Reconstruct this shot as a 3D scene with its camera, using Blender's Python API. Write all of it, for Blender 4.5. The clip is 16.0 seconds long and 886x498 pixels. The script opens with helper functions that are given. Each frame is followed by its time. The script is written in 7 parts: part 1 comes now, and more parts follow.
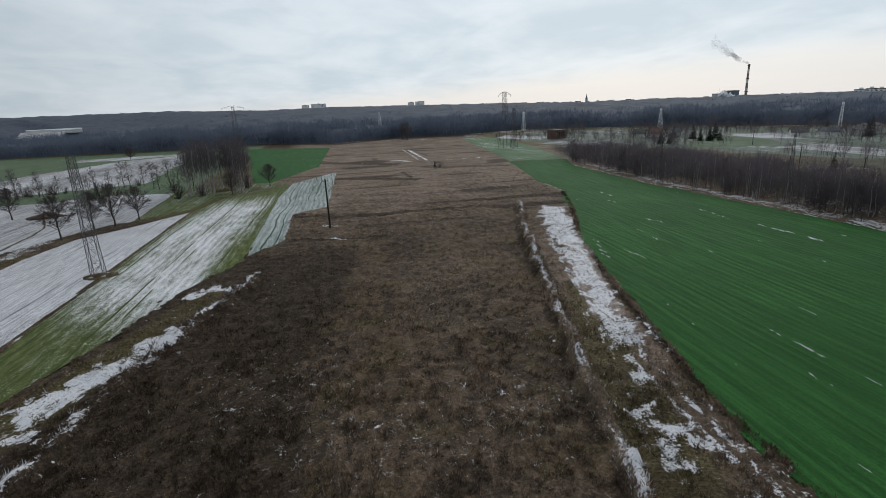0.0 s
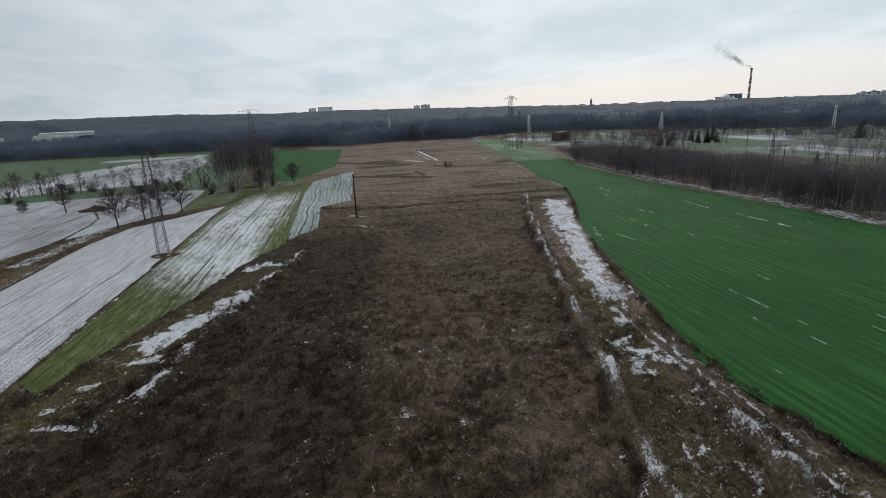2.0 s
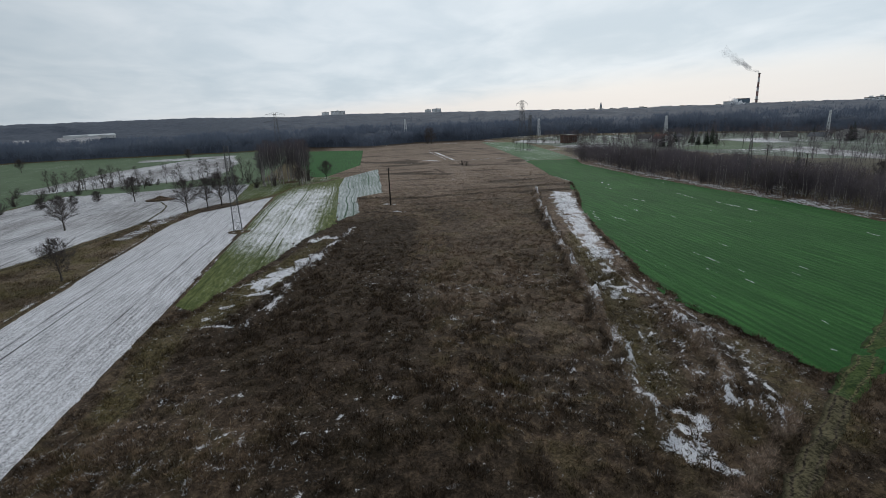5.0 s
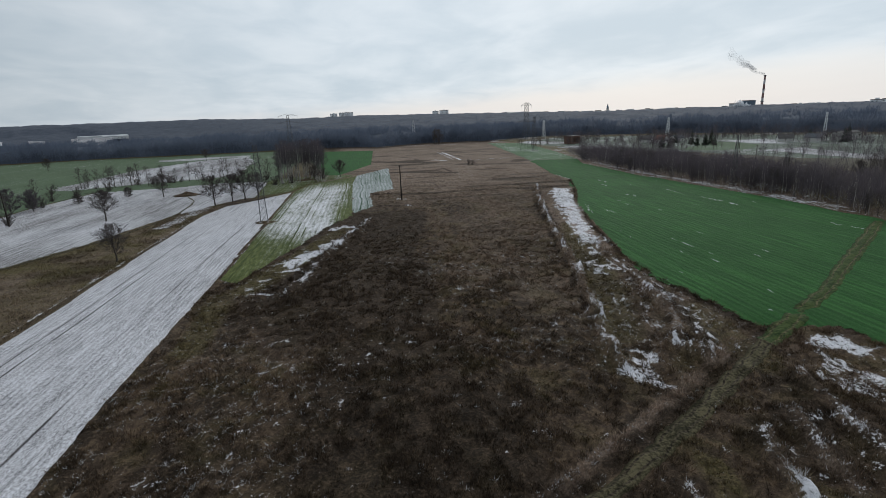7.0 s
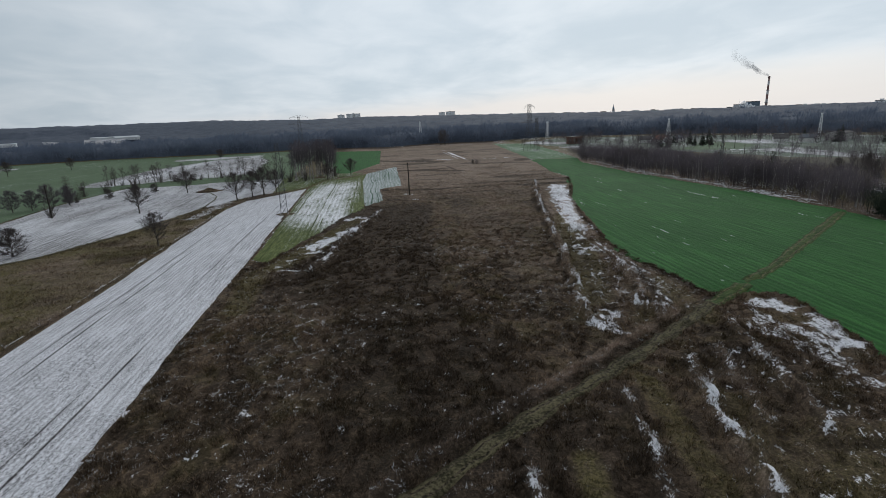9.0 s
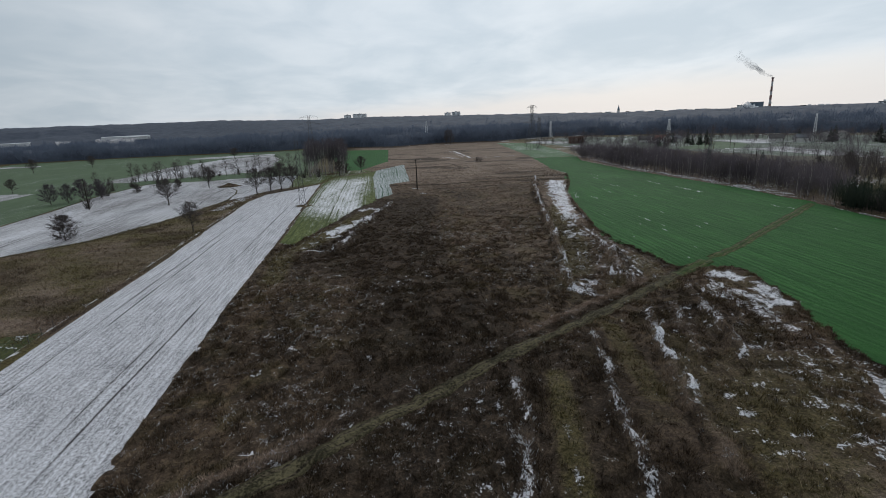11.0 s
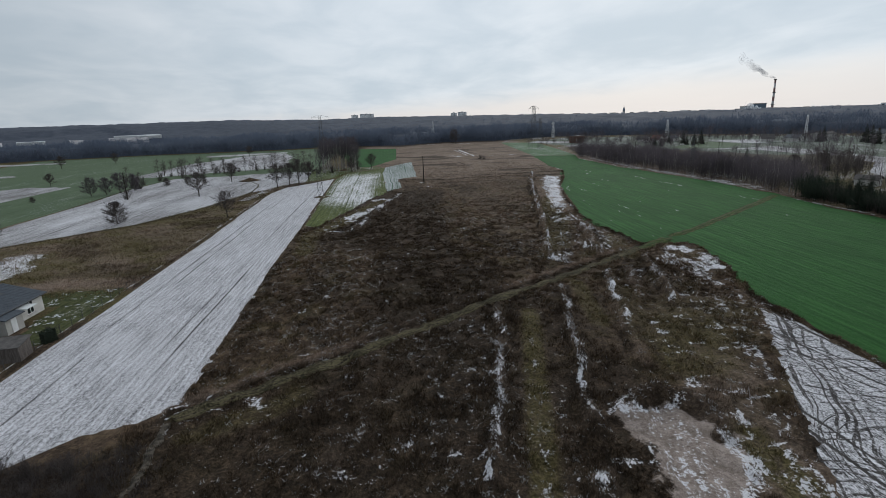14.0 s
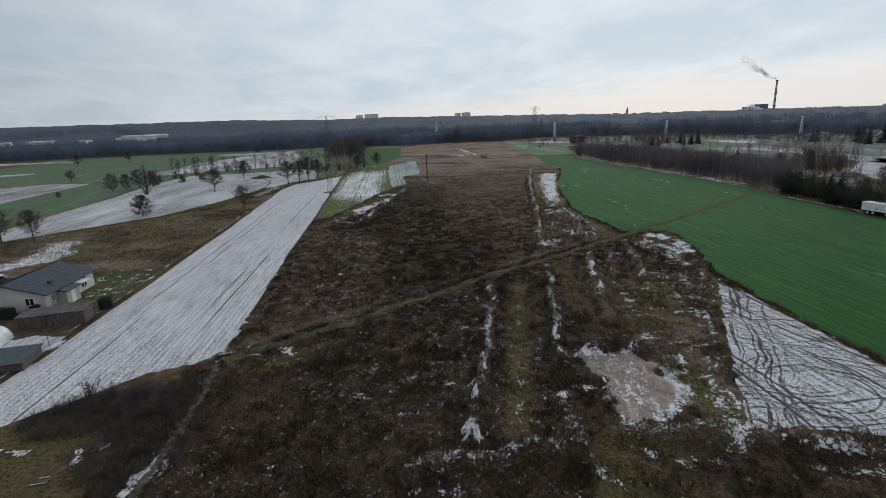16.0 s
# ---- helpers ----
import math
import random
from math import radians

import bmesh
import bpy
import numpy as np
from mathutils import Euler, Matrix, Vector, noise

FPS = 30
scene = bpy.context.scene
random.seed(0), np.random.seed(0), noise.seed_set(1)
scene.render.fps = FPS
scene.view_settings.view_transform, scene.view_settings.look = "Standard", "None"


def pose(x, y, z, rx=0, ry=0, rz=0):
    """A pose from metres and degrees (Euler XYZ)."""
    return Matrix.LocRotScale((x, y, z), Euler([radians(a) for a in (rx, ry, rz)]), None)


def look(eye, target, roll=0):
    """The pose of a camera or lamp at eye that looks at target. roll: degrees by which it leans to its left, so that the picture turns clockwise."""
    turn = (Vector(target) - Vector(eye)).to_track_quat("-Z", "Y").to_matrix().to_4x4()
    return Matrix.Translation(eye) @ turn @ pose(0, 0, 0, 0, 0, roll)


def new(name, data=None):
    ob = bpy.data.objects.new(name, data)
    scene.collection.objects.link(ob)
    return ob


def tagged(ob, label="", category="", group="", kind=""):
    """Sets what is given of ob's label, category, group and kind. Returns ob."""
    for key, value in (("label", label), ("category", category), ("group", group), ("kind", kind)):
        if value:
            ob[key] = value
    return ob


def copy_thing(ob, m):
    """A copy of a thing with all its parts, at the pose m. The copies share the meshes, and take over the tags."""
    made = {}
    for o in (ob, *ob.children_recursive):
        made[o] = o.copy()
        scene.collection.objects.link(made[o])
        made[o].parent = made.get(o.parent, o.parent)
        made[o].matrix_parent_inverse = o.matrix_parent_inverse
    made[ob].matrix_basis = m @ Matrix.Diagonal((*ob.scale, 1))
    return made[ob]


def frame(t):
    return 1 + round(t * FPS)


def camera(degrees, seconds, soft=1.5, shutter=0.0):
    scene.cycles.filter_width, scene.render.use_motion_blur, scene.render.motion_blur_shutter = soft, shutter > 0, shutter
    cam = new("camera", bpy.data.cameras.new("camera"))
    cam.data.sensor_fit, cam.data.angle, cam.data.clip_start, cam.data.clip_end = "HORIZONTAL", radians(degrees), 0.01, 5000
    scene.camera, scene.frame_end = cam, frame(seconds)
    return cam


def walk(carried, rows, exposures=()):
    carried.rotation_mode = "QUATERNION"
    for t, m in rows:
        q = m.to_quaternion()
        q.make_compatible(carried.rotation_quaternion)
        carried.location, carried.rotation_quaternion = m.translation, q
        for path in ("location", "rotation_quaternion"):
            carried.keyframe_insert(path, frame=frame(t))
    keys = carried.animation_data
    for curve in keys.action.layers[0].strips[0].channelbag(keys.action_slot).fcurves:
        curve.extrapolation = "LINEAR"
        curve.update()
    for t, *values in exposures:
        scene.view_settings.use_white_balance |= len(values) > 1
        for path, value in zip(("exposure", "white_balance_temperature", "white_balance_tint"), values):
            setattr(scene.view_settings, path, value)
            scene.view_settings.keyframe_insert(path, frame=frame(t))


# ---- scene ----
cam = camera(82.7, 16.0, soft=0.6)
METRES, EYE, TILT, LEAN, TURN = 104.83, 26.0, 0.0, 0.0, -10.3
ROWS = [
    (0.0, 0.0, 0.0, 0.0, -0.72, -16.08, 2.49),
    (0.5, -0.0045, -0.0308, 0.0007, -0.56, -15.98, 2.5),
    (1.0, -0.01, -0.0647, 0.0013, -0.46, -15.9, 2.54),
    (1.5, -0.0173, -0.1, 0.0019, -0.34, -15.83, 2.53),
    (2.0, -0.025, -0.1364, 0.0018, -0.19, -15.72, 2.51),
    (2.5, -0.0331, -0.1743, 0.0022, -0.03, -15.64, 2.5),
    (3.0, -0.0418, -0.2128, 0.0023, 0.16, -15.54, 2.48),
    (3.5, -0.0491, -0.2495, 0.0022, 0.37, -15.46, 2.48),
    (4.0, -0.0545, -0.2836, 0.0024, 0.54, -15.39, 2.45),
    (6.5, -0.0598, -0.4381, 0.0039, 1.52, -15.1, 2.41),
    (7.0, -0.0583, -0.468, 0.0041, 1.71, -15.06, 2.38),
    (7.5, -0.0558, -0.498, 0.0043, 1.88, -15.01, 2.37),
    (8.0, -0.0532, -0.5284, 0.0046, 2.06, -14.96, 2.4),
    (10.5, -0.0462, -0.6873, 0.0035, 2.91, -14.86, 2.39),
    (11.0, -0.0446, -0.7182, 0.0034, 3.05, -14.85, 2.36),
    (11.5, -0.0425, -0.7478, 0.0033, 3.17, -14.83, 2.33),
    (12.0, -0.0403, -0.7767, 0.0032, 3.28, -14.82, 2.3),
    (12.5, -0.0378, -0.8047, 0.0032, 3.41, -14.81, 2.28),
    (13.0, -0.0351, -0.8326, 0.0034, 3.53, -14.81, 2.26),
    (13.5, -0.0323, -0.8601, 0.0035, 3.65, -14.79, 2.23),
    (14.0, -0.0296, -0.8874, 0.0033, 3.76, -14.79, 2.21),
    (14.5, -0.0267, -0.9143, 0.0031, 3.88, -14.77, 2.18),
    (15.0, -0.0236, -0.941, 0.0027, 4.0, -14.76, 2.15),
    (15.5, -0.0203, -0.9673, 0.0024, 4.11, -14.75, 2.13),
    (16.0, -0.0168, -0.9926, 0.0024, 4.21, -14.73, 2.13),
]
walk(cam, [(t, pose(0, 0, EYE, TILT, LEAN, TURN) @ pose(METRES * x, METRES * y, METRES * z, 90 + pitch, roll, yaw)) for t, x, y, z, yaw, pitch, roll in ROWS],
     [(0.0, 0.03, 6270, 9), (4.0, 0.02, 6250, 9), (10.0, -0.02, 6200, 9.5), (16.0, -0.05, 6200, 10)])

# ---------------------------------------------------------------- world and light
SUN_ELEV, SUN_AZ = radians(24), radians(28)          # azimuth from +y towards +x
wd = bpy.data.worlds.new("overcast_sky")
scene.world = wd
wd.use_nodes = True


class Nodes:
    """Short hand for node trees."""

    def __init__(self, tree):
        self.t = tree
        tree.nodes.clear()

    def n(self, kind, ins=None, **props):
        nd = self.t.nodes.new(kind)
        for k, v in props.items():
            setattr(nd, k, v)
        for k, v in (ins or {}).items():
            self.put(nd.inputs[k], v)
        return nd

    def put(self, sock, v):
        if isinstance(v, bpy.types.NodeSocket):
            self.t.links.new(v, sock)
        elif isinstance(v, bpy.types.Node):
            self.t.links.new(v.outputs[0], sock)
        else:
            if sock.type == "RGBA" and len(v) == 3:
                v = (*v, 1)
            sock.default_value = v

    def math(self, op, a, b=0.0, c=0.0):
        nd = self.n("ShaderNodeMath", operation=op)
        for i, v in enumerate((a, b, c)):
            self.put(nd.inputs[i], v)
        return nd.outputs[0]

    def mix(self, f, a, b, blend="MIX"):
        nd = self.n("ShaderNodeMix", data_type="RGBA", blend_type=blend)
        self.put(nd.inputs[0], f)
        self.put(nd.inputs[6], a)
        self.put(nd.inputs[7], b)
        return nd.outputs[2]

    def step(self, v, lo, hi, a=0.0, b=1.0):
        nd = self.n("ShaderNodeMapRange", interpolation_type="SMOOTHSTEP")
        for i, x in enumerate((v, lo, hi, a, b)):
            self.put(nd.inputs[i], x)
        return nd.outputs[0]

    def noise(self, vec, scale, detail=4.0, rough=0.55, dist=0.0):
        nd = self.n("ShaderNodeTexNoise", {"Scale": scale, "Detail": detail, "Roughness": rough, "Distortion": dist})
        if vec is not None:
            self.put(nd.inputs["Vector"], vec)
        return nd.outputs[0]

    def scaled(self, vec, s, rz=0.0):
        nd = self.n("ShaderNodeMapping", {"Vector": vec, "Scale": s, "Rotation": (0, 0, rz)})
        return nd.outputs[0]

    def pos(self):
        return self.n("ShaderNodeNewGeometry").outputs["Position"]

    def attr(self, name):
        return self.n("ShaderNodeAttribute", attribute_name=name).outputs["Fac"]


w = Nodes(wd.node_tree)
ray = w.n("ShaderNodeTexCoord").outputs["Generated"]
sep = w.n("ShaderNodeSeparateXYZ", {0: ray})
up = w.math("MAXIMUM", sep.outputs[2], 0.0)
bearing = w.math("ARCTAN2", sep.outputs[0], sep.outputs[1])
# cloud deck, seen in perspective
low = w.math("ADD", up, 0.16)
px_ = w.math("DIVIDE", sep.outputs[0], low)
py_ = w.math("DIVIDE", sep.outputs[1], low)
deck = w.n("ShaderNodeCombineXYZ", {0: px_, 1: py_}).outputs[0]
c1 = w.noise(w.scaled(deck, (1.5, 1.15, 1)), 1.0, 6.0, 0.52, 0.5)
c2 = w.noise(w.scaled(deck, (0.60, 0.50, 1)), 1.0, 3.0, 0.5, 0.3)
c3 = w.noise(w.scaled(deck, (4.0, 3.0, 1)), 1.0, 4.0, 0.5, 0.4)
cl = w.math("ADD", w.math("ADD", w.math("MULTIPLY", c1, 0.50), w.math("MULTIPLY", c2, 0.35)), w.math("MULTIPLY", c3, 0.15))
cloudy = w.mix(w.step(cl, 0.34, 0.66), (0.545, 0.615, 0.665), (0.730, 0.770, 0.795))
# the deck ends above the skyline: a pale warm gap, opening towards the sun
rim = w.math("MULTIPLY", w.math("ADD", bearing, 0.40), 0.060)
rim = w.math("ADD", w.math("MINIMUM", w.math("MAXIMUM", rim, -0.02), 0.10), w.math("MULTIPLY", w.math("SUBTRACT", c1, 0.5), 0.030))
gap_ = w.step(w.math("SUBTRACT", up, rim), -0.030, 0.014, 0.92, 0.0)
cloudy = w.mix(gap_, cloudy, w.mix(w.step(up, 0.0, 0.07), (0.775, 0.735, 0.695), (0.800, 0.780, 0.750)))
# brighter towards the veiled sun
sun_way = (math.sin(SUN_AZ) * math.cos(SUN_ELEV), math.cos(SUN_AZ) * math.cos(SUN_ELEV), math.sin(SUN_ELEV))
dot = w.n("ShaderNodeVectorMath", {0: ray, 1: sun_way}, operation="DOT_PRODUCT").outputs["Value"]
glow = w.step(dot, 0.3, 1.0, 0.78, 1.12)
gl = w.n("ShaderNodeCombineXYZ", {0: glow, 1: glow, 2: glow}).outputs[0]
cloudy = w.mix(1.0, cloudy, gl, "MULTIPLY")
sky = w.n("ShaderNodeTexSky", sky_type="NISHITA", sun_disc=False, sun_elevation=SUN_ELEV, sun_rotation=SUN_AZ)
bg_sky = w.n("ShaderNodeBackground", {0: sky.outputs[0], 1: 0.05})
bg_cloud = w.n("ShaderNodeBackground", {0: cloudy, 1: 1.0})
mixed = w.n("ShaderNodeMixShader", {0: 0.94, 1: bg_sky.outputs[0], 2: bg_cloud.outputs[0]})
w.n("ShaderNodeOutputWorld", {0: mixed.outputs[0]})

lamp = bpy.data.lights.new("sun", "SUN")
lamp.energy, lamp.angle, lamp.color = 1.15, radians(30), (1.0, 0.95, 0.88)
sun = new("sun", lamp)
sun.matrix_world = look(Vector(sun_way) * 100, (0, 0, 0))


# ---------------------------------------------------------------- materials
def material(name):
    m = bpy.data.materials.new(name)
    m.use_nodes = True
    return m, Nodes(m.node_tree)


def finish(k, colour, rough=0.9, bump=None, dist=0.05, metal=0.0, alpha=None, spec=0.3):
    ins = {"Base Color": colour, "Roughness": rough, "Metallic": metal, "Specular IOR Level": spec}
    if alpha is not None:
        ins["Alpha"] = alpha
    sh = k.n("ShaderNodeBsdfPrincipled", ins)
    if bump is not None:
        b = k.n("ShaderNodeBump", {"Height": bump, "Distance": dist, "Strength": 1.0})
        k.put(sh.inputs["Normal"], b.outputs[0])
    k.n("ShaderNodeOutputMaterial", {0: sh.outputs[0]})


def plain(name, a, b, scale=3.0, rough=0.8, metal=0.0, vec=(1, 1, 1), bump=0.02):
    """Two tones mixed by a coarse and a fine noise."""
    m, k = material(name)
    p = k.scaled(k.n("ShaderNodeTexCoord").outputs["Object"], vec)
    n1, n2 = k.noise(p, scale), k.noise(p, scale * 9, 3.0)
    f = k.step(k.math("ADD", k.math("MULTIPLY", n1, 0.65), k.math("MULTIPLY", n2, 0.35)), 0.35, 0.65)
    finish(k, k.mix(f, a, b), rough, n2, bump, metal)
    return m


SNOW = (0.735, 0.728, 0.762)


def soil_tones(k, p):
    """Dry winter weeds: dark brown, red brown and olive in long bands along the strip."""
    band = k.noise(k.scaled(p, (0.10, 0.018, 1)), 1.0, 4.0, 0.55, 0.4)
    blot = k.noise(p, 0.16, 4.0, 0.6, 0.3)
    mid = k.noise(k.scaled(p, (1.0, 0.75, 1)), 0.9, 5.0, 0.66, 0.4)
    fine = k.noise(p, 3.6, 5.0, 0.7)
    c = k.mix(k.step(band, 0.40, 0.58), (0.036, 0.0255, 0.0175), (0.086, 0.059, 0.040))
    c = k.mix(k.step(blot, 0.48, 0.64, 0, 0.65), c, (0.080, 0.063, 0.028))
    c = k.mix(k.step(mid, 0.52, 0.64, 0, 0.65), c, (0.165, 0.116, 0.074))
    c = k.mix(k.step(mid, 0.36, 0.48, 0.66, 0), c, (0.022, 0.0162, 0.0115))
    c = k.mix(k.step(fine, 0.53, 0.66, 0, 0.55), c, (0.196, 0.143, 0.094))
    c = k.mix(k.step(fine, 0.36, 0.46, 0.5, 0), c, (0.016, 0.0125, 0.0095))
    return c, mid, fine


def cover(k, p):
    """What grows or lies on the fallow land, by the plan's shares of rank weeds with painted bank shade, straw, turf,
    sand and snow.
    """
    c, mid, fine = soil_tones(k, p)
    tuft = k.noise(p, 1.7, 5.0, 0.7, 0.6)

    def share(key, rag=0.9, lo=0.15, hi=0.85):
        """A share of the plan with a ragged border."""
        a = k.attr(key)
        v = k.math("ADD", a, k.math("MULTIPLY", k.math("SUBTRACT", tuft, 0.5), rag))
        return k.math("MULTIPLY", k.step(v, lo, hi), k.step(a, 0.0, 0.12))
    drift = k.step(k.noise(k.scaled(p, (0.06, 0.35, 1)), 1.0, 5.0, 0.65), 0.40, 0.60)
    straw = k.mix(drift, k.mix(k.step(fine, 0.40, 0.62), (0.108, 0.078, 0.058), (0.232, 0.170, 0.130)), k.mix(k.step(fine, 0.40, 0.62), (0.184, 0.136, 0.105), (0.32, 0.246, 0.195)))
    c = k.mix(k.math("MULTIPLY", k.attr("straw"), k.step(mid, 0.3, 0.6, 0.5, 1)), c, straw)
    c = k.mix(k.math("MULTIPLY", share("turf", 1.2), k.step(mid, 0.33, 0.55, 0.35, 1)), c, k.mix(k.step(fine, 0.35, 0.65), (0.040, 0.035, 0.013), (0.140, 0.116, 0.050)))
    c = k.mix(k.math("MULTIPLY", k.math("MULTIPLY", share("rank"), k.math("SUBTRACT", 1.0, k.math("MULTIPLY", k.attr("turf"), 0.8))), 0.80), c, k.mix(k.step(fine, 0.40, 0.64), (0.0165, 0.0120, 0.0085), k.mix(k.step(mid, 0.4, 0.6), (0.036, 0.0255, 0.0175), (0.078, 0.054, 0.036))))
    c = k.mix(k.math("MULTIPLY", share("sand", 1.3, 0.3, 0.62), k.step(fine, 0.30, 0.45, 0.75, 1)), c, k.mix(k.step(k.math("ADD", k.math("MULTIPLY", mid, 0.6), k.math("MULTIPLY", fine, 0.4)), 0.36, 0.64), (0.185, 0.148, 0.126), (0.385, 0.320, 0.284)))
    # lying snow: ragged flecks, drawn out along the strip, closed where there is much of it
    along = k.n("ShaderNodeVectorMath", {0: p, 1: (0.25, 0.97, 0)}, operation="DOT_PRODUCT").outputs["Value"]
    athwart = k.n("ShaderNodeVectorMath", {0: p, 1: (0.97, -0.25, 0)}, operation="DOT_PRODUCT").outputs["Value"]
    lane = k.n("ShaderNodeCombineXYZ", {0: k.math("MULTIPLY", athwart, 1.9), 1: k.math("MULTIPLY", along, 0.32)}).outputs[0]
    s1, s2, s3 = k.noise(p, 0.75, 7.0, 0.68, 0.7), k.noise(p, 3.6, 5.0, 0.72), k.noise(lane, 1.0, 5.0, 0.65)
    s = k.math("ADD", k.math("ADD", k.math("MULTIPLY", s1, 0.26), k.math("MULTIPLY", s2, 0.46)), k.math("MULTIPLY", s3, 0.28))
    cut = k.math("SUBTRACT", 0.845, k.math("MULTIPLY", k.attr("snow"), 0.45))
    white = k.math("MULTIPLY", k.step(k.math("SUBTRACT", s, cut), 0.0, 0.05), 0.92)
    return c, white, mid, fine


def ground_material():
    m, k = material("fallow_soil")
    c, white, mid, fine = cover(k, k.pos())
    bump = k.math("ADD", k.math("MULTIPLY", fine, 0.8), k.math("MULTIPLY", mid, 0.6))
    finish(k, k.mix(white, c, SNOW), 0.95, bump, 0.25, spec=0.1)
    return m


def rows_material(name, low, high, snow_amount, row=0.55, wobble=0.5, tram=12.0, patch=0.0, stretch=0.12, patch_scale=0.06, comb=0.03, soft=0.16, lines=0.4, loops=False, tone=0.0):
    """A sown or ploughed field with rows along y; snow lies between the rows."""
    m, k = material(name)
    p = k.pos()
    x = k.n("ShaderNodeSeparateXYZ", {0: p}).outputs[0]
    bend = k.noise(k.scaled(p, (0.04, 0.03, 1)), 1.0, 3.0)
    xb = k.math("ADD", x, k.math("MULTIPLY", bend, wobble * 4))
    wave = k.math("SINE", k.math("MULTIPLY", xb, 2 * math.pi / row))
    streak = k.noise(k.scaled(p, (1.3, stretch, 1)), 1.0, 6.0, 0.66)
    fine = k.noise(k.scaled(p, (1.0, 0.6, 1)), 6.5, 5.0, 0.72)
    big = k.noise(p, 0.045, 3.0, 0.5)
    f = k.math("ADD", k.math("MULTIPLY", streak, 0.6), k.math("MULTIPLY", fine, 0.4))
    c = k.mix(k.step(f, 0.40, 0.60), low, high)
    c = k.mix(k.step(big, 0.35, 0.65, 0.0, 0.40), c, low)
    if tone:
        drilled = k.math("MULTIPLY", k.step(k.math("ADD", wave, k.math("MULTIPLY", k.math("SUBTRACT", fine, 0.5), 2.4)), -0.2, 0.9), tone)
        drilled = k.math("MULTIPLY", drilled, k.step(k.noise(k.scaled(p, (0.22, 0.03, 1)), 1.0, 4.0, 0.6), 0.36, 0.60, 0.25, 1))
        c = k.mix(drilled, c, (low[0] * 0.45, low[1] * 0.5, low[2] * 0.5))
    # wheel tracks, two ruts at a time, broken here and there
    rut = k.math("ABSOLUTE", k.math("SUBTRACT", k.math("FRACT", k.math("DIVIDE", xb, tram)), 0.5))
    wide = 0.22 / tram
    rut = k.math("MULTIPLY", k.step(rut, 0.9 / tram - wide, 0.9 / tram), k.step(rut, 0.9 / tram, 0.9 / tram + wide, 1, 0))
    rut = k.math("MULTIPLY", rut, k.step(k.noise(k.scaled(p, (0.25, 0.03, 1)), 1.0, 3.0), 0.42, 0.58))
    c = k.mix(k.math("MULTIPLY", rut, lines), c, (low[0] * 0.5, low[1] * 0.5, low[2] * 0.5))
    amount = k.math("ADD", snow_amount, k.math("MULTIPLY", k.math("SUBTRACT", k.noise(k.scaled(p, (1, 0.3, 1)), patch_scale, 4.0, 0.6), 0.5), patch))
    amount = k.math("ADD", amount, k.attr("more"))
    if loops:
        # tyre marks: drawn-out streaks beside both edges, across the middle, and a few arcs of a turning machine
        warp = k.math("MULTIPLY", k.math("SUBTRACT", k.noise(p, 0.08, 2.0), 0.5), 5.0)

        def scored(across, along, fine_, seed_, lo, hi):
            a_ = k.n("ShaderNodeVectorMath", {0: p, 1: across}, operation="DOT_PRODUCT").outputs["Value"]
            b_ = k.n("ShaderNodeVectorMath", {0: p, 1: along}, operation="DOT_PRODUCT").outputs["Value"]
            lane = k.n("ShaderNodeCombineXYZ", {0: k.math("MULTIPLY", k.math("ADD", a_, warp), fine_), 1: k.math("MULTIPLY", b_, 0.07), 2: seed_}).outputs[0]
            return k.step(k.noise(lane, 1.0, 2.0, 0.5), lo, hi)

        def arc(cx_, cy_, r_lo, r_hi):
            d_ = k.n("ShaderNodeVectorMath", {0: p, 1: (cx_, cy_, 0.1)}, operation="DISTANCE").outputs["Value"]
            ring = k.n("ShaderNodeCombineXYZ", {0: k.math("MULTIPLY", d_, 2.6), 1: cx_, 2: cy_}).outputs[0]
            on = k.step(k.noise(ring, 1.0, 1.0), 0.54, 0.62)
            return k.math("MULTIPLY", on, k.math("MULTIPLY", k.step(d_, r_lo, r_lo + 0.5), k.step(d_, r_hi - 0.5, r_hi, 1, 0)))
        west = k.n("ShaderNodeVectorMath", {0: p, 1: (0.866, -0.5, 0)}, operation="DOT_PRODUCT").outputs["Value"]
        by_west = k.step(west, 44.0, 48.5, 1, 0)
        by_east = k.step(k.n("ShaderNodeSeparateXYZ", {0: p}).outputs[0], 18.0, 25.0)
        sparse = k.step(k.noise(p, 0.11, 3.0), 0.44, 0.58)
        marks = k.math("MULTIPLY", scored((0.866, -0.5, 0), (0.5, 0.866, 0), 2.3, 0.0, 0.52, 0.60), by_west)
        marks = k.math("MAXIMUM", marks, k.math("MULTIPLY", scored((0.97, 0.24, 0), (-0.24, 0.97, 0), 2.1, 3.0, 0.53, 0.61), by_east))
        marks = k.math("MAXIMUM", marks, k.math("MULTIPLY", scored((0.55, 0.83, 0), (0.83, -0.55, 0), 2.4, 7.0, 0.55, 0.62), sparse))
        marks = k.math("MAXIMUM", marks, k.math("MULTIPLY", scored((0.10, 0.99, 0), (0.99, -0.10, 0), 2.2, 9.0, 0.56, 0.63), k.math("SUBTRACT", 1.0, sparse)))
        for cx_, cy_, lo, hi in ((15, -68, 1.0, 4.5), (11.5, -65, 0.8, 3.0), (19, -63, 4, 7.5)):
            marks = k.math("MAXIMUM", marks, k.math("MULTIPLY", arc(cx_, cy_, lo, hi), 0.9))
        amount = k.math("SUBTRACT", amount, k.math("MULTIPLY", marks, 0.15))
    lie = k.math("ADD", k.math("ADD", k.math("MULTIPLY", wave, comb), k.math("MULTIPLY", streak, 0.25)), k.math("MULTIPLY", fine, 0.75))
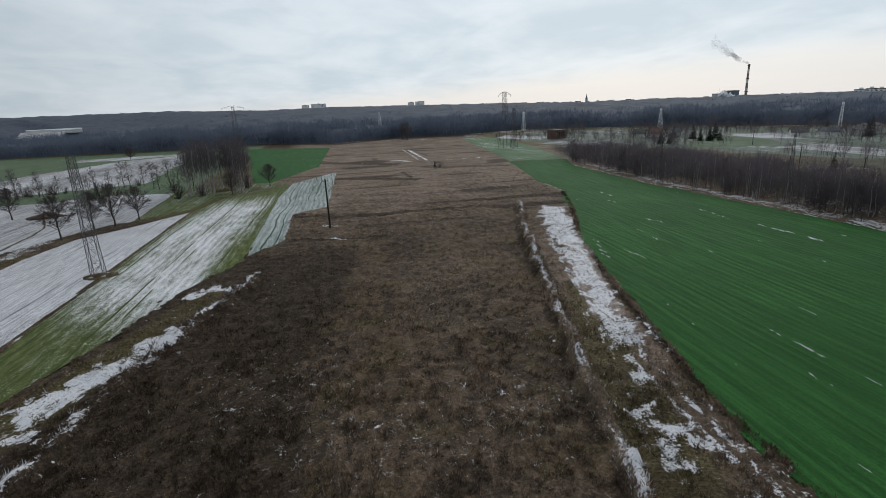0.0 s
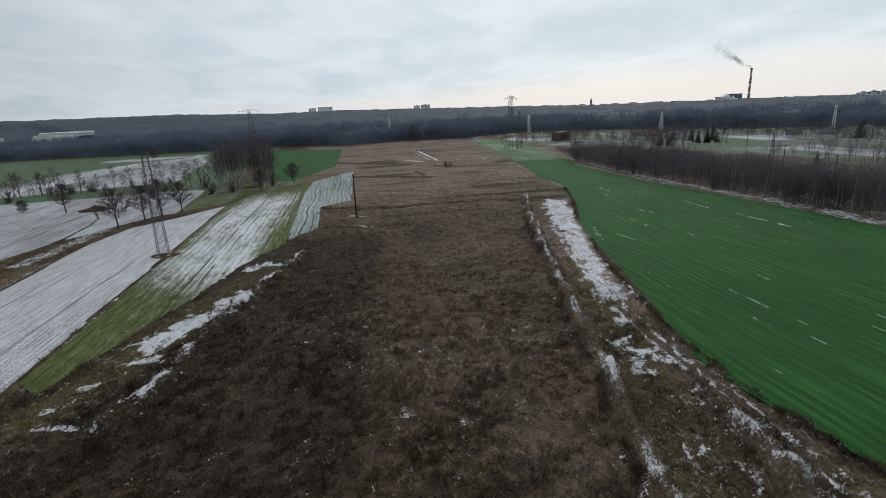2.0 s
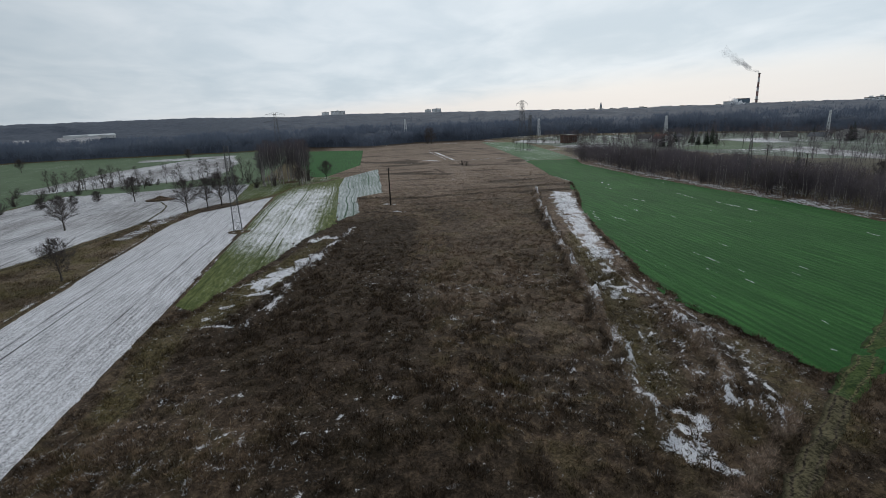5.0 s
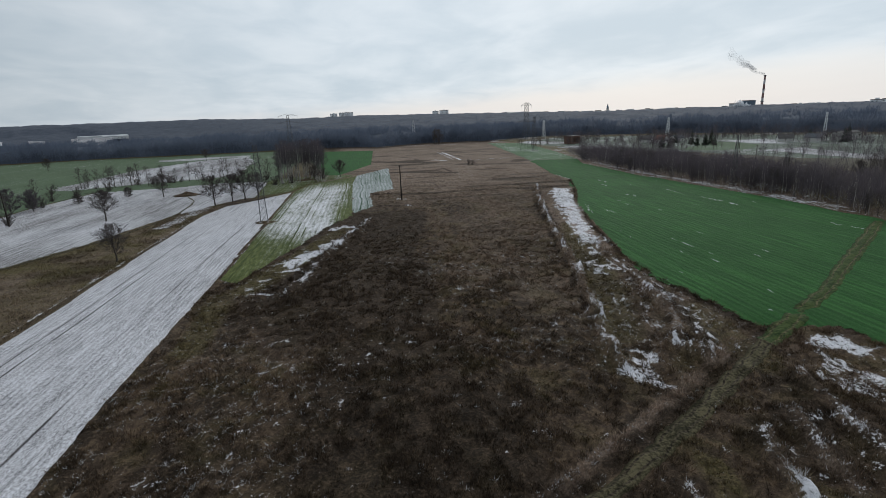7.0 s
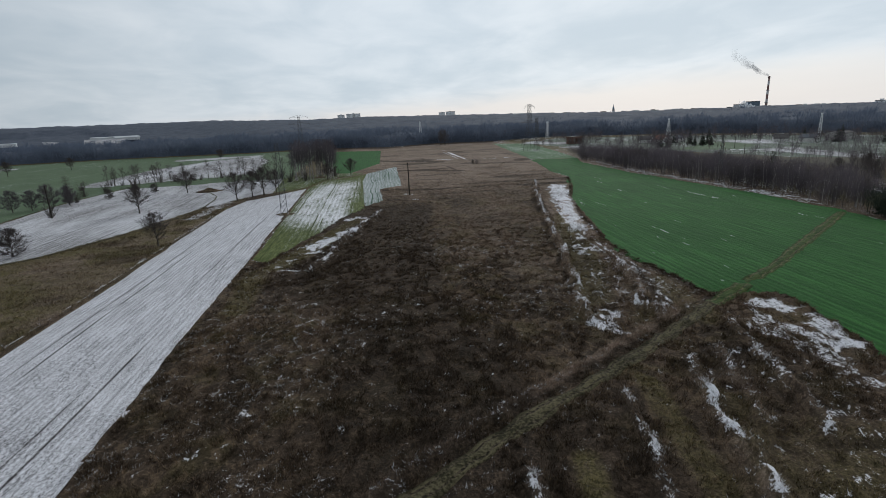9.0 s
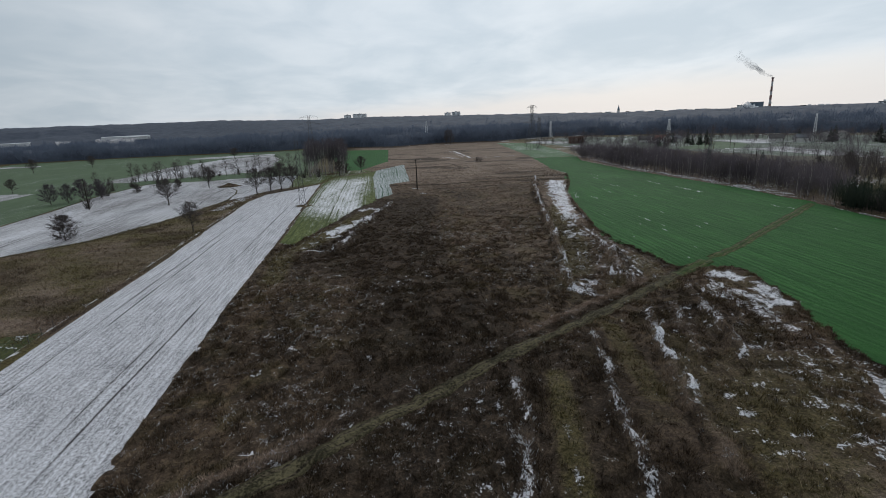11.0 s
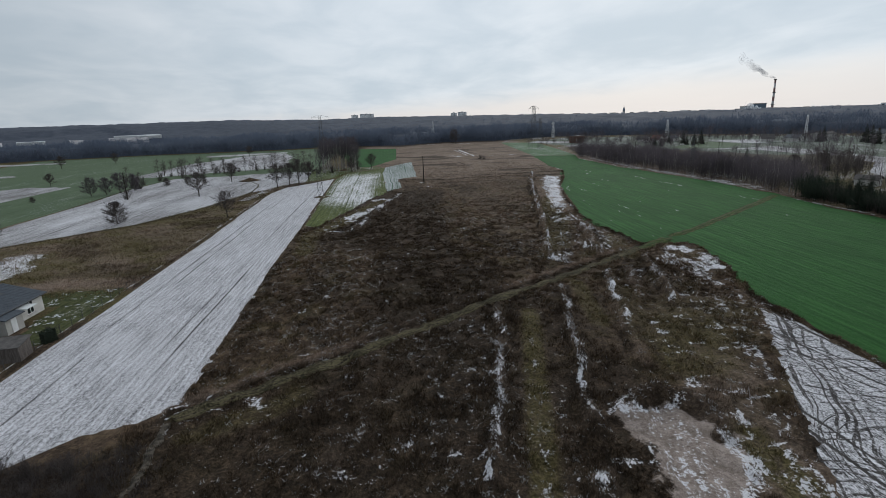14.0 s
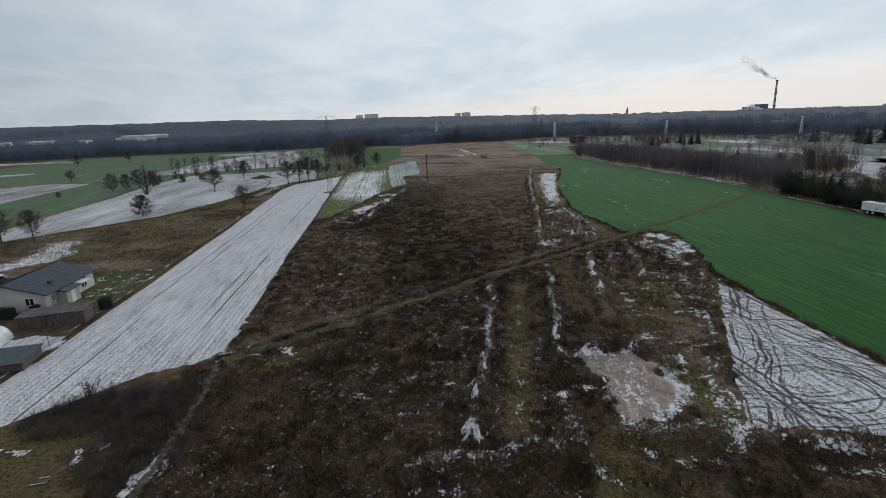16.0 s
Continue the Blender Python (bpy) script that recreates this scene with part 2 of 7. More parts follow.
    lie = k.math("SUBTRACT", lie, k.math("MULTIPLY", rut, lines * 0.6))
    white = k.step(k.math("ADD", lie, amount), 1.0 - soft / 2, 1.0 + soft / 2)
    c = k.mix(white, c, SNOW)
    finish(k, c, 0.92, k.math("ADD", k.math("MULTIPLY", wave, 0.15), fine), 0.08, spec=0.12)
    return m


def verge_material(name, dim, lit, bare):
    """Grassy cart track: trodden turf between two bare ruts."""
    m, k = material(name)
    p = k.pos()
    a = k.attr("across")
    mid, fine = k.noise(p, 0.5, 4.0), k.noise(p, 3.5, 5.0, 0.65)
    turf = k.mix(k.step(k.math("ADD", k.math("MULTIPLY", mid, 0.4), k.math("MULTIPLY", fine, 0.6)), 0.40, 0.60), dim, lit)
    sway = k.math("ADD", a, k.math("MULTIPLY", k.math("SUBTRACT", mid, 0.5), 0.5))
    rut = k.step(k.math("ABSOLUTE", k.math("SUBTRACT", k.math("ABSOLUTE", sway), 0.46)), 0.05, 0.15, 1.0, 0.0)
    c = k.mix(k.math("MULTIPLY", rut, k.step(mid, 0.3, 0.6, 0.6, 1.0)), turf, k.mix(k.step(fine, 0.42, 0.6), (bare[0] * 0.16, bare[1] * 0.16, bare[2] * 0.16), bare))
    c = k.mix(k.math("MULTIPLY", k.step(k.math("ADD", a, k.math("MULTIPLY", k.math("SUBTRACT", fine, 0.5), 0.8)), 0.60, 0.95), 0.75), c, (dim[0] * 0.5, dim[1] * 0.5, dim[2] * 0.5))
    c = k.mix(k.step(k.math("ADD", k.math("MULTIPLY", mid, 0.45), k.math("MULTIPLY", fine, 0.55)), 0.66, 0.72), c, SNOW)
    finish(k, c, 0.95, fine, 0.1, spec=0.1)
    return m


def blade_material(name, gain, frost=0.0):
    """Dead stalks and blades: the tone of their spot, varied stalk by stalk; some hold snow."""
    m, k = material(name)
    c, white, mid, fine = cover(k, k.pos())
    r = k.n("ShaderNodeNewGeometry").outputs["Random Per Island"]
    g = k.step(r, 0.0, 1.0, gain * 0.68, gain * 1.38)
    c = k.mix(1.0, c, k.n("ShaderNodeCombineXYZ", {0: g, 1: g, 2: g}).outputs[0], "MULTIPLY")
    lucky = k.step(k.math("FRACT", k.math("MULTIPLY", r, 7.3)), 0.74 - frost, 0.79 - frost)
    c = k.mix(k.math("MULTIPLY", white, lucky), c, SNOW)
    finish(k, c, 0.9, spec=0.1)
    return m


def twig_material(name, a, b, through_=0.4):
    """Fine twigs: a thin haze that also passes light."""
    m, k = material(name)
    r = k.n("ShaderNodeNewGeometry").outputs["Random Per Island"]
    o = k.n("ShaderNodeObjectInfo").outputs["Random"]
    c = k.mix(k.math("FRACT", k.math("ADD", r, o)), a, b)
    front = k.n("ShaderNodeBsdfPrincipled", {"Base Color": c, "Roughness": 0.9, "Specular IOR Level": 0.1})
    back = k.n("ShaderNodeBsdfTranslucent", {"Color": c})
    both = k.n("ShaderNodeMixShader", {0: through_, 1: front.outputs[0], 2: back.outputs[0]})
    k.n("ShaderNodeOutputMaterial", {0: both.outputs[0]})
    return m


def birch_material():
    m, k = material("birch_bark")
    p = k.n("ShaderNodeTexCoord").outputs["Object"]
    marks = k.noise(k.scaled(p, (5, 5, 2.2)), 1.0, 4.0, 0.7)
    c = k.mix(k.step(marks, 0.46, 0.60), (0.42, 0.39, 0.365), (0.08, 0.07, 0.063))
    finish(k, c, 0.8, marks, 0.02)
    return m


M = {}
M["soil"] = ground_material()
M["wheat"] = rows_material("winter_wheat", (0.015, 0.064, 0.0135), (0.034, 0.126, 0.026), 0.16, row=1.2, tram=18.0, stretch=0.07, tone=0.34)
M["wheat_far"] = rows_material("pale_wheat", (0.065, 0.115, 0.055), (0.11, 0.175, 0.090), 0.38, row=2.2, patch=0.35, stretch=0.06)
M["wheat_left"] = rows_material("pasture", (0.066, 0.098, 0.054), (0.114, 0.154, 0.088), 0.34, row=2.0, patch=0.30, stretch=0.05)
M["grassland"] = rows_material("frosted_grassland", (0.078, 0.098, 0.074), (0.130, 0.150, 0.116), 0.39, row=2.0, patch=0.35, stretch=0.06)
M["lawn"] = rows_material("rough_lawn", (0.034, 0.042, 0.015), (0.092, 0.098, 0.038), 0.33, row=1.0, patch=0.6, stretch=0.8, patch_scale=0.3, comb=0.0, lines=0.0)
M["ploughed"] = rows_material("snowy_plough", (0.040, 0.034, 0.034), (0.11, 0.095, 0.090), 0.528, row=0.7, wobble=0.10, tram=10.5, patch=0.10, stretch=0.16, comb=0.02, soft=0.36, lines=0.28)
M["stubble"] = rows_material("snowy_stubble", (0.060, 0.055, 0.050), (0.14, 0.125, 0.115), 0.455, row=1.4, wobble=0.3, tram=13.0, patch=0.40, stretch=0.10, comb=0.02, soft=0.42, lines=0.4)
M["tracked"] = rows_material("tracked_snow", (0.040, 0.036, 0.035), (0.10, 0.09, 0.085), 0.515, row=0.9, wobble=0.3, tram=30.0, patch=0.05, stretch=0.2, comb=0.02, soft=0.28, lines=0.3, loops=True)
M["patchy"] = rows_material("patchy_wheat", (0.050, 0.068, 0.018), (0.128, 0.146, 0.048), 0.405, row=1.3, wobble=0.4, tram=9.0, patch=0.5, stretch=0.30, patch_scale=0.09, comb=0.02, soft=0.22, lines=0.6)
M["striped"] = rows_material("striped_wheat", (0.020, 0.060, 0.030), (0.045, 0.105, 0.055), 0.44, row=1.3, wobble=1.1, tram=6.0, patch=0.35, stretch=0.2, comb=0.028, soft=0.5)
M["sedge"] = plain("brown_sedge", (0.045, 0.040, 0.026), (0.095, 0.082, 0.050), 0.25, 0.95, bump=0.1)
M["turf"] = plain("turf", (0.035, 0.05, 0.014), (0.095, 0.105, 0.036), 0.35, 0.95, bump=0.1)
M["track"] = verge_material("cart_track", (0.022, 0.020, 0.010), (0.112, 0.096, 0.055), (0.085, 0.068, 0.046))
M["path"] = plain("trodden_earth", (0.022, 0.018, 0.013), (0.135, 0.116, 0.092), 2.2, 0.95, bump=0.1)
M["track_green"] = verge_material("grass_track", (0.019, 0.038, 0.011), (0.068, 0.092, 0.028), (0.150, 0.135, 0.066))
M["hoar"] = plain("snow_on_stalks", (0.42, 0.41, 0.41), (0.74, 0.74, 0.76), 3.0, 0.85)
M["snow"] = plain("old_snow", (0.70, 0.72, 0.76), (0.50, 0.50, 0.50), 1.2, 0.8)
M["weed"] = blade_material("dry_weeds", 1.45)
M["weed_frost"] = blade_material("frosted_weeds", 1.75, 0.2)
M["bark"] = plain("dark_bark", (0.045, 0.038, 0.034), (0.095, 0.083, 0.073), 2.0, 0.95, vec=(3, 3, 0.6), bump=0.05)
M["twig"] = twig_material("dark_twigs", (0.050, 0.044, 0.044), (0.112, 0.096, 0.091))
M["twig_red"] = twig_material("birch_twigs", (0.070, 0.062, 0.071), (0.142, 0.123, 0.134))
M["birch"] = birch_material()
# cool, lifted tone stands in for distance haze, put into the base colour
M["forest"] = twig_material("hazed_forest", (0.099, 0.121, 0.164), (0.131, 0.154, 0.202))
# same haze tint, darkened in colour as this surface faces the open sky
M["canopy"] = plain("hazed_canopy", (0.040, 0.049, 0.070), (0.064, 0.076, 0.102), 0.05, 0.95, bump=0.5)
M["needle"] = twig_material("spruce_needles", (0.022, 0.031, 0.024), (0.046, 0.058, 0.041))
M["steel"] = plain("galvanised_steel", (0.56, 0.57, 0.58), (0.70, 0.71, 0.72), 1.0, 0.6, 0.0)
M["steel_dark"] = plain("weathered_steel", (0.055, 0.055, 0.06), (0.105, 0.103, 0.104), 1.0, 0.7, 0.2)
M["glaze"] = plain("brown_insulator_glaze", (0.05, 0.025, 0.015), (0.09, 0.05, 0.03), 4.0, 0.3)
M["wood"] = plain("tarred_pole_wood", (0.012, 0.010, 0.009), (0.035, 0.027, 0.022), 2.5, 0.9, vec=(6, 6, 0.5))
M["concrete"] = plain("concrete", (0.30, 0.29, 0.275), (0.42, 0.41, 0.39), 1.2, 0.9)
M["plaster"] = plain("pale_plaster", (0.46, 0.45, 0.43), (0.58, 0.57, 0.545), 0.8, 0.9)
M["plaster_grey"] = plain("grey_plaster", (0.33, 0.32, 0.30), (0.42, 0.41, 0.385), 0.8, 0.9)
M["roof"] = plain("dark_sheet_roof", (0.030, 0.038, 0.050), (0.054, 0.066, 0.082), 1.5, 0.55, 0.0)
M["roof_red"] = plain("red_tile_roof", (0.12, 0.055, 0.042), (0.19, 0.09, 0.07), 1.2, 0.8)
M["brick"] = plain("dark_brick", (0.09, 0.05, 0.04), (0.16, 0.095, 0.075), 2.0, 0.9)
M["frame"] = plain("white_window_frame", (0.72, 0.72, 0.70), (0.8, 0.8, 0.78), 2.0, 0.5)
M["board"] = plain("weathered_boards", (0.065, 0.055, 0.05), (0.135, 0.118, 0.107), 2.0, 0.9, vec=(4, 4, 0.5))
M["felt"] = plain("roofing_felt", (0.06, 0.055, 0.053), (0.12, 0.11, 0.105), 1.0, 0.9)
M["foil"] = plain("white_foil", (0.55, 0.57, 0.57), (0.70, 0.72, 0.72), 1.0, 0.35)
M["panel"] = plain("white_sheet_panel", (0.62, 0.63, 0.64), (0.74, 0.75, 0.76), 0.8, 0.45)
M["rubber"] = plain("tyre_rubber", (0.015, 0.015, 0.015), (0.03, 0.03, 0.03), 3.0, 0.8)
M["paint_red"] = plain("red_paint", (0.20, 0.115, 0.105), (0.26, 0.155, 0.14), 0.05, 0.7)
M["paint_white"] = plain("white_paint", (0.46, 0.46, 0.46), (0.56, 0.56, 0.56), 0.05, 0.7)
M["block_pale"] = plain("pale_block_panels", (0.68, 0.70, 0.72), (0.78, 0.80, 0.82), 0.1, 0.9)
M["block_blue"] = plain("blue_grey_cladding", (0.10, 0.14, 0.18), (0.15, 0.19, 0.24), 0.1, 0.7)
M["town"] = plain("town_plaster", (0.48, 0.50, 0.52), (0.62, 0.63, 0.64), 0.05, 0.9)


def glass_material():
    m, k = material("window_glass")
    sh = k.n("ShaderNodeBsdfPrincipled", {"Base Color": (0.02, 0.025, 0.03, 1), "Roughness": 0.08, "Specular IOR Level": 0.6})
    k.n("ShaderNodeOutputMaterial", {0: sh.outputs[0]})
    return m


M["glass"] = glass_material()


def smoke_material(name, tone, dens):
    m, k = material(name)
    p = k.n("ShaderNodeTexCoord").outputs["Object"]
    n1 = k.noise(p, 0.06, 2.0, 0.5)
    a = k.math("MULTIPLY", k.step(n1, 0.30, 0.66), dens)
    a = k.math("MULTIPLY", a, k.attr("thick"))
    finish(k, tone, 1.0, alpha=a, spec=0.0)
    return m


M["smoke"] = smoke_material("stack_smoke", (0.42, 0.43, 0.46), 0.27)
M["steam"] = smoke_material("white_steam", (0.85, 0.87, 0.90), 0.9)


# ---------------------------------------------------------------- mesh helpers
class G:
    """Collects vertices and faces of one mesh."""

    def __init__(self):
        self.v, self.f = [], []

    def box(self, x0, y0, z0, x1, y1, z1):
        b = len(self.v)
        self.v += [(x0, y0, z0), (x1, y0, z0), (x1, y1, z0), (x0, y1, z0), (x0, y0, z1), (x1, y0, z1), (x1, y1, z1), (x0, y1, z1)]
        self.f += [(b + i, b + j, b + k, b + l) for i, j, k, l in ((3, 2, 1, 0), (4, 5, 6, 7), (0, 1, 5, 4), (1, 2, 6, 5), (2, 3, 7, 6), (3, 0, 4, 7))]
        return self

    def tube(self, p0, p1, r0, r1=None, sides=4, caps=True):
        r1 = r0 if r1 is None else r1
        p0, p1 = Vector(p0), Vector(p1)
        d = (p1 - p0).normalized()
        u = d.orthogonal().normalized()
        v = d.cross(u)
        b = len(self.v)
        for p, r in ((p0, r0), (p1, r1)):
            for i in range(sides):
                a = 2 * math.pi * (i + 0.5) / sides
                self.v.append(tuple(p + (u * math.cos(a) + v * math.sin(a)) * r))
        for i in range(sides):
            j = (i + 1) % sides
            self.f.append((b + i, b + j, b + sides + j, b + sides + i))
        if caps:
            self.f.append(tuple(b + i for i in reversed(range(sides))))
            self.f.append(tuple(b + sides + i for i in range(sides)))
        return self

    def solid(self, pts, low, high):
        """A prism: the polygon pts of (x, y), from low to high."""
        b, n = len(self.v), len(pts)
        self.v += [(x, y, low) for x, y in pts] + [(x, y, high) for x, y in pts]
        self.f.append(tuple(b + i for i in reversed(range(n))))
        self.f.append(tuple(b + n + i for i in range(n)))
        for i in range(n):
            j = (i + 1) % n
            self.f.append((b + i, b + j, b + n + j, b + n + i))
        return self

    def slab(self, quad, thick):
        """A sheet with thickness under the four points."""
        b = len(self.v)
        self.v += [tuple(q) for q in quad] + [(q[0], q[1], q[2] - thick) for q in quad]
        self.f += [(b, b + 1, b + 2, b + 3), (b + 7, b + 6, b + 5, b + 4)]
        for i in range(4):
            j = (i + 1) % 4
            self.f.append((b + i, b + 4 + i, b + 4 + j, b + j))
        return self

    def mesh(self, name, mat, smooth=False):
        me = bpy.data.meshes.new(name)
        me.from_pydata(self.v, [], self.f)
        me.materials.append(mat)
        if smooth:
            me.shade_smooth()
        return me


def part(name, g, mat, parent=None, label="", smooth=False, at=None):
    """Links a collected mesh as one object, under a thing or a part."""
    ob = new(name, g.mesh(name, mat, smooth) if isinstance(g, G) else g)
    if at is not None:
        ob.location = at
    if parent is not None:
        ob.parent = parent
    if label:
        ob["label"] = label
    return ob


def thing(name, x, y, z, rz=0.0, label="", category="", group="", kind=""):
    ob = new(name)
    ob.matrix_basis = pose(x, y, z, 0, 0, rz)
    return tagged(ob, label, category, group, kind)


def big_mesh(name, v, faces, mat, attrs=None, smooth=False):
    """A mesh from arrays; faces is an (n, 3) or (n, 4) array."""
    me = bpy.data.meshes.new(name)
    n, c = faces.shape
    me.vertices.add(len(v))
    me.vertices.foreach_set("co", np.asarray(v, np.float32).ravel())
    me.loops.add(n * c)
    me.loops.foreach_set("vertex_index", faces.astype(np.int32).ravel())
    me.polygons.add(n)
    me.polygons.foreach_set("loop_start", np.arange(0, n * c, c, dtype=np.int32))
    for key, val in (attrs or {}).items():
        me.attributes.new(key, "FLOAT", "POINT").data.foreach_set("value", np.asarray(val, np.float32))
    me.materials.append(mat)
    me.update(calc_edges=True)
    if smooth:
        me.shade_smooth()
    return new(name, me)


# ---------------------------------------------------------------- the plan
def inside(px, py, poly):
    res = np.zeros(px.shape, bool)
    n = len(poly)
    for i in range(n):
        (x0, y0), (x1, y1) = poly[i], poly[(i + 1) % n]
        if y0 == y1:
            continue
        hit = ((y0 > py) != (y1 > py)) & (px < (x1 - x0) * (py - y0) / (y1 - y0) + x0)
        res ^= hit
    return res


def away(px, py, line):
    """Distance to a polyline."""
    best = np.full(px.shape, 1e9)
    for (x0, y0), (x1, y1) in zip(line[:-1], line[1:]):
        dx, dy = x1 - x0, y1 - y0
        s = np.clip(((px - x0) * dx + (py - y0) * dy) / (dx * dx + dy * dy), 0, 1)
        best = np.minimum(best, np.hypot(px - x0 - s * dx, py - y0 - s * dy))
    return best


RNG = np.random.RandomState(7)
LATTICE = RNG.rand(256, 256)


def value_noise(x, y, size):
    """Smooth noise in 0..1 with cells of that many metres."""
    x, y = np.asarray(x) / size, np.asarray(y) / size
    i, j = np.floor(x).astype(int), np.floor(y).astype(int)
    u, v = x - i, y - j
    u, v = u * u * (3 - 2 * u), v * v * (3 - 2 * v)
    a, b = LATTICE[i % 256, j % 256], LATTICE[(i + 1) % 256, j % 256]
    c, d = LATTICE[i % 256, (j + 1) % 256], LATTICE[(i + 1) % 256, (j + 1) % 256]
    return (a * (1 - u) + b * u) * (1 - v) + (c * (1 - u) + d * u) * v


def smooth(a, b, x):
    t = np.clip((x - a) / (b - a), 0, 1)
    return t * t * (3 - 2 * t)


FIELDS = {
    "ploughed": [(-65, -64), (-57.6, -57.3), (-54, -54.0), (-51.3, -51.6), (-48.6, -48.8), (-43.6, -47.0), (-41.4, -44.2), (-41.3, -39.6), (-41.6, -22.6), (-42.4, 5.8), (-42.4, 34),
                 (-42.6, 53), (-43.2, 82), (-44, 150), (-54, 134), (-62, 124), (-65, 110), (-64.6, 70), (-63.6, 30), (-63.4, 0), (-63.6, -40)],
    "patchy": [(-42.2, 41.5), (-38.6, 38.4), (-36.4, 44.6), (-33.3, 54.4), (-29.6, 66.5), (-26, 80), (-20, 94), (-21.5, 164), (-20, 193), (-39, 171), (-43.6, 152), (-42.8, 82), (-42.2, 53)],
    "striped": [(-20.4, 94), (-14, 106), (-15, 134), (-6, 142), (-4.5, 221), (-20.6, 193), (-22, 164)],
    "small_green": [(-70, 398), (-10, 366), (-13, 248), (-29, 199), (-36, 203)],
    "wheat": [(29, 21), (29, 28), (29.5, 34), (31.5, 41), (34, 52), (38.5, 71), (43, 88), (53, 112), (56, 125), (61, 136), (62, 160), (72, 220), (97, 214),
              (89.5, 190), (90, 138), (93, 107), (95.5, 80), (96, 48), (93, 30), (91.5, 6), (91, -60), (29.5, -60.5), (29.6, -50), (30.5, -39), (31.5, -28),
              (37, -14), (40, 0), (30.5, 3.5)],
    "pale_green": [(72.5, 221), (89, 388), (116, 362), (104, 262), (97, 215)],
    "triangle": [(28.6, -32.5), (19, -49), (12, -61), (7.6, -68), (11, -68.6), (19, -70.5), (45, -78), (60, -85), (60, -80), (29, -61), (29.2, -50), (29.8, -39)],
    "left_white": [(-128, 22), (-117, 32), (-106, 43), (-97, 52), (-91, 57), (-84, 74), (-74.5, 112), (-67, 127), (-60, 140), (-56, 141), (-60, 190),
                   (-79, 196), (-99, 189), (-130, 186), (-134, 150), (-131, 109), (-130, 66)],
    "left_green": [(-131, 60), (-132, 109), (-135, 150), (-131, 187), (-148, 196), (-170, 172), (-169, 105), (-168, 50)],
    "far_white_a": [(-170, 104), (-171, 172), (-197, 180), (-212, 167), (-260, 120), (-230, 70)],
    "far_green": [(-172, 176), (-178, 246), (-168, 308), (-171, 357), (-270, 366), (-308, 376), (-306, 300), (-214, 168), (-198, 182)],
    "far_white_b": [(-148, 197), (-162, 206), (-161, 289), (-137, 357), (-106, 374), (-90, 316), (-84, 262), (-80, 224), (-100, 215), (-125, 208)],
    "far_white_c": [(-180, 386), (-111, 392), (-104, 376), (-140, 360), (-172, 360)],
    "right_white": [(195, 206), (224, 206), (216, 150), (206, 85), (186, 85), (196, 150)],
    "right_pale": [(225, 284), (264, 277), (246, 234), (229, 238)],
    "right_green": [(160, 229), (224, 280), (228, 236), (194, 207)],
    "yard_snow": [(118, 300), (136, 309), (152, 286), (141, 256), (128, 264)],
    "right_back": [(172, 118), (174, 185), (161, 223), (137, 256), (126, 292), (118, 330), (119, 372), (160, 420), (250, 372), (312, 295), (352, 235), (330, 160), (225, 100)],
    "left_back": [(-73, 150), (-57, 200), (-62, 432), (-118, 424), (-180, 428), (-250, 438), (-340, 420), (-312, 300), (-262, 122), (-232, 66), (-172, 46), (-132, 58), (-135, 150), (-131, 188)],
    "verge_meadow": [(-56, 143), (-47, 151), (-43.6, 156), (-39.6, 172), (-30, 184), (-20.5, 195), (-28, 201), (-57, 201), (-60.5, 190)],
    "lane_snow": [(188, 267), (189, 237), (188, 214), (204, 196), (200, 195), (185.5, 213), (186.5, 237), (185, 267)],
    "brown_meadow": [(158, 196), (174, 186), (182, 160), (198, 146), (205, 128), (185, 112), (165, 110), (166, 150)],
    "right_plot": [(146, 56), (160, 80), (190, 106), (226, 128), (222, 95), (190, 60), (150, 40), (141, 46)],
    "lawn": [(-64.8, -3), (-64.6, -26.3), (-67, -26.6), (-70.5, -24.5), (-72, -11), (-84, -10.2), (-84, -4)],
    "yard_snow_left": [(-72.4, -41.0), (-71.6, -36.4), (-68.4, -34.4), (-64.4, -35.4), (-64.0, -40.6)],
    "far_white_d": [(-400, 372), (-346, 361), (-320, 366), (-282, 363), (-293, 380), (-364, 388)],
    "far_white_e": [(-285, 246), (-254, 260), (-245, 247), (-262, 236)],
    "far_pale": [(108, 366), (127, 393), (152, 346), (139, 324)],
}
TRACK = [(93, 44), (70, 27.5), (48, 11.5), (28, -1), (12, -12), (-1, -20), (-12, -27.3), (-21, -33.6), (-28, -39), (-35, -43.2), (-41, -47.2)]
PATH_ = [(-41.2, -48.0), (-40.9, -52), (-40.4, -56), (-40.5, -62), (-40.8, -68), (-40.6, -80)]
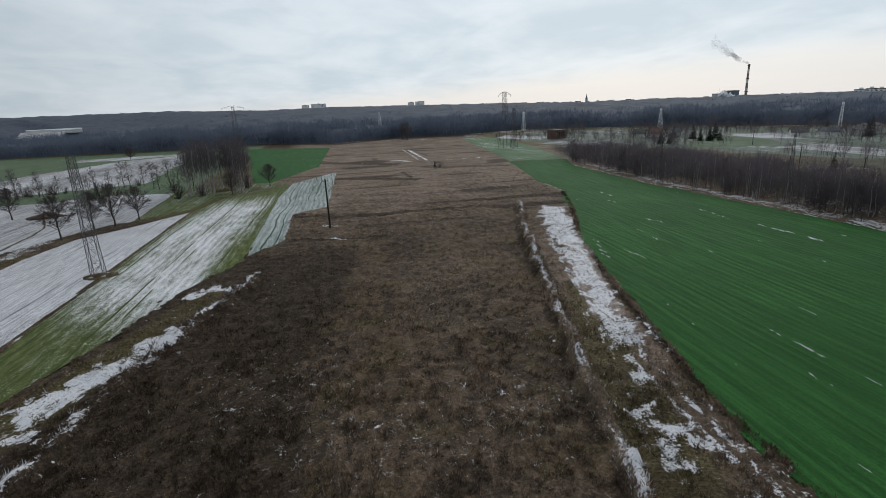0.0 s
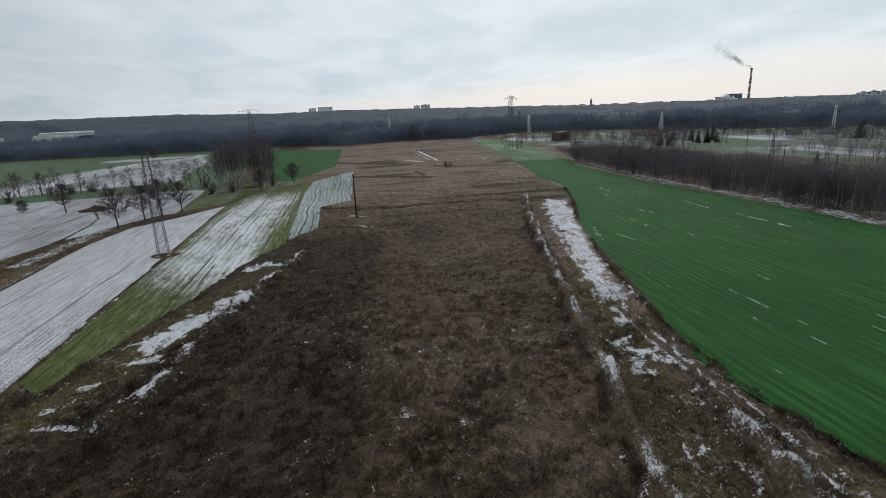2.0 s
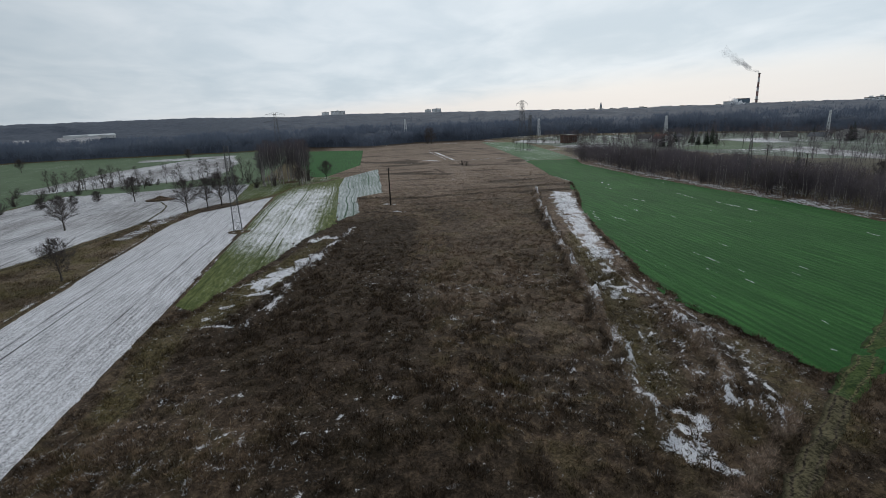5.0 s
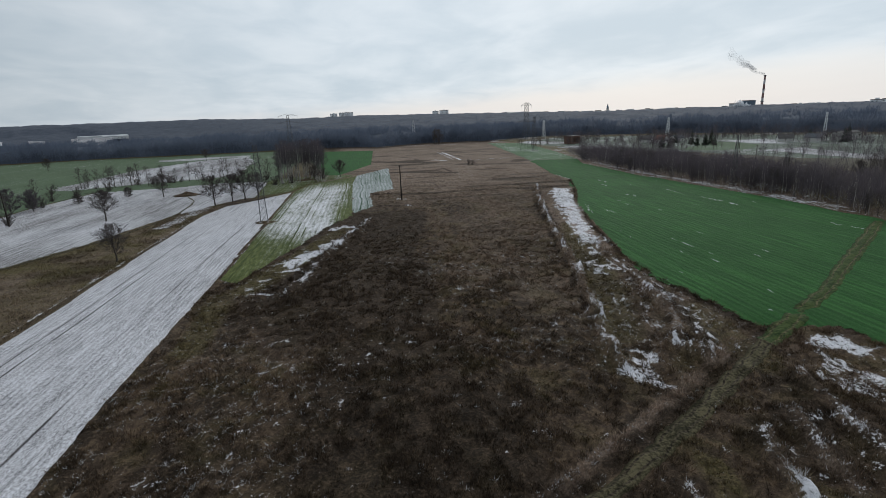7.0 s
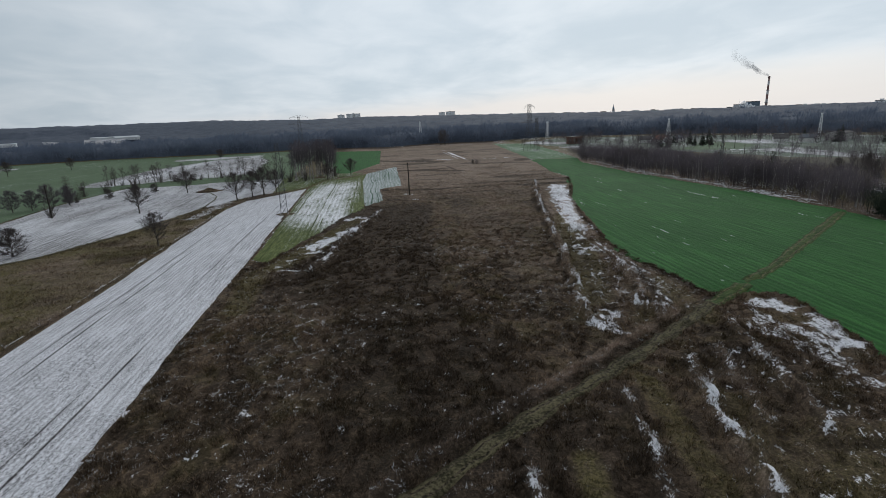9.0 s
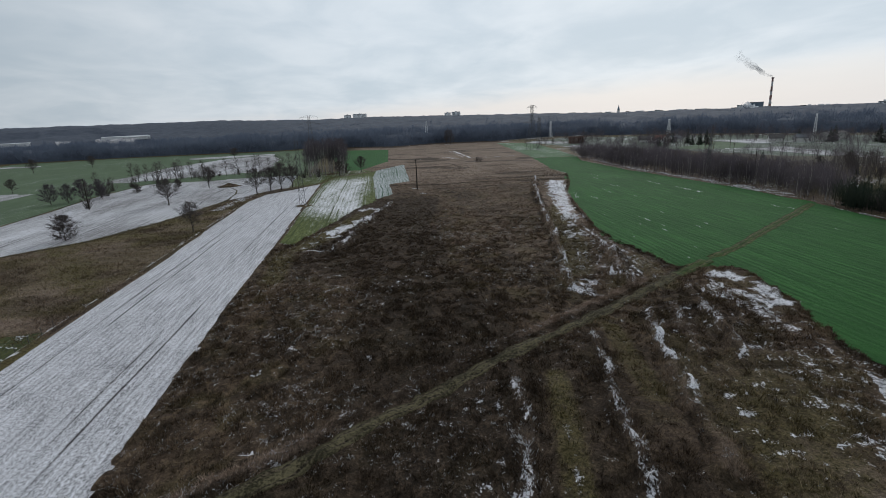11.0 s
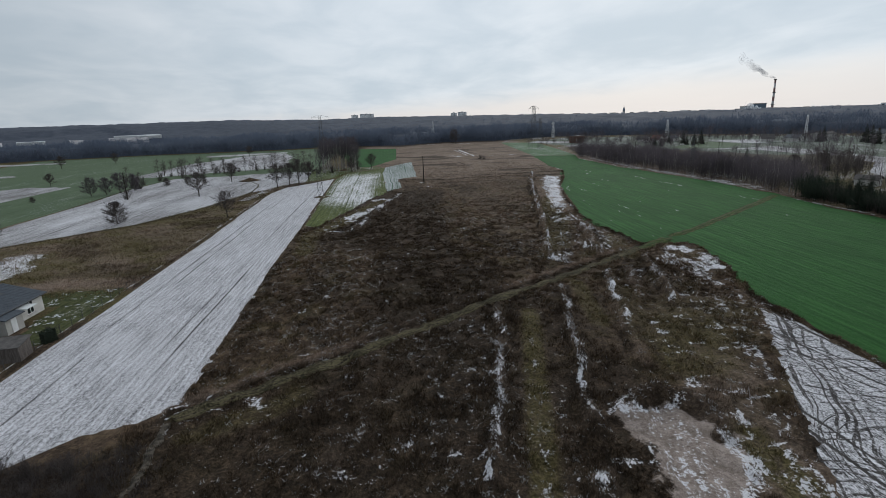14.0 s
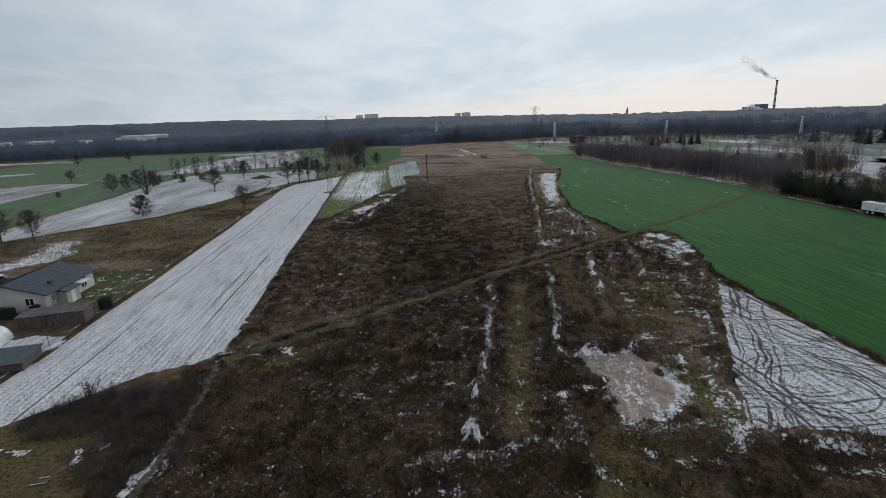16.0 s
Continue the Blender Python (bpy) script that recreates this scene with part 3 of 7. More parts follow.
# banks of turned-over earth: line, height, half width, snow
BANKS = [
    ([(-6, -29), (-8, -38), (-10, -47), (-12, -55), (-15, -66)], 1.1, 0.68, 0.70),
    ([(6, -20), (4.6, -24), (2.5, -32.3), (-1.2, -45.5), (-4, -57)], 1.2, 0.70, 0.80),
    ([(-5.5, -61), (-6, -64), (-7, -68)], 0.9, 0.9, 0.72),
    ([(14.8, -16), (11, -29.5), (8.4, -37)], 1.2, 0.75, 0.80),
    ([(12, -24), (6, -45)], 0.6, 0.8, 0.58),
    ([(20, -13), (15, -27)], 0.6, 0.8, 0.60),
    ([(25.8, -8), (22.1, -19.1), (18.6, -29)], 1.3, 0.75, 0.82),
    ([(42, 119), (34.8, 98), (27.5, 68), (22.6, 48), (20.2, 38.4), (18.0, 29.3), (15.8, 20.5), (14.3, 14.2), (11.8, 6.6), (10.3, 1.2), (9.8, -2)], 1.9, 0.70, 0.82),
    ([(23.8, 17.5), (23.1, 12.7), (21.9, 8.5), (21.2, 5.8), (19.6, 2.5), (18.2, 1.3), (17.1, -0.3), (18.2, -1.5), (19.4, -3.5)], 1.6, 0.68, 0.82),
    ([(-15.4, 81), (-18.7, 70), (-21, 63), (-23.2, 56), (-23.6, 51), (-25.4, 46), (-26, 41), (-27, 35), (-28.5, 29)], 1.2, 0.85, 0.80),
    ([(-21, -69.7), (-18, -68), (-13, -69.3), (-10.3, -68.4), (-7.4, -69.6)], 1.2, 1.0, 0.68),
    ([(-0.5, -53), (3, -51), (7, -53), (8, -56)], 1.1, 0.9, 0.66),
    ([(-2, -67), (3, -68), (9, -70), (22, -74)], 0.9, 1.0, 0.6),
    ([(-30, -49), (-24, -47), (-22, -52), (-27, -57)], 0.5, 1.1, 0.5),
    ([(-14, 133), (-3, 129), (10, 124)], -0.5, 0.7, 0.0),
]
BANKS += [([(x - 1.45, y + 2.25) for x, y in TRACK[4:-1]], 0.35, 0.45, 0.62)]
SNOW_LINES = [
    # left verge
    ([(-30.2, 47.6), (-27.6, 53.3), (-24.6, 58.6), (-23.0, 62.0)], 3.1, 1.0), ([(-24.2, 77.6), (-20.2, 78.7)], 2.2, 1.0), ([(-31.6, 46.3), (-30.2, 45.2)], 1.1, 0.97), ([(-31.6, 43.2), (-29, 43.4)], 1.3, 1.0), ([(-36.4, 31.5), (-31.4, 30.8)], 1.0, 0.98), ([(-34, 38.4), (-32, 39.2)], 0.9, 0.95), ([(-35.8, 35), (-32, 35.6)], 0.8, 0.88), ([(-27.2, 52), (-26.4, 50.5)], 0.8, 0.9), ([(-26, 66), (-23, 72)], 0.7, 0.75),
    ([(-41.8, 46), (-42, 72)], 0.7, 0.8),
    # between the long bank and the wheat
    ([(49.5, 116), (44, 101), (39.5, 86)], 4.8, 1.0), ([(39, 85), (34.6, 68), (31.2, 56.5), (28.4, 46)], 3.0, 0.95), ([(36, 84), (30.8, 64), (29.5, 57)], 0.5, 0.95), ([(41, 84), (35, 65), (33, 55)], 0.5, 0.95),
    ([(26.8, 48.5), (26, 46.8)], 1.1, 0.92), ([(25.6, 38.8), (24.8, 37.4)], 1.2, 0.94), ([(24.1, 34.7), (23.1, 34)], 1.2, 0.95), ([(23.4, 31.6), (25, 28.4)], 1.3, 0.96), ([(21.5, 27.5), (23, 27)], 1.2, 0.93), ([(22.3, 29.7), (22.8, 29.3)], 0.8, 0.9),
    ([(31, 55), (26.9, 43.5), (26, 33.2), (25.8, 26.7)], 0.5, 0.92), ([(32, 54), (28.5, 43), (27.6, 33), (27.2, 26)], 0.5, 0.9), ([(33.6, 52.5), (31.3, 42.5)], 0.3, 0.95),
    ([(13.2, 0.5), (14.2, -0.7), (13.6, -2.2), (12.2, -1.8), (11.8, -6.0)], 1.1, 0.97), ([(10.4, -4.4), (11.8, -6.8)], 1.6, 0.92), ([(19.0, 15.9), (20.5, 15.4)], 0.4, 1.0), ([(26.4, 14.6), (27.6, 19)], 0.25, 0.95), ([(25.9, 11.3), (25.4, 9.6)], 0.3, 0.9), ([(24.7, 6.6), (23.8, 5.4), (23.5, 3.6)], 0.3, 0.9), ([(23, 4.4), (21.1, 0)], 0.25, 0.97), ([(23.7, 3), (23.1, 0.3)], 0.3, 1.0), ([(22.4, 1.1), (22.3, -1.5)], 0.3, 1.0), ([(24.2, 0.1), (24, -1.6)], 0.3, 1.0), ([(26, 20), (23, 5), (25, -3)], 0.6, 0.62), ([(28, 14), (26, 4)], 0.5, 0.62),
    ([(27.5, 30), (25.5, 18), (24.5, 8)], 0.4, 0.84), ([(28.4, 28), (27, 14), (26.5, 4)], 0.4, 0.78), ([(24, 24), (22, 10)], 0.4, 0.74), ([(25.8, 9), (25.4, 5)], 0.7, 0.8),
    # south of the cart track
    ([(-13.4, -59), (-13.8, -60.2)], 0.8, 0.95), ([(-14, -61.6), (-13, -62)], 0.9, 0.92), ([(-14.8, -63.6), (-15, -66)], 1.0, 0.97), ([(-12.4, -53.6), (-11.8, -55)], 0.9, 0.88), ([(-11.2, -50.4), (-11.6, -52)], 0.8, 0.86),
    ([(35, -2), (37, -10), (34.5, -15)], 2.5, 0.97), ([(31, -5), (33, -14)], 1.8, 0.88), ([(29, -9), (30, -16), (29, -25)], 2.0, 0.83), ([(8.8, -50.1), (12.3, -51.5)], 0.8, 0.9), ([(17, -40), (14, -47)], 1.4, 0.66),
    ([(9.9, -54.7), (8.7, -58.1)], 0.6, 0.95), ([(12.3, -55.6), (8, -64)], 0.4, 0.9), ([(20.6, -41.3), (17, -50)], 0.4, 0.9), ([(22, -36), (18, -45)], 0.4, 0.82), ([(11.4, -54), (10, -58)], 0.4, 0.88),
    ([(-1, -53.6), (2, -53.2), (5, -52.6)], 1.0, 0.86), ([(0, -57), (0.4, -61), (-0.6, -65.6)], 1.2, 0.80), ([(6.4, -57.6), (6.6, -60.8), (4.8, -63.3), (1.6, -65.6)], 1.0, 0.92), ([(1.5, -55.5), (2.5, -58), (1.5, -63)], 3.0, 0.79), ([(8.6, -54.9), (9.1, -56.2)], 0.4, 0.95), ([(10.1, -54.8), (8.8, -57.7)], 0.22, 1.0), ([(9.9, -59.2), (8.1, -64)], 0.2, 1.0), ([(12.9, -56.4), (10.6, -60)], 0.2, 0.95), ([(9.2, -48.9), (10.5, -52.1)], 0.6, 0.88), ([(2.8, -67), (4.4, -68.7), (6.8, -69.9)], 0.7, 0.96), ([(-1.4, -69.2), (-1.5, -70.3)], 0.4, 0.95), ([(9.3, -70.1), (14.3, -72.1)], 0.4, 0.95), ([(7.5, -59), (8.4, -66)], 1.6, 0.72), ([(1, -67), (9, -67.4)], 1.0, 0.8), ([(10.5, -61), (9.4, -65)], 0.6, 0.85), ([(-3.4, -59.4), (-2.6, -59.5)], 0.6, 0.9),
    ([(4, -67.2), (8, -66.5), (9, -63)], 0.9, 0.8), ([(12, -71), (22, -74)], 0.8, 0.8), ([(10, -73), (17, -75.5)], 0.6, 0.8), ([(4, -70.5), (7, -70)], 0.7, 0.75),
    ([(-3.6, -36), (-4.2, -39)], 0.4, 0.85), ([(-5, -42), (-5.6, -44.5)], 0.4, 0.85), ([(-8.6, -57), (-9, -58)], 0.5, 0.9), ([(-9.4, -60.5), (-9.8, -61.5)], 0.5, 0.9),
    ([(-34, -52), (-29, -50)], 1.6, 0.62), ([(-31, -55), (-28, -59)], 1.6, 0.62), ([(-32, -62), (-26, -62.5)], 1.4, 0.68), ([(-39.5, -46.5), (-36, -46)], 0.7, 0.84), ([(-43, -47.5), (-30, -39.5)], 0.5, 0.62), (PATH_, 0.6, 0.74), ([(-40.6, -64.6), (-41.6, -67.6)], 1.0, 0.92), ([(-38.6, -43.4), (-43.4, -46.2), (-48.4, -48.2)], 0.2, 1.0), ([(-38.2, -44.4), (-42.4, -47.2)], 0.2, 1.0), ([(-34.6, -44.4), (-33.4, -46)], 0.6, 0.92), ([(-41, -65), (-39.5, -66)], 0.9, 0.85),
    ([(3, -68.2), (9, -69.4)], 0.9, 0.9), ([(8, -68.4), (13, -70)], 0.6, 0.9), ([(0, -70.5), (4, -71.5)], 0.6, 0.82), ([(-6, -71), (-5, -73)], 0.7, 0.8),
    # yard and left fields
    ([(-99, 24), (-95, 10), (-101, 4)], 6.5, 0.98), ([(-66, -10), (-74, -6)], 2.4, 0.62), ([(-66, -38.0), (-77, -36)], 3.2, 1.0), ([(-66, -8), (-75, -5)], 1.4, 0.82), ([(-70, -15), (-67, -16)], 0.8, 0.8), ([(-65.6, 100), (-64.9, 20), (-64.9, -50)], 0.45, 0.90),
    ([(-48.2, -61.8), (-47.2, -63.6)], 0.6, 0.9), ([(-55, -61), (-52.7, -61.7)], 0.8, 0.9), ([(-45.3, -62), (-44.6, -64)], 0.6, 0.8), ([(-40, 150), (-55, 165)], 5, 0.5),
    # far end of the strip
    ([(34.4, 318), (35.3, 247)], 1.0, 0.84), ([(37.6, 312), (38.6, 246)], 1.2, 1.00), ([(38.9, 244), (35, 205), (28.1, 162)], 0.9, 0.68), ([(29, 204), (22.7, 160)], 0.9, 0.70), ([(23.6, 254), (30.5, 244)], 2.2, 0.96), ([(40.6, 243), (52, 241), (66, 241)], 2.0, 0.90),
    ([(44.4, 167), (51.4, 148)], 0.9, 0.88), ([(-6.5, 117), (-3.6, 116)], 1.0, 0.88), ([(-4, 105), (-2, 103)], 1.2, 0.90), ([(34, 330), (39, 327)], 2.0, 0.85), ([(-10, 260), (21, 236)], 1.6, 0.78), ([(-70, 137), (-69, 112), (-70, 95)], 3.2, 0.9), ([(60, 160), (61, 136)], 1.4, 0.75),
    ([(96, 190), (94.5, 138), (97.5, 100), (100, 60)], 3, 0.88), ([(72, 219), (96, 213)], 1.3, 0.95), ([(-5, 420), (30, 408), (70, 395)], 3.0, 0.88),
]
# drifts blown across the strip below the cart track
drift_rng = random.Random(31)
for _ in range(44):
    sy_ = drift_rng.uniform(-58, -13)
    x_hi = float(np.interp(sy_, [-60, -33, -13], [11, 27, 33]))
    sx_ = x_hi - (drift_rng.random() ** 1.4) * 15
    ln_ = drift_rng.uniform(0.7, 3.0)
    SNOW_LINES.append(([(sx_ - ln_, sy_ - 0.12 * ln_), (sx_, sy_), (sx_ + ln_ * 0.6, sy_ - 0.1 * ln_)], drift_rng.uniform(0.16, 0.34), drift_rng.uniform(0.74, 0.95)))
# rows, ditches and other lines with darker ground: line, half width, share
DARK_LINES = [
    ([(-65.0, 100), (-64.1, 20), (-64.1, -50)], 0.4, 1.0), ([(30.2, 34), (29.4, 24), (29.8, 14), (29.8, 4)], 0.5, 1.2), ([(41, 78), (36.6, 67), (32.2, 47), (30, 36)], 0.4, 1.1),
    ([(-13.3, 130.4), (8.8, 124.9)], 1.0, 1.3), ([(-12.3, 105.7), (7, 102.4)], 0.7, 0.9), ([(-2.8, 197.7), (24.2, 183.5)], 2.6, 1.2), ([(-10.9, 262), (21.6, 236.5)], 3.0, 1.2), ([(40, 214), (66, 205)], 3.5, 0.6), ([(35, 219), (40, 212)], 4.0, 0.7),
    ([(10, 300), (34, 290)], 3.0, 0.5), ([(22, 206), (23.5, 186)], 1.0, 0.7), ([(40, 300), (43, 262)], 1.4, 0.5), ([(14, 268), (16, 246)], 1.4, 0.6), ([(-10, 160), (18, 150)], 3.0, 0.4), ([(30, 150), (58, 138)], 3.5, 0.4),
    ([(53, 113.5), (43, 90), (37.5, 70)], 0.4, 0.7), ([(38.5, -15), (31, -29), (28.6, -39), (12, -61)], 0.9, 0.9), ([(28.6, 3), (29.4, 24)], 0.9, 0.8),
    ([(-21, -72), (-8.5, -72.5)], 2.2, 1.0), ([(7, -71.2), (24, -76)], 1.1, 0.8), ([(-52, -55), (-46, -56), (-42.5, -60)], 4.0, 1.0), ([(-46, -62), (-42, -68)], 3.0, 0.8),
    ([(24.8, 40), (20.6, 26), (17.4, 12), (14.4, 2)], 2.2, 0.85), ([(26.4, 18), (24.6, 8), (22.4, 2)], 0.9, 0.8),
    ([(2.5, -51.5), (6, -52.2), (8, -55)], 0.6, 0.9), ([(-28, 68), (-24, 82)], 0.7, 0.8), ([(-33.6, 46), (-29.6, 61), (-26.6, 78), (-21, 92)], 0.6, 0.9),
]


def bank_away(px, py, line, half=0.8):
    """Distance to a bank's crest, which wanders a little."""
    wx_ = (value_noise(px + 13, py, 3.2) - 0.5) * 1.5 + (value_noise(px, py + 5, 1.2) - 0.5) * 0.7
    wx_ = wx_ * min(1.0, half * half * 1.6)
    return away(px + wx_, py + wx_ * 0.3, line)


def south_of_track(px, py):
    """1 below the cart track, 0 above it."""
    line = np.array(TRACK[::-1])
    return smooth(1.5, -1.5, py - np.interp(px, line[:, 0], line[:, 1]))


def height(px, py, rough=True):
    """The ground: nearly level, with the banks along the strip, rising or falling far off."""
    px, py = np.asarray(px, float), np.asarray(py, float)
    near = smooth(170, 120, np.abs(py - 20)) * smooth(110, 80, np.abs(px))
    z = (value_noise(px + 31, py, 14) - 0.5) * 0.20 * near
    for line, h, half, _ in BANKS:
        d = bank_away(px, py, line, half)
        lump = 0.30 + 2.6 * value_noise(px, py, 1.9) * value_noise(px + 9, py + 5, 4.0)
        z = z + 1.1 * h * np.minimum(lump, 1.2) * np.exp(-(d / half) ** 2)
    wild = smooth(44, 40, np.abs(px)) * near * rough
    z = z + ((value_noise(px, py, 1.1) - 0.5) * 0.50 + (value_noise(px + 40, py, 2.6) - 0.5) * 0.32) * wild
    r = np.hypot(px, py)
    az = np.degrees(np.arctan2(px, py))
    rise = np.interp(az, [-180, -50, -25, -8, 8, 20, 35, 180], [-20, -20, -20, -30, -45, -50, -50, -50])
    return z + smooth(500, 1800, r) * rise


EDGE = [(-2600, 700), (-1200, 520), (-700, 420), (-420, 400), (-250, 432), (-150, 424), (-118, 420), (-65, 438), (-4, 394), (41, 422), (94, 410), (160, 440), (250, 385), (320, 300), (370, 240), (430, 160), (520, 60), (700, -100), (1200, -400), (2600, -900)]


def beyond(px, py):
    """How far a place lies behind the forest's edge, seen from the strip."""
    e = np.array(EDGE, float)
    az_e = np.arctan2(e[:, 0], e[:, 1] + 50)
    r_e = np.hypot(e[:, 0], e[:, 1] + 50)
    return np.hypot(px, py + 50) - np.interp(np.arctan2(px, py + 50), az_e, r_e)


# ---------------------------------------------------------------- ground sheet
def spaced(lo, hi, step, far, mid_lo, mid_hi, mid_step):
    """Grid lines: fine from lo to hi, middling out to mid_lo and mid_hi, then ever wider."""
    line = list(np.arange(lo, hi + 1e-6, step))
    s = step
    while line[-1] < far:
        s = min(s * 1.16, mid_step if line[-1] < mid_hi else 160)
        line.append(line[-1] + s)
    s, down = step, [lo]
    while down[-1] > -far:
        s = min(s * 1.16, mid_step if down[-1] > mid_lo else 160)
        down.append(down[-1] - s)
    return np.array(down[:0:-1] + line)


gx, gy = spaced(-66.5, 46, 0.52, 4600, -140, 110, 2.6), spaced(-80, 134, 0.52, 4600, -90, 400, 2.6)
GX, GY = np.meshgrid(gx, gy)
VX, VY = GX.ravel(), GY.ravel()
VZ = height(VX, VY)
for key in FIELDS:
    VZ = VZ - 0.3 * (inside(VX, VY, FIELDS[key]) & (away(VX, VY, FIELDS[key] + FIELDS[key][:1]) > 0.4))
nx_, ny_ = len(gx), len(gy)
idx = np.arange(nx_ * ny_).reshape(ny_, nx_)
quads = np.stack([idx[:-1, :-1], idx[:-1, 1:], idx[1:, 1:], idx[1:, :-1]], -1).reshape(-1, 4)


def snow_amount(px, py):
    south = south_of_track(px, py)
    frosty = smooth(-22, -32, px) * (1 - south) * smooth(14, -4, py) + 0.8 * smooth(0.52, 0.72, value_noise(px, py + 9, 12)) * (py < 60)
    s = (0.47 + 0.055 * frosty) * smooth(300, 30, np.abs(py + 30)) * smooth(60, 30, np.abs(px))
    s = s + 0.10 * value_noise(px, py, 9)
    s = s + 0.015 * smooth(-20, -60, py) * smooth(40, 30, np.abs(px))
    s = s + 0.05 * smooth(6, 16, px) * smooth(-5, -20, py) * smooth(-66, -55, py)
    s = s + 0.21 * smooth(0.76, 0.94, value_noise(px, py, 0.8)) * smooth(46, 40, np.abs(px)) * smooth(130, 60, py)
    s = s + smooth(91, 97, px) * (0.5 + 0.22 * value_noise(px, py, 14))
    s = s + 0.03 * smooth(1.5, 4, px - 11 - 0.235 * py) * smooth(36, 33, px) * smooth(-2, 4, py) * smooth(66, 56, py)
    grain = 0.82 + 0.45 * value_noise(px, py, 2.2)
    for line, h, half, amount in BANKS:
        s = np.maximum(s, 0.97 * amount * grain * (0.70 + 0.36 * smooth(0.28, 0.50, value_noise(px + 3, py, 1.7) * 0.6 + value_noise(px, py + 8, 4.5) * 0.4)) * smooth(half * 1.3, half * 0.2, bank_away(px, py, line, half)))
    rag = 0.8 * (0.55 * (value_noise(px * 1.3, py, 2.6) - 0.5) + 0.5 * (value_noise(px + 17, py * 1.2, 1.2) - 0.5))
    for line, half, amount in SNOW_LINES:
        s = np.maximum(s, 0.93 * amount * smooth(half * 1.45, half * 0.35, away(px, py, line) + rag * min(half, 2.5) * 2.4))
    return s


def rank_shade_amount(px, py):
    """Where the ground is darkest: tall dense dead weeds, dark lines, and bank shade put into the colour."""
    south = south_of_track(px, py)
    r = south * (1 - 0.5 * smooth(0, 9, px)) * (0.95 + 0.25 * smooth(-4, -12, px) * smooth(-40, -55, py))
    hollow = smooth(13, 5, np.abs(px + 13)) * smooth(22, 6, py) * (1 - south)
    r = np.maximum(r, (1 - south) * smooth(16, -6, py) * 0.46 + 0.7 * hollow)
    side = np.interp(py, [-60, 31, 50, 63, 95, 130], [-6, -6.2, -6.3, -4.3, 1, 4])
    r = np.maximum(r, (0.54 + 0.58 * smooth(-37, -25, px)) * smooth(side + 3.5, side - 3, px) * smooth(112, 80, py) * smooth(0, 22, py))
    r = np.clip(r * (0.55 + 0.85 * value_noise(px, py, 8)), 0, 1) * smooth(46, 40, np.abs(px))
    # flanks of the banks darkened in colour, since overcast light barely shades them
    for line, h, half, _ in BANKS:
        d = bank_away(px, py, line, half)
        r = np.maximum(r, 1.05 * smooth(0.35, 0.68, value_noise(px, py, 2.4) * 0.6 + value_noise(px + 4, py, 5.0) * 0.4) * smooth(half * 0.5, half * 1.1, d) * smooth(half * 3.2, half * 1.4, d))
    # a thin darker line along the cart track's north side
    r = np.maximum(r, 1.1 * smooth(0.75, 0.3, away(px + 0.75, py - 1.15, TRACK) + 0.7 * (value_noise(px, py, 2.0) - 0.5)) * smooth(40, 34, px))
    r = np.maximum(r, 0.75 * smooth(0.66, 0.80, value_noise(px * 0.14 + 3, py, 4.5)) * smooth(92, 125, py) * smooth(420, 300, py) * smooth(90, 70, px))
    r = np.maximum(r, 0.7 * smooth(0.5, 0.72, value_noise(px, py, 6.0)) * smooth(-63, -66, px) * smooth(-4, 4, py) * smooth(140, 120, py))
    for line, half, share in DARK_LINES:
        r = np.maximum(r, share * smooth(half * 1.5, half * 0.5, away(px, py, line) + (value_noise(px, py, 2.0) - 0.5) * half))
    return np.maximum(r, smooth(-8, 6, beyond(px, py)))


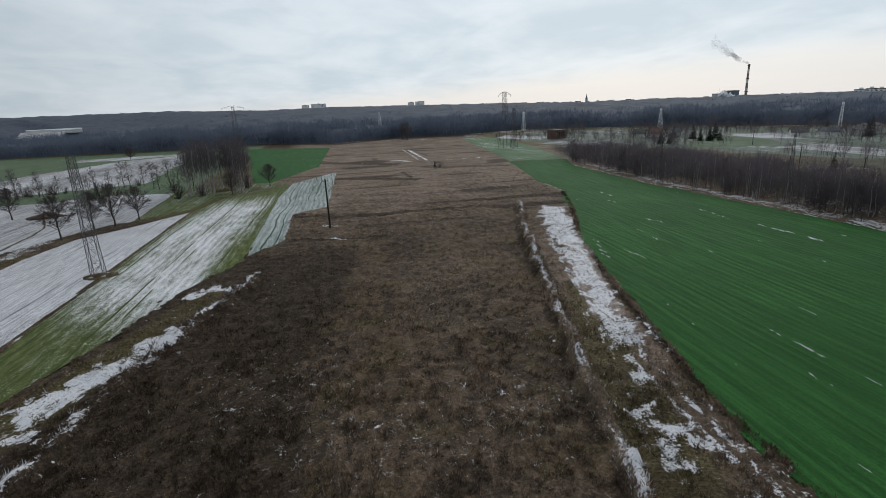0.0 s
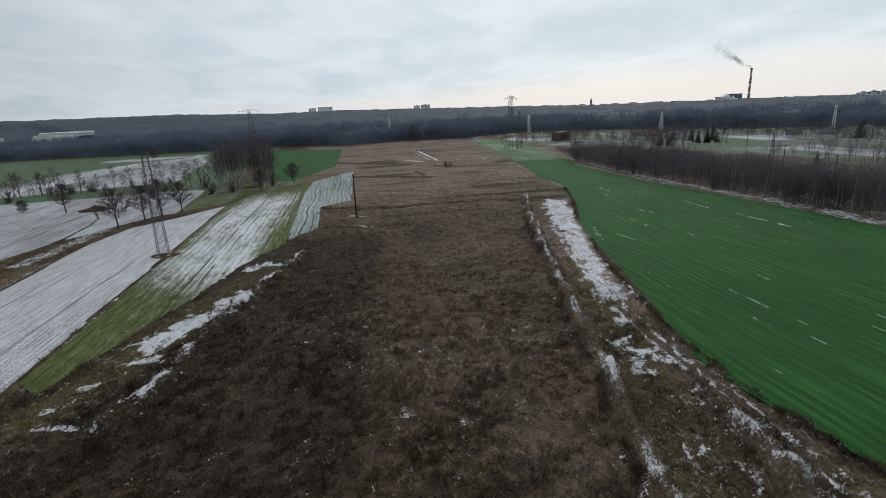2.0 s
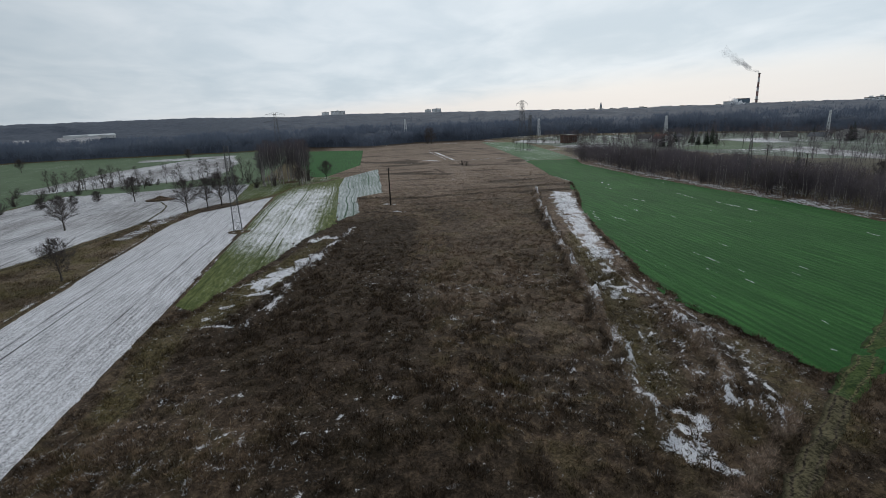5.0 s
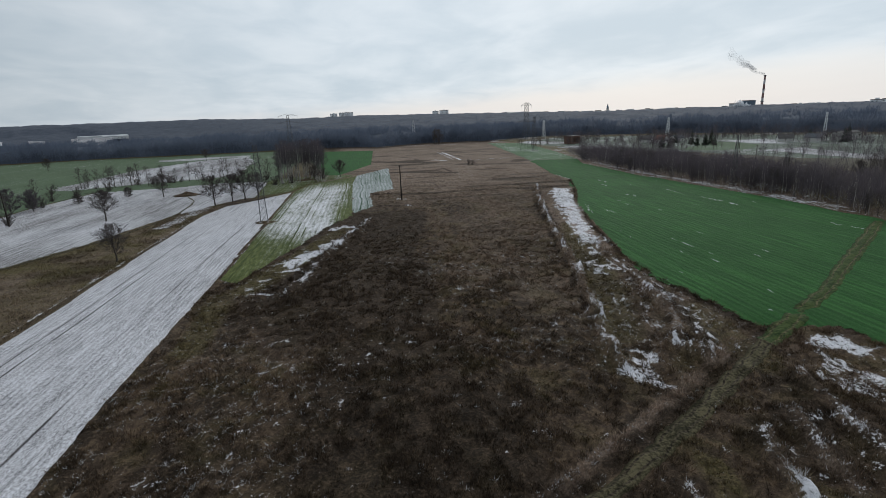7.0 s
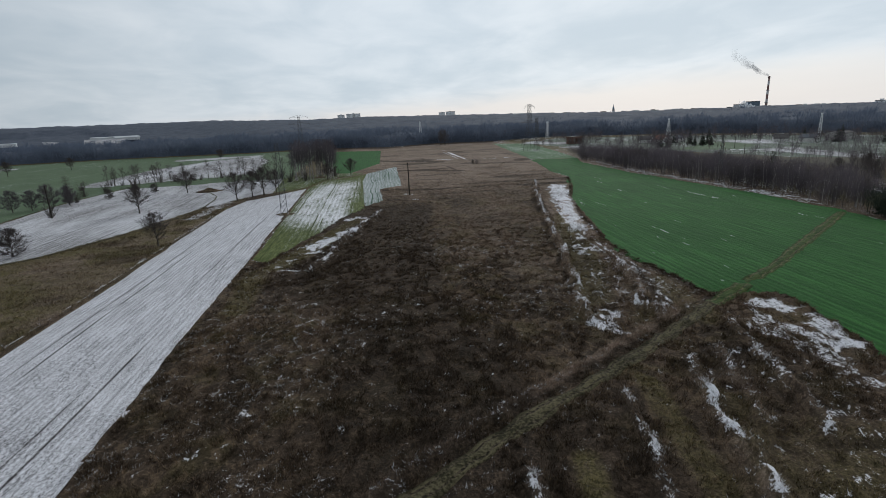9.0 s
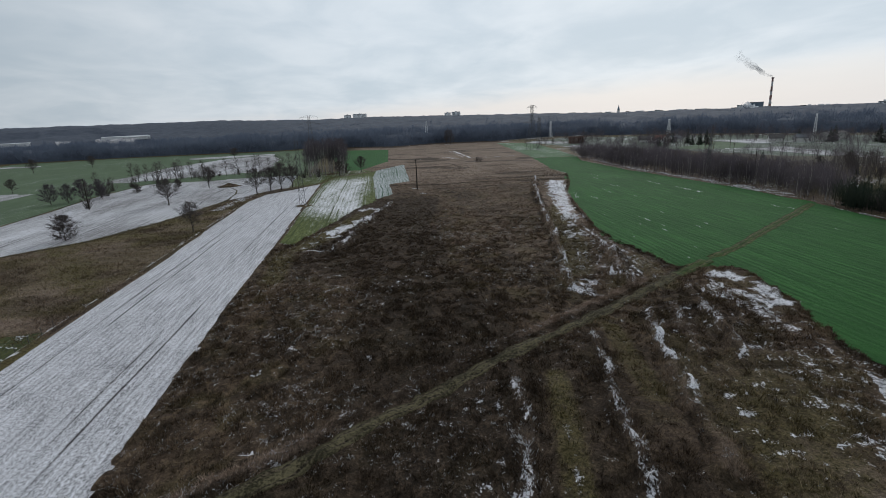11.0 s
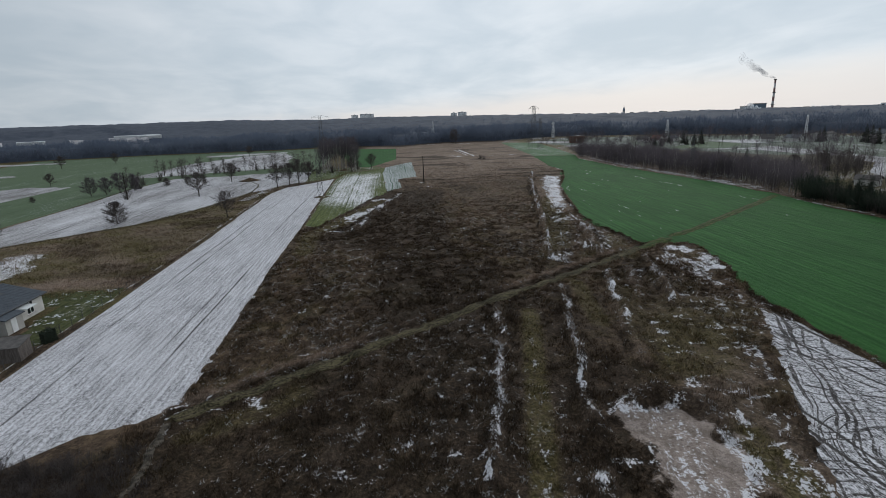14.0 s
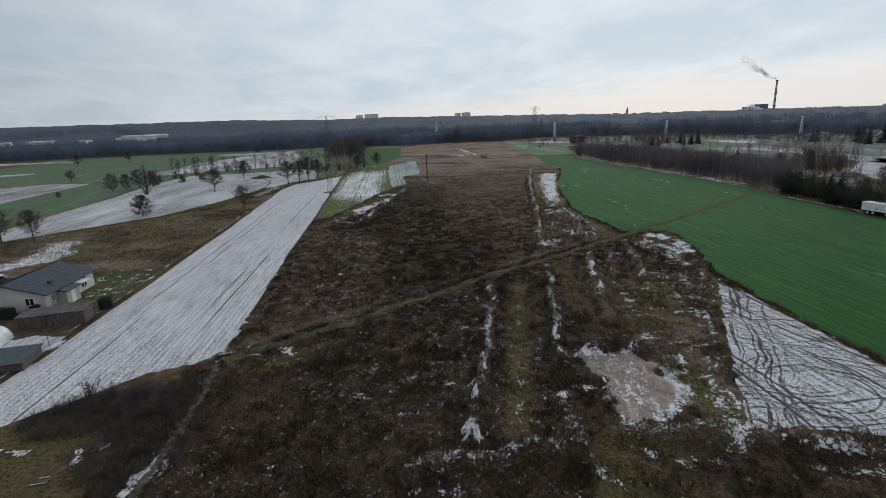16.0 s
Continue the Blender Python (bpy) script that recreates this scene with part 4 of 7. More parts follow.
def straw_amount(px, py):
    left = smooth(-62, -66, px) * smooth(-20, 0, py) * smooth(160, 120, py)
    bits = smooth(0.55, 0.75, value_noise(px + 50, py, 16)) * 0.15 + smooth(65, 165, py) * smooth(-45, -30, px) * (0.35 + 0.55 * value_noise(px, py * 0.5, 9) + 0.6 * value_noise(px * 0.4 + 9, py, 16))
    bits = bits + 0.26 * smooth(2, 8, px) * smooth(13, 9, px - 0.235 * py) * smooth(0, 18, py) * smooth(100, 60, py) * (0.4 + 0.9 * value_noise(px, py, 5))
    bits = bits + 0.62 * smooth(5.0, 2.0, away(px, py, [(13, -46), (10, -54), (9, -63)]) + (value_noise(px, py, 3.5) - 0.5) * 3) + 0.6 * smooth(2.4, 0.8, away(px, py, [(1, -66.8), (8, -69.2)])) + 0.55 * smooth(2.4, 0.9, away(px, py, [(-3.4, -67.5), (-4.8, -74)])) + 0.4 * smooth(1.2, 0.5, away(px, py, [(-1.5, -28), (-6, -46), (-10.7, -65)]))
    bits = bits + (0.30 + 0.55 * smooth(26, 44, py)) * smooth(1.5, 3.5, px - 10.5 - 0.235 * py) * smooth(31, 28, px - 0.35 * np.maximum(py - 36, 0)) * smooth(-2, 6, py) * smooth(100, 84, py) * (0.35 + 0.9 * value_noise(px, py, 4))
    bits = bits + 0.6 * smooth(2.2, 0.6, away(px, py, [(-39, 30), (-33, 38), (-30, 48), (-26.5, 62), (-21, 80)]) * 0.5) * (0.3 + 0.9 * value_noise(px, py, 3))
    crest = np.zeros(px.shape)
    # pale weeds on the crests, strengthened in colour so the banks' relief reads
    for line, h, half, _ in BANKS:
        crest = np.maximum(crest, (h > 0) * 0.75 * smooth(half * 1.3, half * 0.3, bank_away(px, py, line, half)) * (0.5 + 0.6 * value_noise(px, py, 2.0)))
    crest = np.maximum(crest, 0.95 * smooth(1.1, 0.4, away(px + 1.45, py - 2.2, TRACK) + 0.8 * (value_noise(px, py, 2.6) - 0.5)) * smooth(30, 22, px))
    return np.clip(left * (0.45 + 0.5 * value_noise(px, py * 0.6, 11)) + bits + smooth(90, 100, px) * 0.2 + crest, 0, 1)


def turf_amount(px, py):
    t = 0.85 * smooth(-68, -80, px) * smooth(138, 150, py) + 0.75 * smooth(98, 112, px) + smooth(-62, -66, px) * smooth(-2, 6, py) * smooth(150, 130, py) * (0.25 + 0.6 * value_noise(px, py, 5))
    for line, half, a in [(TRACK, 0.75, 0.6), ([(-66, -12), (-75, -9)], 7, 0.95), ([(-72, 90), (-68, 30), (-85, 30), (-100, 20)], 9, 0.45), ([(17, -35), (12, -45)], 5, 0.6), ([(14, -22), (9, -40)], 2, 0.5), ([(12, -2), (17, 18)], 2.0, 0.3), ([(24, -5), (27, 10)], 2.5, 0.5), ([(-50, 165), (-62, 185)], 14, 0.8), ([(-60, -62), (-53, -72)], 6, 0.9), ([(14, 5), (19, 20), (27, 50), (31, 62)], 3.0, 0.62),
                          ([(-1.5, -28), (-6, -46), (-10.7, -65)], 1.3, 0.85), ([(9, -18), (6, -34)], 1.5, 0.6), ([(-36, 34), (-30, 50), (-26, 62)], 3.2, 0.8), ([(-39, 32), (-38, 12)], 2.4, 0.6), ([(-1, -70), (-3, -78)], 3, 0.6),
                          ([(-30, -45), (-38, -50)], 2, 0.6), ([(150, 110), (190, 140), (170, 190)], 30, 0.6), ([(160, 250), (215, 300)], 30, 0.7), ([(-90, 205), (-60, 300), (-110, 390)], 45, 0.55), ([(-150, 140), (-160, 260)], 30, 0.5), ([(-52, 150), (-60, 175)], 10, 0.7), ([(115, 320), (150, 380)], 25, 0.5), ([(200, 100), (260, 180)], 40, 0.5), ([(150, 240), (260, 260), (300, 200)], 60, 0.6), ([(-52, -60), (-58, -68)], 4, 1.0), ([(-46, -66), (-50, -70)], 3, 0.6), ([(-3.2, -67.7), (-5.8, -74)], 1.8, 0.95), ([(8.4, -58), (7.6, -67)], 1.8, 0.8), ([(-1, -69.5), (5, -69)], 1.8, 0.6), ([(22, 27), (24.5, 40)], 2.6, 0.6), ([(26, 45), (29, 58)], 2.6, 0.6), ([(-32, 44), (-28, 60), (-22, 76)], 2.4, 0.7), ([(14, -30), (24, -32)], 4.5, 0.45)]:
        t = np.maximum(t, a * smooth(half * 1.5, half * 0.5, away(px, py, line)))
    return t


def sand_amount(px, py):
    bare = [(-1.1, -53.5), (3.0, -53.0), (5.0, -53.6), (5.9, -57.2), (7.3, -57.8), (6.6, -61.4), (5.0, -63.5), (-0.2, -66.7), (-1.5, -66.4), (-0.9, -62.0), (-1.0, -57.9)]
    rim_ = away(px, py, bare + bare[:1]) * np.where(inside(px, py, bare), 1, -1)
    s = 0.9 * smooth(-1.0, 1.4, rim_ + (value_noise(px, py, 2.0) - 0.5) * 2.6 + (value_noise(px + 3, py, 0.8) - 0.5) * 1.2)
    s = np.maximum(s, 0.15 * smooth(1.8, 0.8, away(px, py, [(-1, -67.2), (8, -68.4)])))
    s = np.maximum(s, 0.28 * smooth(2.4, 1.0, away(px, py, [(7, -58), (8, -66)])))
    s = np.maximum(s, 0.3 * smooth(0.9, 0.2, away(px, py, PATH_)))
    s = np.maximum(s, 0.2 * smooth(0.7, 0.2, np.abs(away(px, py, [(32, 62), (27.5, 42), (26, 30), (25, 12), (26, 2)]) - 0.8)))
    for line in ([(34.4, 318), (35.3, 247)], [(37.6, 312), (38.6, 246), (35, 205), (28.1, 162)], [(29, 204), (22.7, 160)]):
        s = np.maximum(s, 0.32 * smooth(1.5, 0.5, away(px, py, line)))
    return np.maximum(s, 0.6 * smooth(3.4, 1.4, away(px, py, [(42, 88), (34, 66), (30.5, 54)])))


ground = big_mesh("ground", np.stack([VX, VY, VZ], 1), quads, M["soil"],
                  {"snow": snow_amount(VX, VY), "straw": straw_amount(VX, VY), "turf": turf_amount(VX, VY), "sand": sand_amount(VX, VY), "rank": rank_shade_amount(VX, VY)}, smooth=True)
tagged(ground, "wide flat fallow land of dark brown dead weeds with snow flecks", "ground", kind="structure")


# ---------------------------------------------------------------- fields
from mathutils.geometry import delaunay_2d_cdt


def ragged(poly, step, amp):
    """The outline cut into short pieces and roughened."""
    res = []
    n = len(poly)
    for i in range(n):
        (x0, y0), (x1, y1) = poly[i], poly[(i + 1) % n]
        length = math.hypot(x1 - x0, y1 - y0)
        cuts = max(1, int(length / step))
        for j in range(cuts):
            s = j / cuts
            x, y = x0 + (x1 - x0) * s, y0 + (y1 - y0) * s
            a = (float(value_noise(x * 3.1 + 7, y * 3.1, 2.0)) - 0.5) * amp + (float(value_noise(x + 70, y, 7.0)) - 0.5) * amp * 2
            nx, ny = (y1 - y0) / length, -(x1 - x0) / length
            res.append((x + nx * a, y + ny * a))
    return res


def field(name, key, mat, label, category, lift=0.07, step=0.8, amp=0.3, grid=4.0, more=None):
    edge = ragged(FIELDS[key], step, amp)
    n = len(edge)
    xs, ys = [p[0] for p in edge], [p[1] for p in edge]
    qx, qy = np.meshgrid(np.arange(min(xs), max(xs), grid), np.arange(min(ys), max(ys), grid))
    qx, qy = qx.ravel() + RNG.rand(qx.size) * 0.5, qy.ravel() + RNG.rand(qy.size) * 0.5
    ok = inside(qx, qy, edge)
    pts = [Vector(p) for p in edge] + [Vector((a, b)) for a, b in zip(qx[ok], qy[ok])]
    v, _, f, *_ = delaunay_2d_cdt(pts, [], [list(range(n))], 1, 1e-4)
    v = np.array([(p.x, p.y) for p in v])
    z = height(v[:, 0], v[:, 1], False) + lift
    z = z - 0.12 * (away(v[:, 0], v[:, 1], edge + edge[:1]) < 0.02)
    ob = big_mesh(name, np.column_stack([v, z]), np.array(f), mat, {"more": more(v[:, 0], v[:, 1]) if more else np.zeros(len(v))}, smooth=True)
    return tagged(ob, label, category, kind="structure")


field("rough_pasture", "left_back", M["wheat_left"], "dull green grassland between the far snowy strips", "field", lift=0.03, step=4, grid=9.0)
field("rough_meadow", "right_back", M["grassland"], "dull green frosted grassland round the far houses", "field", lift=0.05, step=4, grid=9.0)
field("ploughed_field", "ploughed", M["ploughed"], "long narrow ploughed strip thinly covered with snow", "field")
field("snow_streaked_field", "patchy", M["patchy"], "young green crop field with streaks of snow", "field", lift=0.08,
      more=lambda px, py: 0.22 * smooth(13, 7, np.abs(px + 33.5 - 0.015 * (py - 100))) * smooth(52, 85, py) * smooth(185, 150, py) - 0.10)
field("verge_meadow", "verge_meadow", M["patchy"], "thin green grass with snow streaks below the birch grove", "field", lift=0.05, step=2, more=lambda px, py: -0.02 + 0 * px)
field("lawn", "lawn", M["lawn"], "rough green lawn with snow scraps beside the bungalow", "lawn", lift=0.04)
field("striped_field", "striped", M["striped"], "winter crop in green rows with snow between them", "field", lift=0.09)
field("small_green_field", "small_green", M["wheat"], "small bright green winter wheat field", "field", step=2.5)
field("wheat_field", "wheat", M["wheat"], "large green winter wheat field with faint rows", "field", amp=0.6)
field("pale_green_field", "pale_green", M["wheat_far"], "pale green thinly frosted field around a pylon", "field", step=2.5)
field("tracked_snow_field", "triangle", M["tracked"], "snow covered corner of field with curved tyre tracks", "field", lift=0.06, grid=3.0)
field("snowy_field", "left_white", M["stubble"], "snow dusted stubble field crossed by a cart track", "field", step=1.5, more=lambda px, py: 0.03 + 0 * px)
field("pasture", "left_green", M["wheat_left"], "green pasture strip beside a hedge of bare trees", "field", step=2.5)
field("far_snowy_field", "far_white_a", M["stubble"], "distant snow covered field strip", "field", step=3)
field("far_pasture", "far_green", M["wheat_left"], "distant dull green pasture before the forest", "field", step=3)
field("far_snowy_strip", "far_white_b", M["stubble"], "distant snow striped field behind the birch grove", "field", step=3)
field("far_snowy_edge", "far_white_c", M["stubble"], "distant snowy field edge along the forest", "field", step=3)
field("white_meadow", "right_white", M["stubble"], "snow covered meadow behind the birch wood", "field", step=3)
field("pale_meadow", "right_pale", M["stubble"], "pale snowy meadow near the houses", "field", step=3)
field("garden_plot", "right_plot", M["stubble"], "snowy dug plot behind the garden trees", "field", step=3)
field("snowy_lane", "lane_snow", M["stubble"], "thin snowy lane along the back of the wood", "field", lift=0.14, step=3, more=lambda px, py: 0.1 + 0 * px)
field("brown_meadow", "brown_meadow", M["sedge"], "dull brown unmown meadow behind the wood", "field", lift=0.11, step=3)
field("green_meadow", "right_green", M["wheat_left"], "dull green meadow behind the wood", "field", step=3)
field("snowy_yard", "yard_snow", M["stubble"], "snowy yard beside an unfinished brick building", "yard", step=3)
field("snowy_garden", "yard_snow_left", M["stubble"], "snow covered garden plot beside a polytunnel", "yard", step=1.0, more=lambda px, py: 0.05 + 0 * px)
field("far_snowy_verge", "far_white_d", M["stubble"], "distant snowy strip along the forest", "field", lift=0.14, step=3)
field("far_snowy_patch", "far_white_e", M["stubble"], "narrow distant snow patch in the pasture", "field", lift=0.14, step=3)
field("far_pale_field", "far_pale", M["stubble"], "pale snowy field before the far forest", "field", step=3)


def ribbon(name, line, half, mat, label, lift, cuts=7):
    """A track that follows the ground, with ruts pressed into it."""
    pts = []
    for (x0, y0), (x1, y1) in zip(line[:-1], line[1:]):
        n = max(2, int(math.hypot(x1 - x0, y1 - y0) / 1.0))
        pts += [(x0 + (x1 - x0) * i / n, y0 + (y1 - y0) * i / n) for i in range(n)]
    pts.append(line[-1])
    p = np.array(pts)
    d = np.gradient(p, axis=0)
    d /= np.linalg.norm(d, axis=1)[:, None]
    side = np.stack([d[:, 1], -d[:, 0]], 1)
    a = np.linspace(-1, 1, cuts)
    wob = half * (0.85 + 0.3 * value_noise(p[:, 0], p[:, 1], 4.0))
    x = p[:, 0, None] + side[:, 0, None] * a * wob[:, None]
    y = p[:, 1, None] + side[:, 1, None] * a * wob[:, None]
    x += (value_noise(x * 2, y * 2, 1.7) - 0.5) * 0.5
    y += (value_noise(x + 60, y, 1.3) - 0.5) * 0.5
    z = height(x, y) + lift - (lift + 0.12) * np.abs(a) ** 6 - 0.08 * (np.abs(np.abs(a) - 0.5) < 0.2)
    i = np.arange(x.size).reshape(x.shape)
    q = np.stack([i[:-1, :-1], i[:-1, 1:], i[1:, 1:], i[1:, :-1]], -1).reshape(-1, 4)
    ob = big_mesh(name, np.stack([x.ravel(), y.ravel(), z.ravel()], 1), q, mat, {"across": np.broadcast_to(a, x.shape).ravel()}, smooth=True)
    return tagged(ob, label, "track", kind="structure")


ribbon("grass_track", TRACK[:4], 1.3, M["track_green"], "grassy green track through the wheat field", 0.2, 13)
ribbon("cart_track", TRACK[3:], 1.02, M["track"], "grassy cart track with two muddy ruts across the fields", 0.22, 13)
ribbon("field_lane", [(-128, 20), (-112, 36.5), (-97, 51), (-90.5, 57), (-83, 74), (-76, 96), (-73.5, 110), (-75, 131), (-77, 142), (-83, 154)], 0.9, M["track"], "narrow dark lane along the snowy stubble", 0.11, 9)
ribbon("foot_path", PATH_, 0.48, M["path"], "narrow trodden path through dead weeds", 0.16, 5)


# ---------------------------------------------------------------- bare trees
def bare_tree(seed, h, spread, trunk_r, first=0.25, lean=0.55, limbs=14, subs=6, twigs=8, wob=0.05, twig_w=0.035):
    """Trunk and crown of a leafless tree: limbs, branches and thin twigs."""
    rnd = random.Random(seed)
    trunk, crown = G(), G()
    pts = [Vector((0, 0, -0.15))]
    for i in range(1, 7):
        pts.append(Vector((rnd.uniform(-1, 1) * wob * h * 0.5, rnd.uniform(-1, 1) * wob * h * 0.5, h * 0.95 * i / 6)))
    rad = [trunk_r * (1 - 0.13 * i) ** 1.15 for i in range(7)]
    rad[0] *= 1.35
    for i in range(6):
        trunk.tube(pts[i], pts[i + 1], rad[i], rad[i + 1], 6, caps=i == 5)

    def needle(p, q, wd):
        d = (q - p).normalized()
        u = d.cross(Vector((rnd.uniform(-1, 1), rnd.uniform(-1, 1), rnd.uniform(-1, 1)))).normalized() * wd * 0.5
        b = len(crown.v)
        crown.v += [tuple(p - u), tuple(p + u), tuple(q)]
        crown.f.append((b, b + 1, b + 2))

    for k in range(limbs):
        s = first + (1 - first) * (k + rnd.random()) / limbs
        s = min(s, 0.98)
        f = s * 6
        i = min(int(f), 5)
        p = pts[i].lerp(pts[i + 1], f - i)
        a = k * 2.4 + rnd.uniform(-0.5, 0.5)
        tilt = lean + (1.25 - lean) * max(0, s - 0.3) * 0.9 + rnd.uniform(-0.15, 0.2)
        d = Vector((math.cos(a) * math.cos(tilt), math.sin(a) * math.cos(tilt), math.sin(tilt)))
        # each limb ends at the outline of an egg-shaped crown
        mid_z, half_z, wide = h * (0.98 + first) / 2, h * (1.0 - first) * 0.56, spread * 0.86
        o_, e_ = Vector((p.x / wide, p.y / wide, (p.z - mid_z) / half_z)), Vector((d.x / wide, d.y / wide, d.z / half_z))
        qa, qb, qc = e_.dot(e_), o_.dot(e_), o_.dot(o_) - 1
        length = (-qb + math.sqrt(max(qb * qb - qa * qc, 0.0))) / qa * rnd.uniform(0.78, 1.02) * 0.86
        length = max(length, spread * 0.18)
        r = max(rad[i] * 0.36, 0.02)
        for seg in range(3):
            q = p + d * (length / 3)
            crown.tube(p, q, r, r * 0.62, 4, caps=False)
            for _ in range(max(1, subs // 3) + seg - 1):
                o = p.lerp(q, rnd.random())
                e = (d + Vector((rnd.uniform(-1, 1), rnd.uniform(-1, 1), rnd.uniform(-0.55, 0.8))) * 0.95).normalized()
                bl = min(length, spread) * rnd.uniform(0.26, 0.60)
                t_ = o + e * bl
                crown.tube(o, t_, r * 0.4, r * 0.12, 3, caps=False)
                for _ in range(twigs):
                    o2 = o.lerp(t_, rnd.uniform(0.3, 1))
                    e2 = (e + Vector((rnd.uniform(-1, 1), rnd.uniform(-1, 1), rnd.uniform(-0.5, 0.9))) * 0.9).normalized()
                    needle(o2, o2 + e2 * bl * rnd.uniform(0.4, 0.85), twig_w)
            p, r = q, r * 0.62
            d = (d + Vector((rnd.uniform(-1, 1), rnd.uniform(-1, 1), rnd.uniform(-0.3, 0.6))) * 0.28).normalized()
        for _ in range(twigs):
            e2 = (d + Vector((rnd.uniform(-1, 1), rnd.uniform(-1, 1), rnd.uniform(-0.4, 0.8))) * 0.8).normalized()
            needle(p, p + e2 * min(length, spread) * rnd.uniform(0.2, 0.36), twig_w)
    return trunk, crown


def tree_model(name, seed, bark, twig, label, category="tree", **kw):
    trunk, crown = bare_tree(seed, **kw)
    ob = thing(name, 0, 0, -60, 0, label, category)
    part("trunk", trunk, M[bark], ob, smooth=True)
    part("crown", crown, M[twig], ob)
    return ob


def shrub_model(name, seed, h, stems, twig, label, density=9):
    """Many stems from one foot, thinning into twigs."""
    rnd = random.Random(seed)
    g, tw = G(), G()
    for i in range(stems):
        a, t = rnd.uniform(0, 6.28), rnd.uniform(0.7, 1.45)
        p = Vector((rnd.uniform(-0.15, 0.15) * h, rnd.uniform(-0.15, 0.15) * h, -0.1))
        d = Vector((math.cos(a) * math.cos(t), math.sin(a) * math.cos(t), math.sin(t)))
        r = 0.012 * h * rnd.uniform(0.6, 1.2)
        for seg in range(4):
            q = p + d * h * rnd.uniform(0.2, 0.3)
            g.tube(p, q, r, r * 0.65, 3, caps=False)
            for _ in range(density):
                o = p.lerp(q, rnd.random())
                e = (d + Vector((rnd.uniform(-1, 1), rnd.uniform(-1, 1), rnd.uniform(-0.5, 0.8)))).normalized() * h * rnd.uniform(0.1, 0.28)
                u = e.cross(Vector((rnd.uniform(-1, 1), rnd.uniform(-1, 1), 1))).normalized() * 0.026
                b = len(tw.v)
                tw.v += [tuple(o - u), tuple(o + u), tuple(o + e)]
                tw.f.append((b, b + 1, b + 2))
            p, r = q, r * 0.65
            d = (d + Vector((rnd.uniform(-1, 1), rnd.uniform(-1, 1), rnd.uniform(-0.2, 0.4))) * 0.35).normalized()
    ob = thing(name, 0, 0, -60, 0, label, "shrub")
    part("stem", g, M["bark"], ob)
    part("crown", tw, M[twig], ob)
    return ob


def spruce_model(name, seed, h, label):
    rnd = random.Random(seed)
    g, nd = G(), G()
    g.tube((0, 0, -0.1), (0, 0, h * 0.97), 0.022 * h, 0.01, 6)
    for k in range(26):
        s = 0.06 + 0.92 * k / 26
        for j in range(11):
            a = rnd.uniform(0, 6.28)
            length = h * 0.24 * (1.04 - s) * rnd.uniform(0.7, 1.2)
            p = Vector((0, 0, h * s))
            d = Vector((math.cos(a), math.sin(a), rnd.uniform(-0.45, -0.1)))
            q = p + d * length
            side = Vector((-math.sin(a), math.cos(a), 0)) * length * 0.22
            for m in (0.45, 0.75, 1.0):
                o = p.lerp(q, m)
                b = len(nd.v)
                drop = Vector((0, 0, -0.10 * length - 0.05))
                nd.v += [tuple(p.lerp(q, m - 0.4)), tuple(o + side * (1.2 - m) + drop), tuple(o), tuple(o - side * (1.2 - m) + drop)]
                nd.f += [(b, b + 1, b + 2), (b, b + 2, b + 3)]
    ob = thing(name, 0, 0, -60, 0, label, "conifer")
    part("trunk", g, M["bark"], ob)
    part("crown", nd, M["needle"], ob)
    return ob


def plant(model, x, y, size=1.0, turn=0.0, label="", group=""):
    """One more copy of a model, rooted at (x, y)."""
    z = float(height(np.array([x]), np.array([y]))[0])
    ob = copy_thing(model, pose(x, y, z, 0, 0, turn))
    ob.scale = (size, size, size)
    if label:
        ob["label"] = label
    if group:
        ob["group"] = group
    return ob


def done(*models):
    """Takes away the patterns that were copied from."""
    for m in models:
        for o in (*m.children_recursive, m):
            bpy.data.objects.remove(o)


oaks = [tree_model("bare_tree", 10 + i, "bark", "twig", "leafless dark field tree with spreading limbs", h=9.0, spread=4.3, trunk_r=0.20, first=0.20, lean=0.62, limbs=34, subs=12, twigs=17, twig_w=0.027)
        for i in range(3)]
slims = [tree_model("bare_tree", 20 + i, "bark", "twig", "slim leafless tree in a field hedge", h=10, spread=2.6, trunk_r=0.15, first=0.15, lean=0.75, limbs=17, subs=6, twigs=11, twig_w=0.04) for i in range(2)]
birches = [tree_model("birch_tree", 30 + i, "birch", "twig_red", "leafless birch with white trunk and reddish twigs", h=15.5, spread=3.6, trunk_r=0.16, first=0.34, lean=0.85, limbs=18, subs=6, twigs=9, wob=0.03, twig_w=0.036)
           for i in range(3)]
rounds = [tree_model("bare_tree", 80 + i, "bark", "twig", "low round leafless tree with dense dark twigs", h=6.2, spread=3.7, trunk_r=0.13, first=0.04, lean=0.30, limbs=46, subs=14, twigs=22, twig_w=0.029) for i in range(2)]
willows = [tree_model("willow_tree", 90 + i, "bark", "twig_red", "brownish leafless willow in a field hedge", h=7.0, spread=3.2, trunk_r=0.12, first=0.06, lean=0.55, limbs=34, subs=9, twigs=20, twig_w=0.04) for i in range(2)]
bushes = [shrub_model("bare_shrub", 40 + i, 4.0, 26, "twig", "dense leafless shrub at the field edge") for i in range(2)]
spruces = [spruce_model("spruce_tree", 50 + i, 8.0, "dark green spruce in a row along the field") for i in range(2)]

rt = random.Random(5)
for x, y, s, k in ((-65.5, 126, 1.08, 0), (-62, 134, 1.0, 1), (-58.5, 137, 1.15, 2), (-55, 143, 0.95, 0)):
    plant(oaks[k], x, y, s, rt.uniform(0, 360), "leafless dark field tree in a group beside the ploughed strip", "trees beside the strip")
